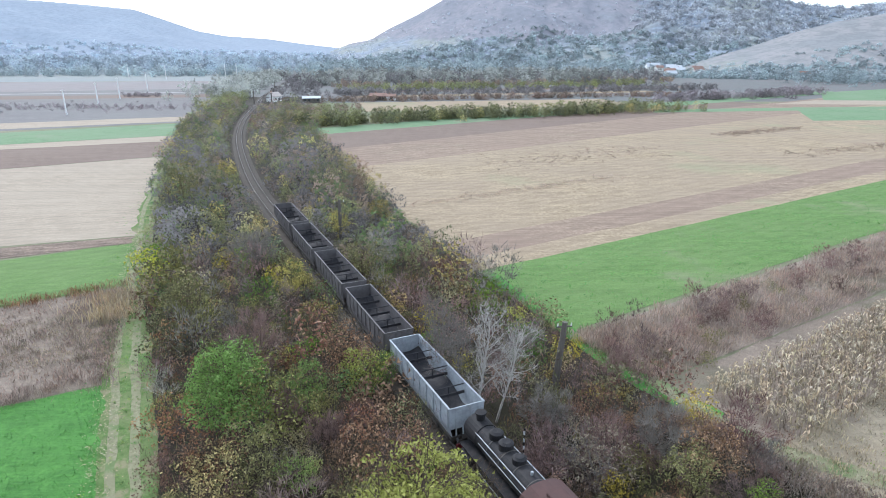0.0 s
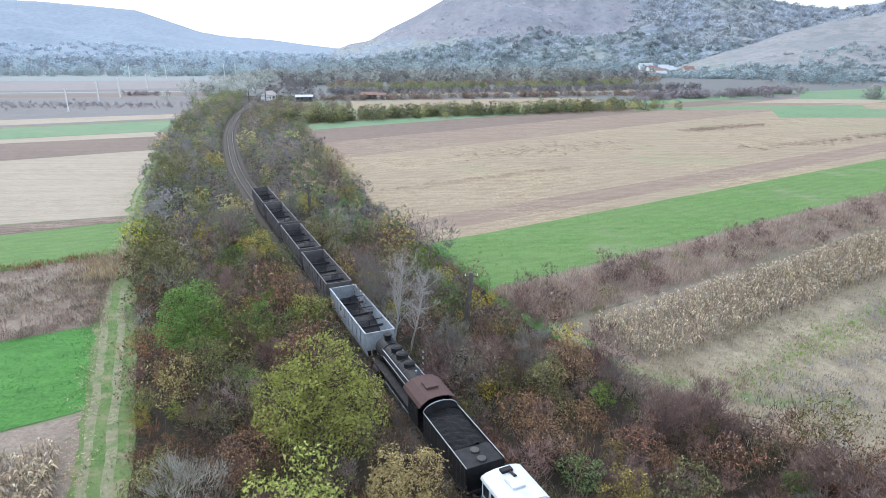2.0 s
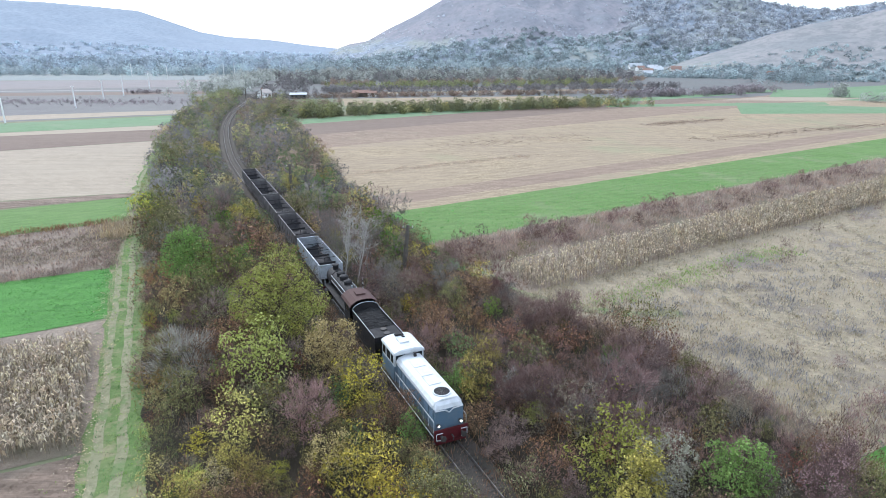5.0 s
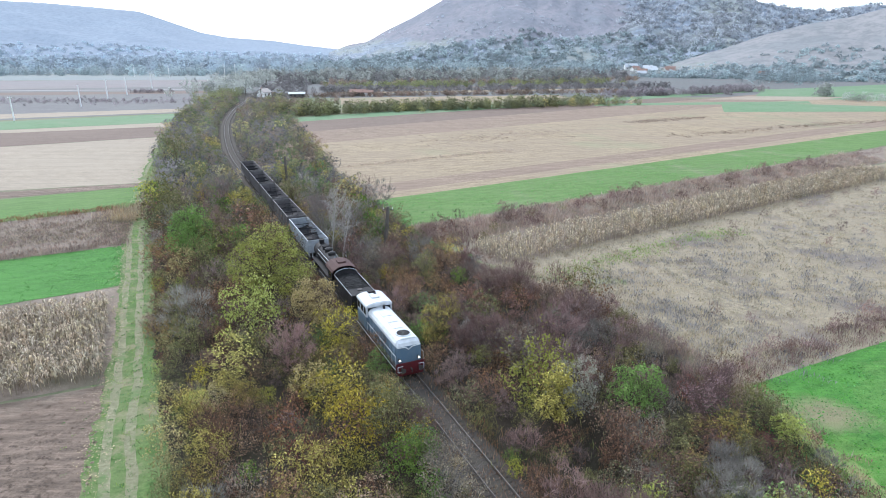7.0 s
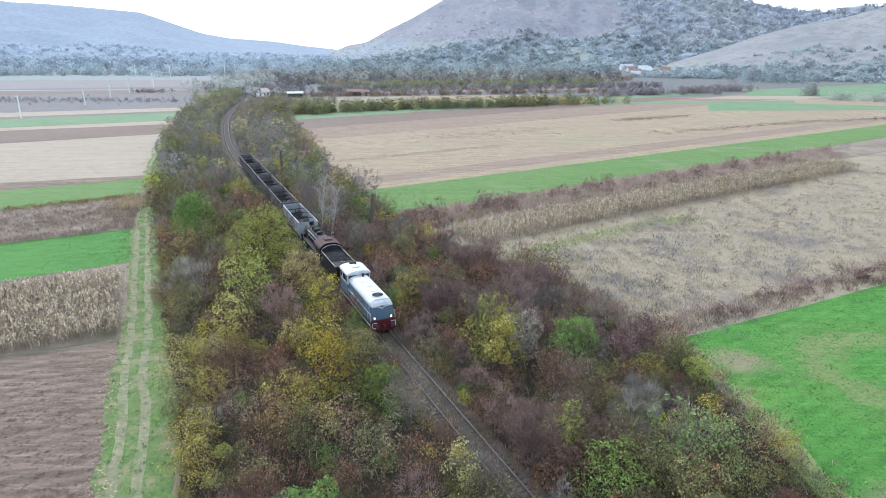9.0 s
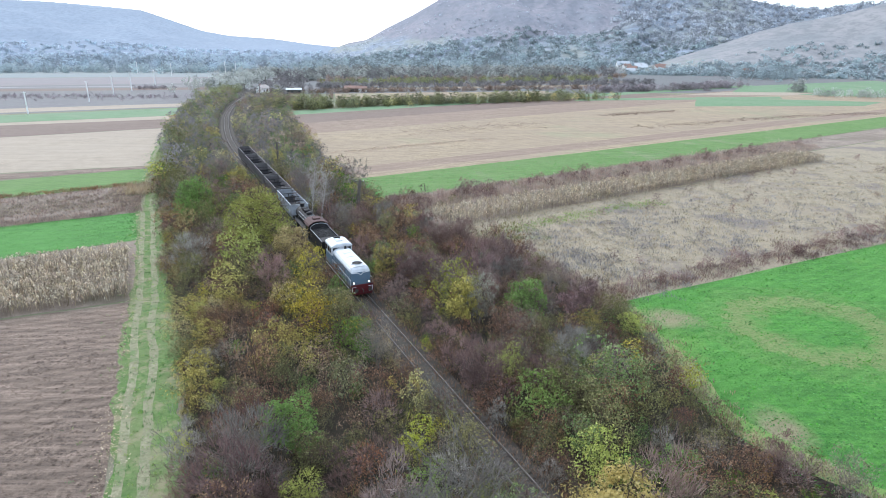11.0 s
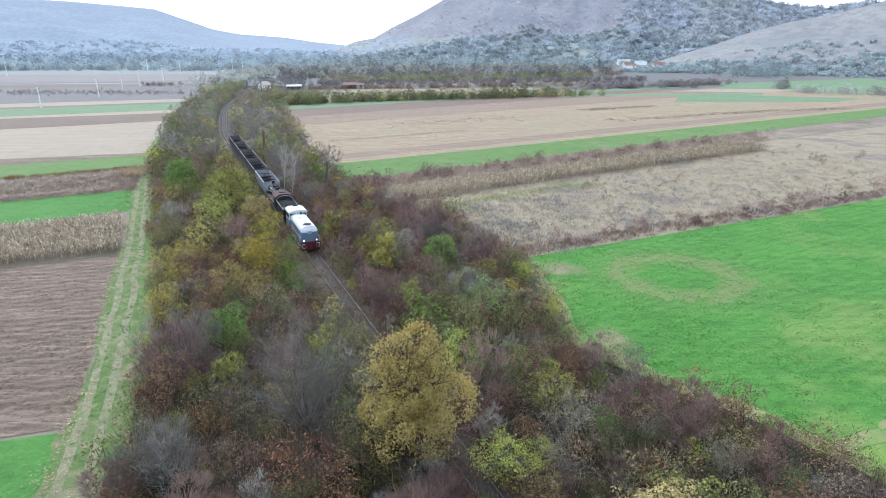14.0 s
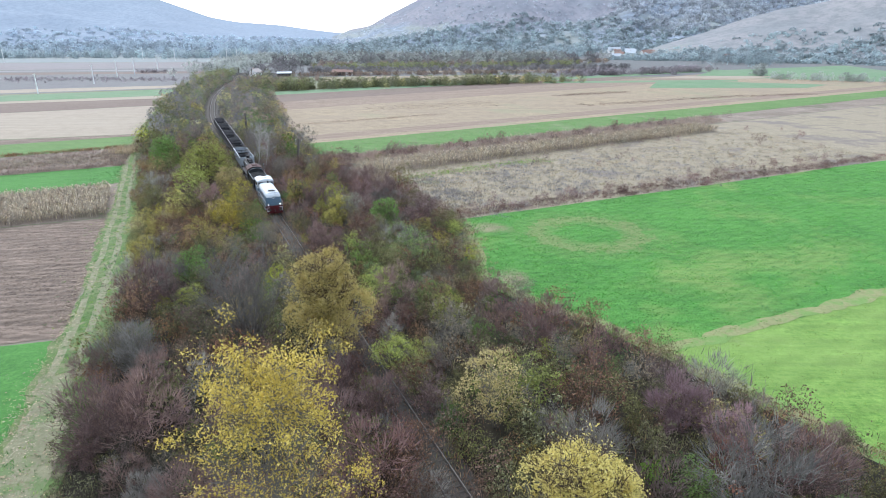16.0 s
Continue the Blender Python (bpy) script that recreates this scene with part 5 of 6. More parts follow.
strewn("trackside_weeds", 46, 3000, on_bed, [tuft(rg, 7, 0.5, 0.3, 0.02) for _ in range(5)], LEAF["russet"], "dead brown weeds along the ballast", "weeds", 0.2, (0.4, 1.1))
strewn("fallen_leaves", 47, 500, lambda r: (track_x[int(r.integers(np.argmin(abs(track_x[:, 1] + 78)), np.argmin(abs(track_x[:, 1] + 40)))) if track_x[0, 1] < track_x[-1, 1] else int(r.integers(np.argmin(abs(track_x[:, 1] + 40)), np.argmin(abs(track_x[:, 1] + 78))))] + r.normal(size=2) * (2.2, 1.0)),
       [(lambda v, t: (v * (1, 1, 0.1) + (0, 0, 0.03), t))(*small_leaves(rg, rg.normal(size=(9, 3)) * 0.5, 0.10)) for _ in range(5)], LEAF["straw"], "pale fallen leaves on the cart track", "leaves", 0.06)

# hedges and woods in the distance, haze put into their leaf colours
FARTREE = [lobed(np.random.default_rng(70 + k), 5.6, 2.7, 8, 210, 0.34, 0.06, 0.14, 0.5, 10, 0.3) for k in range(6)]
MIDTREE = [lobed(np.random.default_rng(76 + k), 5.6, 3.4, 7, 120, 0.6, 0.03, 0.15, 0.4, 8, 0.15) for k in range(6)]
HILLTREE = [lobed(np.random.default_rng(82 + k), 3.4, 3.2, 5, 42, 0.95, 0.02, 0.15, 0.3, 8, 0.1) for k in range(6)]


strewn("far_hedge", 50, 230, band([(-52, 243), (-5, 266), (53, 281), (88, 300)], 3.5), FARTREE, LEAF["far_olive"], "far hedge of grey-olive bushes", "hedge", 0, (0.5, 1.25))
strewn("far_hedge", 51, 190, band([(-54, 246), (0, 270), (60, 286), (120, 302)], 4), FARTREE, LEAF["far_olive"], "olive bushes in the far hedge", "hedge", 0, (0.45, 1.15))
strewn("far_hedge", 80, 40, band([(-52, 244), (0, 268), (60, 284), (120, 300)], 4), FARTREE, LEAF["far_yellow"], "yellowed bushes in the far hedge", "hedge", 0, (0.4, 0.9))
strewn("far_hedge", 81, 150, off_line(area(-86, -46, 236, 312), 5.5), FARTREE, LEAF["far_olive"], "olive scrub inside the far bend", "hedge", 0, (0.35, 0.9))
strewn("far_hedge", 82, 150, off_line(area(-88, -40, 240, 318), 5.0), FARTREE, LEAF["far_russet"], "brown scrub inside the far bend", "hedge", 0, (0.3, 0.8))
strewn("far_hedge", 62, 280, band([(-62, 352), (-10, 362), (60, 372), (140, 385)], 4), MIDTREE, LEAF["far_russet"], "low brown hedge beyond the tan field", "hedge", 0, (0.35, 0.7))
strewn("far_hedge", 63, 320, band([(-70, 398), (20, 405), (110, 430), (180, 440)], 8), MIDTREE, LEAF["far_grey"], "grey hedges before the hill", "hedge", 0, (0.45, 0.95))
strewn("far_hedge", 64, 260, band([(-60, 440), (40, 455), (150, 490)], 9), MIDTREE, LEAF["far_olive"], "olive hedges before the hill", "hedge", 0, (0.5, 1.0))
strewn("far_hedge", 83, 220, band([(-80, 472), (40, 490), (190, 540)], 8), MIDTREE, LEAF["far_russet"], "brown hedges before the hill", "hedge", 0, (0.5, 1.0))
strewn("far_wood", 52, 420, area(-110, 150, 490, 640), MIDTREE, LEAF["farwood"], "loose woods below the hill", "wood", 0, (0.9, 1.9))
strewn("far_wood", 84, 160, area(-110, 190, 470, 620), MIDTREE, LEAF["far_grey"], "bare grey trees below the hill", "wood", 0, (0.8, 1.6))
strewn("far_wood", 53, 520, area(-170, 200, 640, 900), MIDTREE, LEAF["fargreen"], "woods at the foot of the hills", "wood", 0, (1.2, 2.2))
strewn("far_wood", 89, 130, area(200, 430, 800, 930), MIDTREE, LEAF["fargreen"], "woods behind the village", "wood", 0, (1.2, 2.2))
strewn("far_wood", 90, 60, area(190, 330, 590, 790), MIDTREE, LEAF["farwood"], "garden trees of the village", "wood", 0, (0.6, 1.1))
strewn("far_wood", 54, 620, area(-760, -150, 690, 1150), MIDTREE, LEAF["hillwood"], "tree belt across the valley, paled for haze", "wood", 0, (1.3, 3.0))
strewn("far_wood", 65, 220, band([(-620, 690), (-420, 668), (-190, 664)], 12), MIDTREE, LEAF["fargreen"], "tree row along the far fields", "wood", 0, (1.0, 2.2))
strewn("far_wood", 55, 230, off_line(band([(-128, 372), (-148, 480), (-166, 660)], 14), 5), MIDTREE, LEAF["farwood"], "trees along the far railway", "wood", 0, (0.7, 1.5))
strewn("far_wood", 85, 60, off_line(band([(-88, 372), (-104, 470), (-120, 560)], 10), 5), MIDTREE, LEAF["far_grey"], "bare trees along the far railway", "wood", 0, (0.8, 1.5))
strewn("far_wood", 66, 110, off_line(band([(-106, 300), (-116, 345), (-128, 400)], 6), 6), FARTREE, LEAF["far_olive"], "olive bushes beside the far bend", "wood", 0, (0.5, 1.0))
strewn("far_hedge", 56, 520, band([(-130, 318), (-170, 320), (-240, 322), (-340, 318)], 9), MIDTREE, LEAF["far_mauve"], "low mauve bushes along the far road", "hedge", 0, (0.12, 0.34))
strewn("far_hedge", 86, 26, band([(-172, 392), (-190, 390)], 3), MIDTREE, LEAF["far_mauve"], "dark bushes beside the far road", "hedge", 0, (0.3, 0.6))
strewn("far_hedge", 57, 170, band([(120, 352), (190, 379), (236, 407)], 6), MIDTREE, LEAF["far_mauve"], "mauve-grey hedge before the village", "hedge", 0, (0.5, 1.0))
strewn("far_hedge", 67, 60, band([(244, 328), (262, 310), (300, 296)], 5), FARTREE, LEAF["farwood"], "bushes between the far fields, paled for haze", "hedge", 0, (0.5, 1.1))
strewn("far_wood", 68, 8, band([(250, 350), (254, 356)], 1.5), FARTREE, LEAF["farwood"], "lone tree in the far field, paled for haze", "wood", 0, (1.2, 1.6))
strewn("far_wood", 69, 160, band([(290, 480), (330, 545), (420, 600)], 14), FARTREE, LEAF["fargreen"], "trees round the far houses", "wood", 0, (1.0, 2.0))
strewn("stubble_weeds", 70, 260, band([(96, 216), (112, 225), (130, 233)], 2.2), DRY, LEAF["far_russet"], "dark weeds in the stubble", "weeds", 0.03, (0.7, 1.5))
strewn("stubble_weeds", 71, 480, band([(100, 176), (130, 190), (166, 207), (220, 225)], 2.5), DRY, LEAF["far_russet"], "dark weeds in the stubble", "weeds", 0.03, (0.6, 1.4))
strewn("stubble_weeds", 72, 220, band([(-5, 119), (15, 131), (40, 146)], 1.6), DRY, LEAF["reed"], "line of weeds between stubble strips", "weeds", 0.03, (0.5, 1.1))
strewn("stubble_weeds", 73, 260, band([(17, 163), (38, 176), (60, 186)], 6.0), DRY, LEAF["reed"], "left-over maize in the stubble", "weeds", 0.03, (0.5, 1.2))
strewn("weedy_scrub", 74, 45, between((46, 9), (27, 40), 0.55, 0.63, 120, 1, 1.0), [lows["mauve", 0][2][1], lows["grey", 2][2][1]], LEAF["mauve"], "low mauve scrub in the dry meadow", "scrub", 0, (0.25, 0.6))
strewn("weedy_scrub", 75, 14, between((21, 50), (16, 58), 0.62, 0.64, 26, 1, 1.0), [lows["russet", 0][2][1], lows["olive", 2][2][1]], LEAF["olive"], "olive weeds beside the maize", "scrub", 0, (0.25, 0.5))
lx, ly = left(51.8)
strewn("field_edge_weeds", 76, 420, band([(lx - 1, ly), (lx - 20, ly - 10), (lx - 60, ly - 30)], 0.8), REED, LEAF["reed"], "brown tall weeds along the field edge", "weeds", 0.03, (0.5, 1.2))
lx, ly = left(75.5)
strewn("field_edge_weeds", 77, 420, band([(lx - 1, ly), (lx - 20, ly - 11), (lx - 70, ly - 40)], 0.9), REED, LEAF["russet"], "dark brown tall weeds along the field edge", "weeds", 0.03, (0.5, 1.2))
strewn("field_edge_weeds", 78, 90, band([(-38.5, 66), (-40, 70), (-42, 73)], 1.2), REED, LEAF["straw"], "tall pale dead grass beside the cart track", "weeds", 0.03, (0.9, 2.0))
edge_scrub = [(55.3, 15.5, 0.42), (69.2, 22.1, 0.45), (79.4, 26.5, 0.5), (84, 29, 0.35), (89.6, 31.4, 0.45), (98.1, 33.8, 0.5), (104, 37.4, 0.4), (113, 42, 0.5), (122, 46, 0.4), (131, 50.5, 0.5), (62, 19.6, 0.3), (74, 25, 0.3)]
scatter_mesh("weedy_scrub", [(*lows["mauve", k % 3][0][1], x, y, 0, x, size) for k, (x, y, size) in enumerate(edge_scrub)], LEAF["mauve"], "dark mauve bushes at the crop's far edge", "scrub")
strewn("weedy_scrub", 88, 46, band([(17.5, 56.5), (26, 62.5), (40, 71.5), (60, 84.5), (100, 110), (150, 142)], 1.1), [lows["mauve", 1][2][1], lows["pink", 0][2][1]], LEAF["mauve"], "dark mauve scrub along the green strip", "scrub", 0, (0.3, 0.62))
strewn("weedy_scrub", 58, 70, between((20, 52), (13.8, 60.5), 0.62, 0.64, 110), [lows["mauve", 0][2][1], lows["mauve", 2][2][1]], LEAF["mauve"], "low mauve scrub among the reeds", "scrub", 0, (0.35, 0.8))
strewn("weedy_scrub", 59, 60, between((46.6, 9.2), (45.5, 11), 0.55, 0.56, 90, 1, 1.0), [lows["grey", 0][2][1], lows["russet", 2][2][1]], LEAF["mauve"], "low brown bushes along the crop's edge", "scrub", 0, (0.3, 0.6))


def on_hill(name, seed, grid, count, material, label, sizes, low=0.0, high=0.9, left=0.0, right=1.0, open_above=2.0):
    """Trees on a slope: between two heights and two shares of its length, few above open_above."""
    r = np.random.default_rng(seed)
    placed = []
    n, m = grid.shape[:2]
    for _ in range(count):
        i, u = int(r.uniform(left, right) * (n - 1)), r.uniform(low, high)
        j = int(u * (m - 5))
        f = r.random(2)
        p = grid[i, j] * (1 - f[0]) * (1 - f[1]) + grid[i + 1, j] * f[0] * (1 - f[1]) + grid[i, j + 1] * (1 - f[0]) * f[1] + grid[i + 1, j + 1] * f[0] * f[1]
        thin = noise.noise((p[0] * 0.007, p[1] * 0.007, seed))
        if u + 0.25 * thin > open_above and r.random() < 0.85 - 0.6 * max(0, thin):
            continue
        v, q = HILLTREE[int(r.integers(0, 6))]
        placed.append((v, q, p[0], p[1], p[2] - 1.2, r.uniform(0, 6.28), r.uniform(*sizes)))
    scatter_mesh(name, placed, material, label, "wood")


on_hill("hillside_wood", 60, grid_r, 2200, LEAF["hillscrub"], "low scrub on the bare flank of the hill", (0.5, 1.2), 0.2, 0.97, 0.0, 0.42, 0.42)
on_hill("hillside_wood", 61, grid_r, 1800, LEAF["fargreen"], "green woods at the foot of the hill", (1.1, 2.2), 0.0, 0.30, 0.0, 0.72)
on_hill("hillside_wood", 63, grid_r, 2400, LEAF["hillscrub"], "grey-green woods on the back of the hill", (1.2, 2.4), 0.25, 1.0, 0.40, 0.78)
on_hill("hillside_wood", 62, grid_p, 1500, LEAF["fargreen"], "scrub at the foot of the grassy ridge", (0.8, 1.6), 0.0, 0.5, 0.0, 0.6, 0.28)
on_hill("hillside_wood", 64, grid_l, 1000, LEAF["hillwood"], "woods at the foot of the long ridge, paled for haze", (1.2, 2.4), 0.0, 0.3, 0.3, 0.9)

# ---- train: diesel, steam engine running tender first, five open wagons ----
P_WHITE = paint_mat("worn_white_paint", (0.60, 0.62, 0.64), (0.36, 0.37, 0.375), 0.5, amount=0.6)
P_BLUE = paint_mat("blue_grey_paint", (0.10, 0.16, 0.22), (0.20, 0.22, 0.23), 0.45, amount=0.5)
P_RED = paint_mat("dark_red_paint", (0.10, 0.014, 0.018), (0.045, 0.02, 0.02), 0.5)
P_BLACK = paint_mat("sooty_black_iron", (0.012, 0.012, 0.014), (0.045, 0.04, 0.04), 0.7, amount=0.7)
P_GREY = paint_mat("dirty_dark_steel", (0.06, 0.058, 0.056), (0.11, 0.085, 0.07), 0.65, amount=0.6)
P_RUST = paint_mat("rusty_roof_iron", (0.09, 0.05, 0.045), (0.06, 0.04, 0.037), 0.8, amount=0.7)
P_SILVER = paint_mat("pale_grey_wagon_paint", (0.36, 0.39, 0.42), (0.17, 0.175, 0.18), 0.55, amount=0.7)
P_WAGON = paint_mat("faded_brown_wagon_paint", (0.13, 0.12, 0.12), (0.065, 0.058, 0.058), 0.7, amount=0.7)
P_INSIDE = paint_mat("coal_stained_steel", (0.022, 0.022, 0.026), (0.06, 0.055, 0.055), 0.8, amount=0.7)
P_COAL = ground_mat("coal_heap", (0.006, 0.006, 0.007), (0.026, 0.025, 0.025), (0.012, 0.012, 0.012), 0.8, 9.0)
P_GLASS = Nodes("dark_cab_glass").done((0.02, 0.026, 0.03), 0.08)
lamp_nodes = Nodes("lit_headlamp")
lamp_nodes.bsdf.inputs["Emission Color"].default_value = (1.0, 0.95, 0.85, 1)
lamp_nodes.bsdf.inputs["Emission Strength"].default_value = 2.5
P_LAMP = lamp_nodes.done((0.9, 0.88, 0.8), 0.3)

HEADING = math.atan2(-RAIL_DIR.y, -RAIL_DIR.x)


def on_rails(s):
    """The pose of a vehicle whose leading buffers stand at s along the line."""
    x, y = along(s)
    return Matrix.Translation((x, y, RAIL_TOP)) @ Matrix.Rotation(HEADING, 4, "Z")


def wheel_set(parent, x, r, axle=True):
    for side in (-1, 1):
        bm = B()
        rod(bm, (x, side * 0.68, r), (x, side * 0.82, r), r, n=20)
        rod(bm, (x, side * 0.66, r), (x, side * 0.69, r), r + 0.03, n=20)
        rod(bm, (x, side * 0.82, r), (x, side * 0.9, r), r * 0.25, n=10)
        part("wheel", bm, P_GREY, parent)
    if axle:
        part("axle", rod(B(), (x, -0.7, r), (x, 0.7, r), 0.08), P_GREY, parent)


def bogie(parent, x, half=0.95, r=0.46, frame_label=""):
    bm = B()
    for side in (-1, 1):
        box(bm, x - half - 0.45, x + half + 0.45, side * 0.98 - 0.07, side * 0.98 + 0.07, 0.42, 0.78, 0.04)
        for k in (-1, 1):
            box(bm, x + k * half - 0.16, x + k * half + 0.16, side * 1.05 - 0.1, side * 1.05 + 0.1, 0.3, 0.66, 0.03)
        for k in (-0.22, 0.0, 0.22):
            rod(bm, (x + k, side * 1.0, 0.35), (x + k, side * 1.0, 0.75), 0.07, n=8)
    box(bm, x - 0.25, x + 0.25, -0.98, 0.98, 0.5, 0.85, 0.04)
    frame_ob = part("bogie", bm, P_GREY, parent)
    for k in (-1, 1):
        wheel_set(frame_ob, x + k * half, r)


def buffers(parent, x, out):
    for side in (-1, 1):
        bm = B()
        rod(bm, (x, side * 0.87, 1.06), (x + out * 0.42, side * 0.87, 1.06), 0.11, n=12)
        rod(bm, (x + out * 0.42, side * 0.87, 1.06), (x + out * 0.5, side * 0.87, 1.06), 0.24, n=16)
        part("buffer", bm, P_GREY, parent)
    bm = B()
    rod(bm, (x, 0, 1.02), (x + out * 0.4, 0, 1.02), 0.06, n=8)
    rod(bm, (x + out * 0.4, 0, 1.05), (x + out * 0.36, 0, 0.7), 0.045, n=8)
    part("coupling_hook", bm, P_GREY, parent)


def diesel():
    root = tagged(new("diesel_locomotive"), "blue-grey diesel locomotive with white hood top and cab roof", "locomotive")
    bm = B()
    box(bm, -13.1, -0.62, -1.42, 1.42, 0.98, 1.34, 0.05)
    box(bm, -8.3, -5.6, -1.2, 1.2, 0.35, 0.98, 0.12)
    part("underframe", bm, P_GREY, root)
    bm = B()
    box(bm, -0.64, -0.5, -1.45, 1.45, 0.62, 1.62, 0.04)
    box(bm, -0.9, -0.55, -1.3, 1.3, 0.28, 0.62, 0.05)
    part("front_beam", bm, P_RED, root, "dark red buffer beam and apron")
    box_rear = B()
    part("rear_beam", box(box_rear, -13.2, -13.08, -1.45, 1.45, 0.7, 1.5, 0.03), P_RED, root, "dark red rear beam")
    # long hood
    bm = B()
    prism(bm, [(-1.22, 1.34), (1.22, 1.34), (1.22, 3.12), (1.12, 3.2), (-1.12, 3.2), (-1.22, 3.12)], -9.35, -0.98)
    hood = part("hood", bm, P_BLUE, root, "blue-grey hood sides")
    bm = B()
    prism(bm, [(-1.25, 3.1), (1.25, 3.1), (1.22, 3.35), (1.0, 3.62), (0.55, 3.74), (-0.55, 3.74), (-1.0, 3.62), (-1.22, 3.35)], -9.33, -1.3)
    bmesh.ops.bevel(bm, geom=[e for e in bm.edges if abs(e.verts[0].co.x - e.verts[1].co.x) < 0.01], offset=0.05, segments=2, affect="EDGES")
    top = part("hood_top", bm, P_WHITE, root, "white hood top")
    bm = B()
    v = [bm.verts.new(c) for c in ((-1.3, -1.24, 3.1), (-1.3, 1.24, 3.1), (-1.3, 1.0, 3.62), (-1.3, -1.0, 3.62), (-0.93, -1.2, 3.1), (-0.93, 1.2, 3.1), (-1.05, 0.95, 3.4), (-1.05, -0.95, 3.4))]
    for f in ((0, 1, 2, 3), (4, 7, 6, 5), (0, 4, 5, 1), (1, 5, 6, 2), (2, 6, 7, 3), (3, 7, 4, 0)):
        bm.faces.new([v[i] for i in f])
    bmesh.ops.recalc_face_normals(bm, faces=bm.faces)
    part("nose_cap", bm, P_WHITE, top, "white sloping nose cap")
    # chevron on the nose
    bm = B()
    for side in (-1, 1):
        rod(bm, (-0.95, side * 1.18, 3.05), (-0.95, side * 0.32, 2.98), 0.05, n=6)
        rod(bm, (-0.95, side * 0.32, 2.98), (-0.95, 0, 2.72), 0.05, n=6)
    part("chevron", bm, P_WHITE, hood, "white chevron stripe on the nose")
    bm = B()
    box(bm, -9.3, -1.1, -1.235, -1.215, 2.02, 2.12)
    box(bm, -9.3, -1.1, 1.215, 1.235, 2.02, 2.12)
    part("side_stripe", bm, P_WHITE, hood, "thin white side stripe")
    for side in (-1, 1):
        for k in range(8):
            x = -8.9 + k * 0.98
            bm = box(B(), x, x + 0.86, side * 1.22, side * 1.25, 1.5, 1.98, 0.01)
            box(bm, x, x + 0.86, side * 1.22, side * 1.25, 2.16, 3.02, 0.01)
            if k in (0, 1, 6, 7):
                for j in range(7):
                    box(bm, x + 0.08, x + 0.78, side * 1.245, side * 1.27, 2.24 + j * 0.1, 2.29 + j * 0.1)
            tagged(part("hood_door", bm, P_BLUE, hood), kind="stuff" if k in (0, 1, 6, 7) else "")
    # radiator fan, hatches, exhaust
    bm = B()
    rod(bm, (-2.35, 0, 3.72), (-2.35, 0, 3.82), 0.74, 0.72, n=28)
    part("fan_ring", bm, P_WHITE, top, "white radiator fan ring")
    bm = rod(B(), (-2.35, 0, 3.80), (-2.35, 0, 3.832), 0.63, n=28)
    part("fan_grille", bm, P_BLACK, top, "black radiator fan grille")
    bm = B()
    for k in range(6):
        a = math.pi * k / 6
        rod(bm, (-2.35 + 0.62 * math.cos(a), 0.62 * math.sin(a), 3.84), (-2.35 - 0.62 * math.cos(a), -0.62 * math.sin(a), 3.84), 0.018, n=6)
    part("fan_spokes", bm, P_GREY, top)
    for x0, x1 in ((-5.0, -3.6), (-6.6, -5.15), (-8.2, -6.75)):
        part("roof_hatch", box(B(), x0, x1, -0.55, 0.55, 3.72, 3.79, 0.03), P_WHITE, top)
    part("exhaust", rod(B(), (-8.75, 0.35, 3.7), (-8.75, 0.35, 4.1), 0.15, 0.13, n=12), P_BLACK, root, "black exhaust pipe")
    # cab
    bm = B()
    box(bm, -12.45, -9.3, -1.43, 1.43, 1.34, 2.75, 0.04)
    cab = part("cab", bm, P_BLUE, root, "blue-grey lower cab walls")
    bm = B()
    box(bm, -12.43, -9.32, -1.41, 1.41, 2.75, 3.98, 0.06)
    upper = part("cab_upper", bm, P_WHITE, root, "white upper cab walls")
    bm = B()
    pts = [(-1.47, 3.93), (1.47, 3.93), (1.4, 4.1), (1.05, 4.27), (0.5, 4.36), (-0.5, 4.36), (-1.05, 4.27), (-1.4, 4.1)]
    prism(bm, pts, -12.6, -9.1)
    bmesh.ops.bevel(bm, geom=[e for e in bm.edges if abs(e.verts[0].co.x - e.verts[1].co.x) < 0.01], offset=0.08, segments=2, affect="EDGES")
    roof = part("cab_roof", bm, P_WHITE, root, "white rounded cab roof")
    part("roof_vent", box(B(), -11.4, -10.3, -0.45, 0.45, 4.34, 4.48, 0.04), P_WHITE, roof)
    bm = B()
    rod(bm, (-11.9, 0.25, 4.4), (-11.2, 0.25, 4.5), 0.06, 0.12, n=10)
    box(bm, -12.3, -11.85, -0.3, 0.5, 4.32, 4.52, 0.04)
    part("horn", bm, P_BLACK, roof, "black horn")
    for y0, y1 in ((-1.25, -0.35), (0.35, 1.25)):
        part("window", box(B(), -9.33, -9.28, y0, y1, 3.15, 3.8, 0.02), P_GLASS, upper, "dark cab window")
        part("window", box(B(), -12.47, -12.42, y0, y1, 3.0, 3.8, 0.02), P_GLASS, upper, "dark cab window")
    for side in (-1, 1):
        for x0, x1 in ((-12.2, -11.5), (-11.2, -10.3), (-10.1, -9.5)):
            part("window", box(B(), x0, x1, side * 1.40, side * 1.44, 3.0, 3.8, 0.02), P_GLASS, upper, "dark cab window")
        bm = B()
        for k in range(9):
            rod(bm, (-9.2 + k * 1.05, side * 1.38, 1.34), (-9.2 + k * 1.05, side * 1.38, 2.3), 0.018, n=6)
        rod(bm, (-9.25, side * 1.38, 2.3), (-0.8, side * 1.38, 2.3), 0.02, n=6)
        part("handrail", bm, P_WHITE, root, "white walkway handrail")
        for k in range(3):
            part("step", box(B(), -0.95, -0.65, side * 1.3 - 0.16, side * 1.3 + 0.16, 0.35 + k * 0.3, 0.38 + k * 0.3), P_GREY, root)
        bm = B()
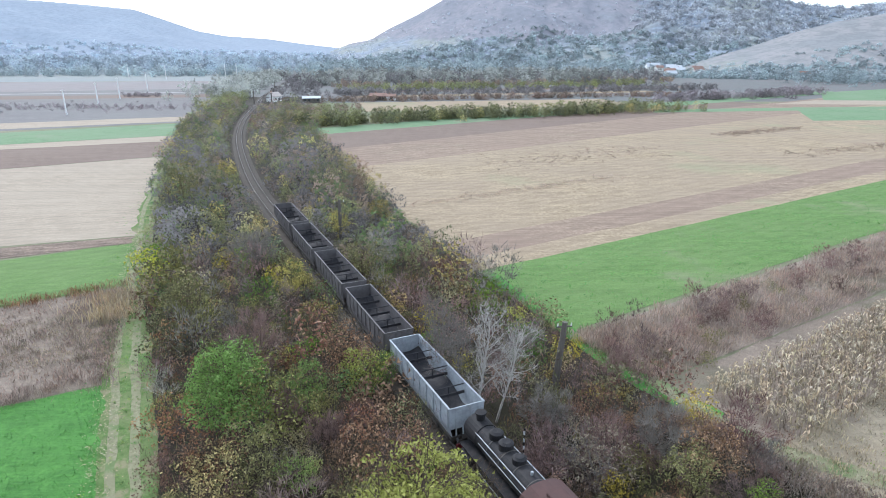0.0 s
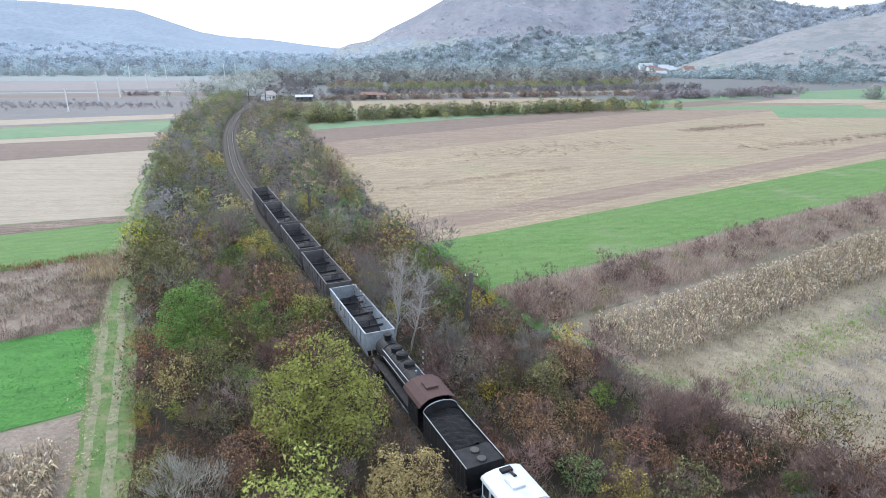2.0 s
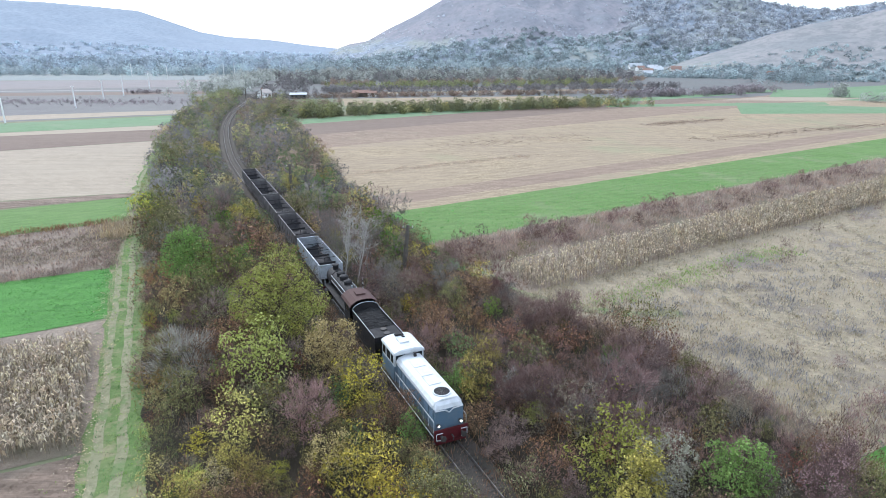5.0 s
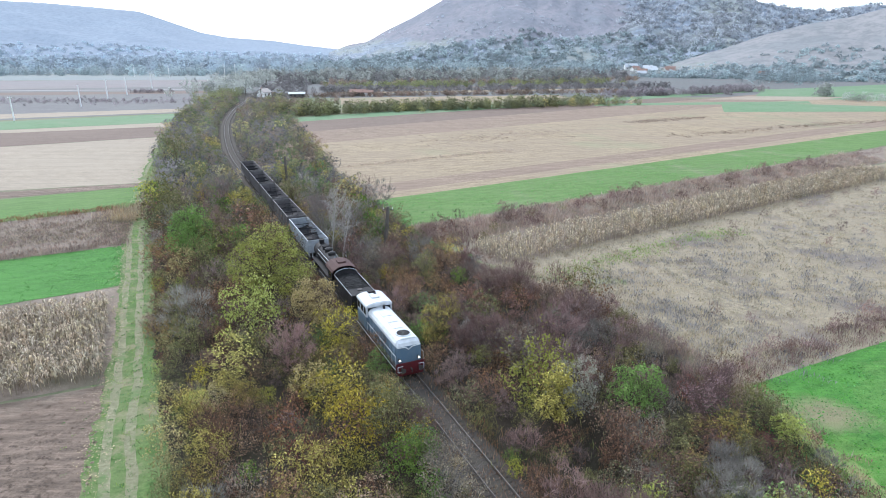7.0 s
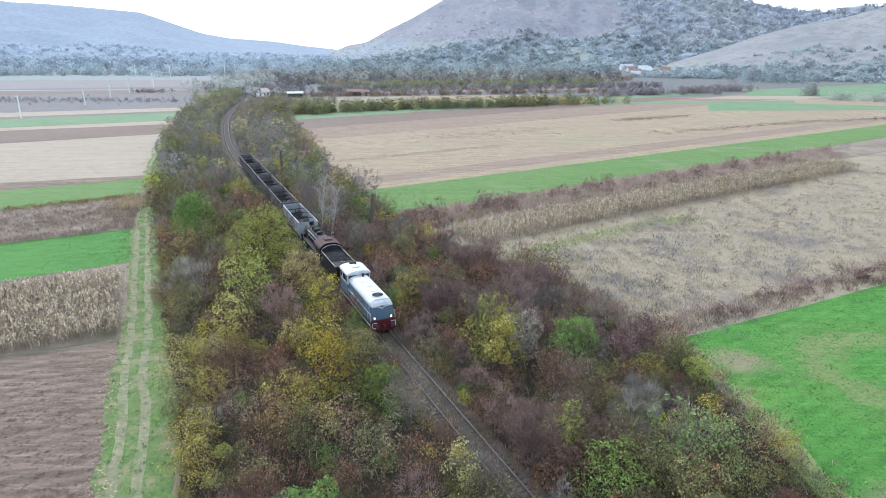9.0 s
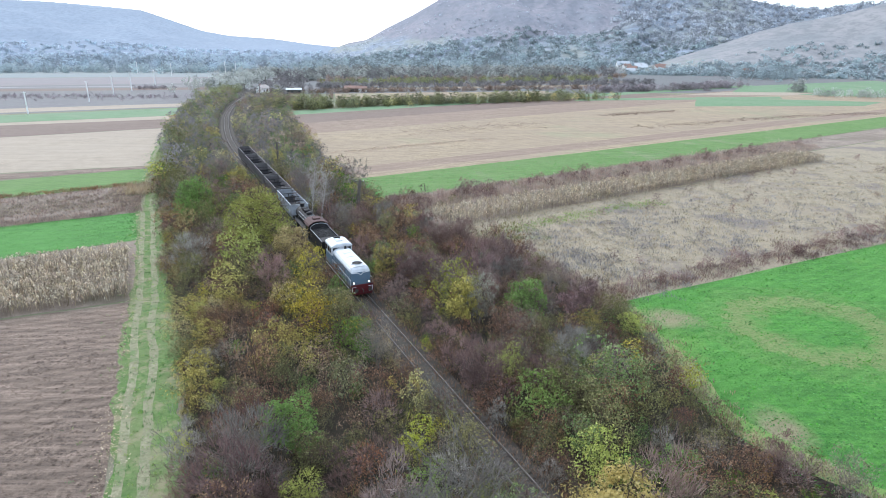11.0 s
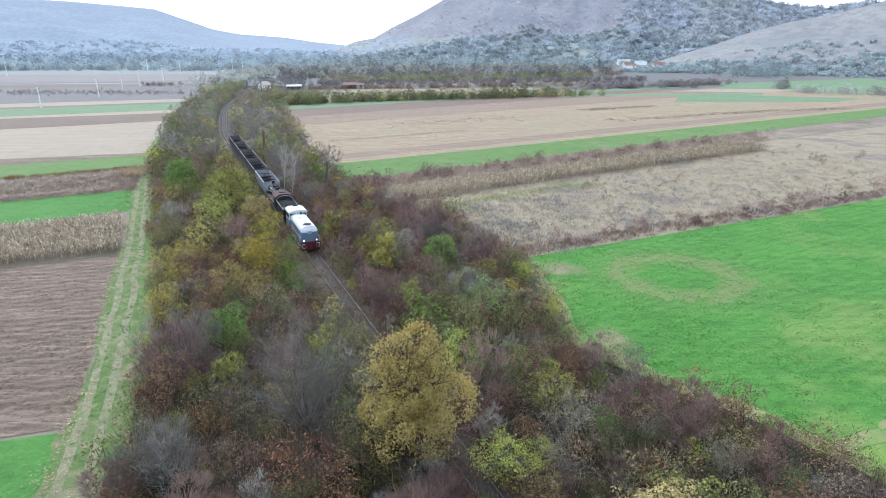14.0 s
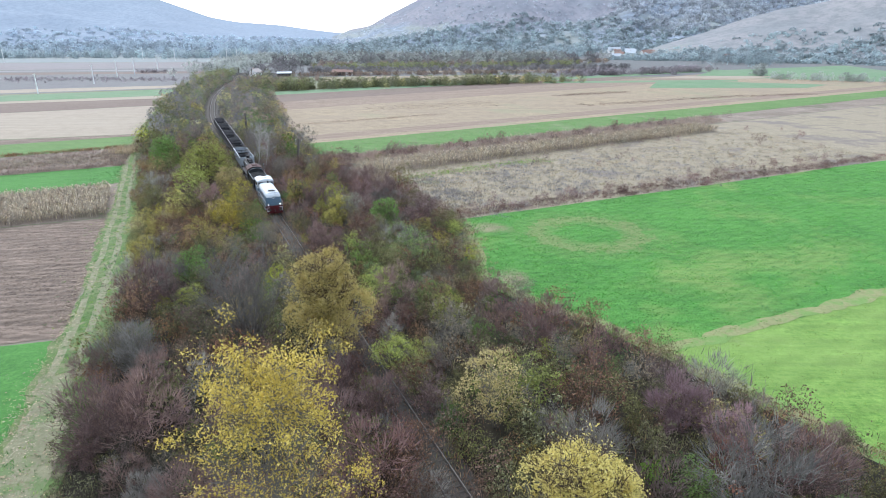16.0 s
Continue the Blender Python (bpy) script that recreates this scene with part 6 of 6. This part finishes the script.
        for a, b in (((-0.45, 0.78, 1.35), (-0.45, 1.3, 1.35)), ((-0.45, 1.3, 1.35), (-0.45, 1.3, 0.8)), ((-0.45, 1.3, 0.8), (-0.45, 0.8, 0.72))):
            rod(bm, (a[0], a[1] * side, a[2]), (b[0], b[1] * side, b[2]), 0.035, n=6)
        part("grab_rail", bm, P_WHITE, root, "white grab rail on the beam")
        bm = rod(B(), (-0.96, side * 0.95, 1.78), (-0.78, side * 0.95, 1.78), 0.16, n=14)
        lamp = part("headlamp", bm, P_GREY, root)
        part("lens", rod(B(), (-0.78, side * 0.95, 1.78), (-0.765, side * 0.95, 1.78), 0.10, n=14), P_LAMP, lamp, "lit headlamp lens")
    part("rear_hood", box(B(), -13.0, -12.45, -1.1, 1.1, 1.34, 2.5, 0.06), P_BLUE, root)
    part("sole_line", box(B(), -12.9, -0.66, -1.44, 1.44, 0.9, 0.99, 0.01), P_WHITE, root, "pale line along the sole bar")
    bogie(root, -10.4, 1.15, 0.5)
    bogie(root, -3.4, 1.15, 0.5)
    buffers(root, -0.55, 1)
    buffers(root, -13.15, -1)
    return root


def steam_engine():
    root = tagged(new("steam_locomotive"), "black steam locomotive with rust-red cab roof, towed tender first", "locomotive")
    # tender
    bm = B()
    box(bm, -8.4, -0.9, -1.45, 1.45, 1.15, 1.4, 0.04)
    part("tender_frame", bm, P_BLACK, root)
    bm = B()
    for y in (-1.45, 1.38):
        box(bm, -8.2, -1.0, y, y + 0.07, 1.4, 3.25, 0.02)
    box(bm, -1.07, -1.0, -1.4, 1.4, 1.4, 3.25, 0.02)
    box(bm, -8.2, -1.0, -1.38, 1.38, 1.4, 2.6)
    box(bm, -3.2, -1.05, -1.38, 1.38, 2.6, 3.2, 0.05)
    tender = part("tender_body", bm, P_BLACK, root)
    bm = B()
    bmesh.ops.create_grid(bm, x_segments=16, y_segments=10, size=0.5, matrix=Matrix.LocRotScale((-5.65, 0, 3.0), None, (4.9, 2.72, 1)))
    for v in bm.verts:
        v.co.z += 0.3 * max(0, 1 - (v.co.y / 1.5) ** 2) + 0.16 * noise.noise(v.co * 2.2)
    part("coal_load", bm, P_COAL, tender, "small heap of black coal")
    for x in (-1.6, -2.6):
        part("water_hatch", rod(B(), (x, 0, 3.2), (x, 0, 3.3), 0.32, n=14), P_GREY, tender)
    for k in range(12):
        for y in (-1.45, 1.45):
            part("rivet_strip", rod(B(), (-1.2 - k * 0.62, y, 1.6), (-1.2 - k * 0.62, y, 3.1), 0.025, n=6), P_GREY, tender)
    bm = B()
    for y in (-1.42, 1.42):
        rod(bm, (-8.2, y, 3.27), (-1.0, y, 3.27), 0.035, n=6)
    for k in range(10):
        a, b = math.pi * k / 10, math.pi * (k + 1) / 10
        rod(bm, (-8.25, 1.4 * math.cos(a), 3.25 + 0.7 * math.sin(a)), (-8.25, 1.4 * math.cos(b), 3.25 + 0.7 * math.sin(b)), 0.045, n=6)
    part("rim", bm, P_SILVER, tender, "pale rim and curved weather board edge")
    bm = B()
    outline = [(-1.4, 2.6), (1.4, 2.6)] + [(1.4 * math.cos(math.pi * k / 10), 3.25 + 0.68 * math.sin(math.pi * k / 10)) for k in range(11)]
    prism(bm, outline, -8.24, -8.16)
    part("weather_board", bm, P_BLACK, tender)
    # cab
    bm = B()
    for y in (-1.45, 1.39):
        box(bm, -11.3, -9.3, y, y + 0.06, 1.35, 2.4, 0.01)
        box(bm, -11.3, -10.9, y, y + 0.06, 2.4, 3.5, 0.01)
        box(bm, -9.7, -9.3, y, y + 0.06, 2.4, 3.5, 0.01)
    box(bm, -11.36, -11.3, -1.42, 1.42, 1.35, 3.6, 0.01)
    box(bm, -11.3, -8.8, -1.4, 1.4, 1.25, 1.35)
    part("cab", bm, P_BLACK, root)
    bm = B()
    ring_o = [(1.62, 3.45), (1.45, 3.72), (0.85, 4.08), (0.3, 4.17), (-0.3, 4.17), (-0.85, 4.08), (-1.45, 3.72), (-1.62, 3.45)]
    prism(bm, ring_o + [(y * 0.97, z - 0.06) for y, z in reversed(ring_o)], -12.0, -8.55)
    roof = part("cab_roof", bm, P_RUST, root, "rust-red arched cab roof")
    part("roof_hatch", box(B(), -10.8, -9.7, -0.5, 0.5, 4.14, 4.34, 0.03), P_RUST, roof)
    for side in (-1, 1):
        part("window", box(B(), -10.9, -9.7, side * 1.40, side * 1.43, 2.42, 3.3, 0.01), P_GLASS, root, "dark cab window")
    # boiler
    bm = B()
    rod(bm, (-19.0, 0, 2.85), (-11.3, 0, 2.85), 0.92, 0.96, n=24)
    boiler = part("boiler", bm, P_BLACK, root)
    bm = B()
    for x in (-12.6, -14.2, -15.8, -17.4):
        rod(bm, (x, 0, 2.85), (x + 0.08, 0, 2.85), 0.965, n=24)
    part("boiler_band", bm, P_GREY, boiler)
    bm = rod(B(), (-20.7, 0, 2.85), (-19.0, 0, 2.85), 0.98, n=24)
    smokebox = part("smokebox", bm, P_BLACK, root)
    bm = rod(B(), (-20.85, 0, 2.85), (-20.7, 0, 2.85), 0.7, 0.85, n=20)
    part("smokebox_door", bm, P_GREY, smokebox)
    part("chimney", rod(rod(B(), (-19.9, 0, 3.7), (-19.9, 0, 4.35), 0.3, 0.36, n=16), (-19.9, 0, 4.3), (-19.9, 0, 4.4), 0.42, 0.42, n=16), P_BLACK, smokebox)
    for x, r, h in ((-17.6, 0.5, 4.25), (-16.3, 0.52, 4.25), (-14.6, 0.48, 4.2)):
        bm = rod(B(), (x, 0, 3.5), (x, 0, h - 0.12), r, n=18)
        rod(bm, (x, 0, h - 0.12), (x, 0, h), r, r * 0.6, n=18)
        part("dome", bm, P_BLACK, boiler)
    bm = B()
    for side in (-1, 1):
        rod(bm, (-19.2, side * 0.8, 3.35), (-11.6, side * 0.8, 3.4), 0.04, n=6)
        rod(bm, (-18.5, side * 0.95, 2.95), (-12.0, side * 0.95, 2.95), 0.03, n=6)
    rod(bm, (-13.1, 0.0, 3.7), (-13.1, 0.0, 4.05), 0.09, n=8)
    part("boiler_pipes", bm, P_SILVER, boiler, "pale pipes along the boiler")
    bm = B()
    for side in (-1, 1):
        box(bm, -20.6, -11.3, side * 1.0 - 0.38, side * 1.0 + 0.38, 1.78, 1.84)
    box(bm, -20.9, -11.3, -0.6, 0.6, 1.0, 1.6, 0.05)
    part("running_board", bm, P_BLACK, root)
    bm = B()
    box(bm, -21.1, -20.95, -1.4, 1.4, 0.8, 1.35, 0.03)
    part("front_beam", bm, P_RED, root, "dull red buffer beam")
    for side in (-1, 1):
        part("cylinder", rod(B(), (-20.4, side * 1.1, 1.05), (-19.1, side * 1.1, 1.05), 0.4, n=16), P_BLACK, root)
        part("coupling_rod", box(B(), -18.2, -12.0, side * 0.98, side * 1.04, 0.6, 0.72, 0.02), P_SILVER, root, "bare steel coupling rod")
    for k in range(5):
        wheel_set(root, -18.2 + k * 1.55, 0.7)
    wheel_set(root, -19.9, 0.42)
    bogie(root, -2.6, 0.9)
    bogie(root, -6.8, 0.9)
    buffers(root, -0.95, 1)
    buffers(root, -21.05, -1)
    return root


def wagon(paint, label, rim):
    """An open bogie hopper with ribbed sides; its leading buffers at x = 0."""
    root = tagged(new("hopper_wagon"), label, "wagon", "open wagons of the train")
    L = 14.0
    bm = B()
    box(bm, -L + 0.5, -0.5, -0.5, 0.5, 0.85, 1.2, 0.03)
    for side in (-1, 1):
        box(bm, -L + 0.5, -0.5, side * 1.25 - 0.08, side * 1.25 + 0.08, 1.0, 1.28, 0.02)
    for k in range(9):
        x = -0.7 - k * (L - 1.4) / 8
        box(bm, x - 0.06, x + 0.06, -1.25, 1.25, 0.95, 1.2)
    part("underframe", bm, P_GREY, root)
    for side in (-1, 1):
        bm = B()
        prism(bm, [(side * 1.2, 1.28), (side * 1.27, 1.28), (side * 1.45, 2.0), (side * 1.45, 3.62), (side * 1.38, 3.62), (side * 1.38, 2.02)], -L + 0.62, -0.62)
        wall = part("side_wall", bm, paint, root)
        for k in range(10):
            x = -0.85 - k * (L - 1.7) / 9
            part("rib", box(B(), x - 0.05, x + 0.05, side * 1.44, side * 1.53, 1.95, 3.6, 0.015), paint, wall)
        part("top_rail", box(B(), -L + 0.56, -0.56, side * 1.36, side * 1.52, 3.6, 3.72, 0.02), rim, wall)
    for x, out in ((-0.62, 1), (-L + 0.62, -1)):
        bm = box(B(), x - 0.035, x + 0.035, -1.4, 1.4, 1.9, 3.62, 0.01)
        for y in (-0.9, -0.3, 0.3, 0.9):
            box(bm, x + out * 0.03 - 0.05, x + out * 0.03 + 0.05, y - 0.05, y + 0.05, 1.3, 3.6)
        end = part("end_wall", bm, paint, root)
        part("top_rail", box(B(), x - 0.07, x + 0.07, -1.5, 1.5, 3.6, 3.72, 0.02), rim, end)
        bm = B()
        for y in (0.95, 1.3):
            rod(bm, (x + out * 0.16, y, 1.2), (x + out * 0.16, y, 3.5), 0.022, n=6)
        for k in range(7):
            rod(bm, (x + out * 0.16, 0.95, 1.4 + 0.32 * k), (x + out * 0.16, 1.3, 1.4 + 0.32 * k), 0.018, n=6)
        part("ladder", bm, rim, end)
    # sloping floor in saddles
    bm = B()
    n = 24
    rows = []
    for i in range(n + 1):
        x = -0.66 - i * (L - 1.32) / n
        z = 1.75 + 0.75 * abs(math.cos(i / n * math.pi * 2)) ** 1.5
        rows.append([bm.verts.new((x, y, z - 0.35 * (abs(y) < 0.5))) for y in (-1.38, -0.45, 0.45, 1.38)])
    for i in range(n):
        for j in range(3):
            bm.faces.new((rows[i][j], rows[i][j + 1], rows[i + 1][j + 1], rows[i + 1][j]))
    bmesh.ops.recalc_face_normals(bm, faces=bm.faces)
    bmesh.ops.solidify(bm, geom=bm.faces[:], thickness=0.05)
    part("hopper_floor", bm, P_INSIDE, root, "coal-stained hopper floor")
    for f in (0.27, 0.5, 0.73):
        x = -L * f
        bm = box(B(), x - 0.06, x + 0.06, -1.38, 1.38, 2.7, 2.95, 0.02)
        rod(bm, (x, -1.36, 3.55), (x, 1.36, 3.55), 0.05, n=8)
        rod(bm, (x, 0, 2.6), (x, 0, 3.55), 0.05, n=8)
        part("cross_brace", bm, P_INSIDE, root)
    bogie(root, -2.6)
    bogie(root, -L + 2.6)
    buffers(root, -0.5, 1)
    buffers(root, -L + 0.5, -1)
    return root


TRAIN_FRONT = -17.2
diesel().matrix_basis = on_rails(TRAIN_FRONT)
steam_engine().matrix_basis = on_rails(TRAIN_FRONT + 13.5)
first = wagon(P_SILVER, "pale grey open hopper wagon, nearly empty", P_SILVER)
first.matrix_basis = on_rails(TRAIN_FRONT + 35.0)
second = wagon(P_WAGON, "dark brown open hopper wagon, coal-stained inside", P_WAGON)
second.matrix_basis = on_rails(TRAIN_FRONT + 49.2)
for k in range(3):
    copy_thing(second, on_rails(TRAIN_FRONT + 63.4 + 14.2 * k))

# ---- poles, posts and far houses ----
P_CONCRETE = paint_mat("weathered_concrete", (0.76, 0.75, 0.73), (0.6, 0.58, 0.56), 0.9)
P_WOOD = paint_mat("grey_weathered_wood", (0.13, 0.115, 0.10), (0.07, 0.06, 0.05), 0.9)
P_WALL = paint_mat("whitewashed_wall", (0.78, 0.77, 0.74), (0.6, 0.58, 0.54), 0.9, scale=0.4)
P_TILE = paint_mat("old_roof_tiles", (0.30, 0.19, 0.15), (0.20, 0.15, 0.13), 0.9, scale=0.6)
P_PALETILE = paint_mat("bleached_roof_tiles", (0.46, 0.40, 0.36), (0.34, 0.29, 0.26), 0.9, scale=0.6)
P_TIN = paint_mat("pale_sheet_roof", (0.5, 0.52, 0.54), (0.36, 0.36, 0.37), 0.6, 0.1, scale=0.4)
P_DARKGLASS = Nodes("dark_house_window").done((0.05, 0.055, 0.06), 0.15)


def utility_pole(height, material, label, arms=1):
    root = tagged(new("utility_pole"), label, "pole", "line poles")
    part("shaft", rod(B(), (0, 0, 0), (0, 0, height), 0.36, 0.24, n=8), material, root)
    for k in range(arms):
        part("crossarm", box(B(), -0.8, 0.8, -0.06, 0.06, height - 0.5 - 0.6 * k, height - 0.36 - 0.6 * k, 0.01), material, root)
    for x in (-0.7, 0.0, 0.7):
        part("insulator", rod(B(), (x, 0, height - 0.36), (x, 0, height - 0.1), 0.06, 0.04, n=6), P_CONCRETE, root)
    return root


pole = utility_pole(11.0, P_CONCRETE, "pale concrete power line pole beside the far road")
pole.matrix_basis = pose(-170, 288, 0)
for x, y, h in ((-184, 342, 1), (-187, 372, 1.1), (-200, 437, 1), (-164, 226, 0.9), (-303, 626, 1.1), (-252, 591, 1.1), (-214, 640, 1.1), (-206, 650, 1.1), (-400, 540, 1.2)):
    copy_thing(pole, pose(x, y, 0, rz=x)).scale = (1, 1, h)
wooden = utility_pole(6.5, P_WOOD, "dark wooden telegraph pole in the scrub")
wooden.matrix_basis = pose(10.2, 50.6, 0, 0, 6, 20)
for x, y in ((-16.5, 97), (-88, 330), (-100, 340), (-112, 430)):
    copy_thing(wooden, pose(x, y, 0, rz=25))


def marker_post():
    root = tagged(new("marker_post"), "black and white banded lineside marker post", "post")
    part("shaft", rod(B(), (0, 0, 0), (0, 0, 3.4), 0.06, n=10), P_BLACK, root)
    for k in range(4):
        part("band", rod(B(), (0, 0, 1.0 + 0.62 * k), (0, 0, 1.32 + 0.62 * k), 0.068, n=10), P_WHITE, root, "white band")
    return root


marker_post().matrix_basis = pose(5.9, 39.2, 0)


def house(name, length, width, eaves, ridge, wall_paint, roof_paint, label, windows=3):
    root = tagged(new(name), label, "house")
    bm = box(B(), -length / 2, length / 2, -width / 2, width / 2, 0, eaves)
    wall = part("wall", bm, wall_paint, root)
    o = 0.45
    bm = B()
    prism(bm, [(-width / 2 - o, eaves - 0.15), (-width / 2 - o, eaves), (0, ridge), (width / 2 + o, eaves), (width / 2 + o, eaves - 0.15), (0, ridge - 0.2)], -length / 2 - o, length / 2 + o)
    roof = part("roof", bm, roof_paint, root)
    part("chimney", box(B(), -length * 0.2, -length * 0.2 + 0.6, 0.4, 1.0, eaves, ridge + 0.7), P_TILE, roof)
    bm = B()
    for x in (-length / 2 + 0.02, length / 2 - 0.02):
        v = [bm.verts.new((x, y, z)) for y, z in ((-width / 2, eaves), (width / 2, eaves), (0, ridge - 0.2))]
        bm.faces.new(v)
    part("gable", bm, wall_paint, wall)
    for k in range(windows):
        x = -length / 2 + (k + 0.5) * length / windows
        part("window", box(B(), x - 0.5, x + 0.5, -width / 2 - 0.04, -width / 2 + 0.02, 1.0, 2.3), P_DARKGLASS, wall)
    part("door", box(B(), length * 0.04, length * 0.04 + 0.95, -width / 2 - 0.05, -width / 2 + 0.02, 0.05, 2.1), P_WOOD, wall)
    return root


house("crossing_house", 7.5, 5.0, 3.0, 5.2, P_WALL, P_PALETILE, "small whitewashed house by the far bend of the line", 2).matrix_basis = pose(-92.5, 352, 0, rz=70)
house("shed", 9, 4.5, 2.6, 3.6, P_WOOD, P_TIN, "long dark shed with a pale sheet roof", 4).matrix_basis = pose(-70.5, 345, 0, rz=8)
house("shed", 9, 5, 2.4, 4.0, P_WOOD, P_TILE, "low farm shed with an old tiled roof", 3).matrix_basis = pose(-36, 361, 0, rz=-6)
house("shed", 5, 4, 2.4, 3.6, P_WALL, P_TILE, "small pale farm outbuilding", 1).matrix_basis = pose(-29, 359, 0, rz=12)
VILLAGE = [(255, 790, 16, 1), (272, 775, 11, 1), (248, 745, 10, 0), (262, 730, 12, 1), (231, 660, 10, 0), (252, 690, 10, 1), (268, 684, 13, 0), (282, 720, 11, 0), (215, 610, 9, 1),
           (320, 575, 11, 0), (330, 568, 10, 1), (342, 572, 9, 0), (352, 560, 10, 0), (140, 640, 12, 0), (133, 652, 8, 1), (92, 692, 11, 0), (84, 700, 8, 1), (-113, 1040, 16, 1), (170, 690, 9, 0), (300, 690, 10, 1)]
for x, y, size, tin in VILLAGE:
    house("village_house", size, size * 0.62, 3.2, 3.2 + size * 0.28, P_WALL, P_TIN if tin else P_TILE,
          "pale village house with a light sheet roof" if tin else "whitewashed village house with a tiled roof").matrix_basis = pose(x, y, 0, rz=(x * 7) % 70 - 35)

# ---- sleepers, last ----
sleeper_mesh = raw_mesh("sleeper", [(x, y, z) for z in (0.0, 0.12) for x, y in ((-0.12, -1.25), (0.12, -1.25), (0.12, 1.25), (-0.12, 1.25))],
                        [(3, 2, 1, 0), (4, 5, 6, 7), (0, 1, 5, 4), (1, 2, 6, 5), (2, 3, 7, 6), (3, 0, 4, 7)], M_SLEEPER)
count, far_v, far_q = 0, [], []
base_v = np.array([v.co[:] for v in sleeper_mesh.vertices])
base_q = np.array([(3, 2, 1, 0), (4, 5, 6, 7), (0, 1, 5, 4), (1, 2, 6, 5), (2, 3, 7, 6), (3, 0, 4, 7)])
for i in range(1, len(rail_line) - 1):
    (x, y), d = rail_line[i], rail_line[i + 1] - rail_line[i - 1]
    a = math.atan2(d[1], d[0])
    if -55 < y < 70 and count < 300:
        o = new("sleeper", sleeper_mesh)
        o.parent = railway
        o.matrix_basis = Matrix.Translation((x, y, 0.155)) @ Matrix.Rotation(a, 4, "Z")
        count += 1
    elif y < 420:
        c, s = math.cos(a), math.sin(a)
        far_q.append(base_q + 8 * len(far_v))
        far_v.append(np.stack([base_v[:, 0] * c - base_v[:, 1] * s + x, base_v[:, 0] * s + base_v[:, 1] * c + y, base_v[:, 2] + 0.155], 1))
far_sleepers = new("sleepers_beyond", raw_mesh("sleepers_beyond", np.concatenate(far_v), np.concatenate(far_q), M_SLEEPER))
far_sleepers.parent = railway
tagged(far_sleepers, kind="stuff")
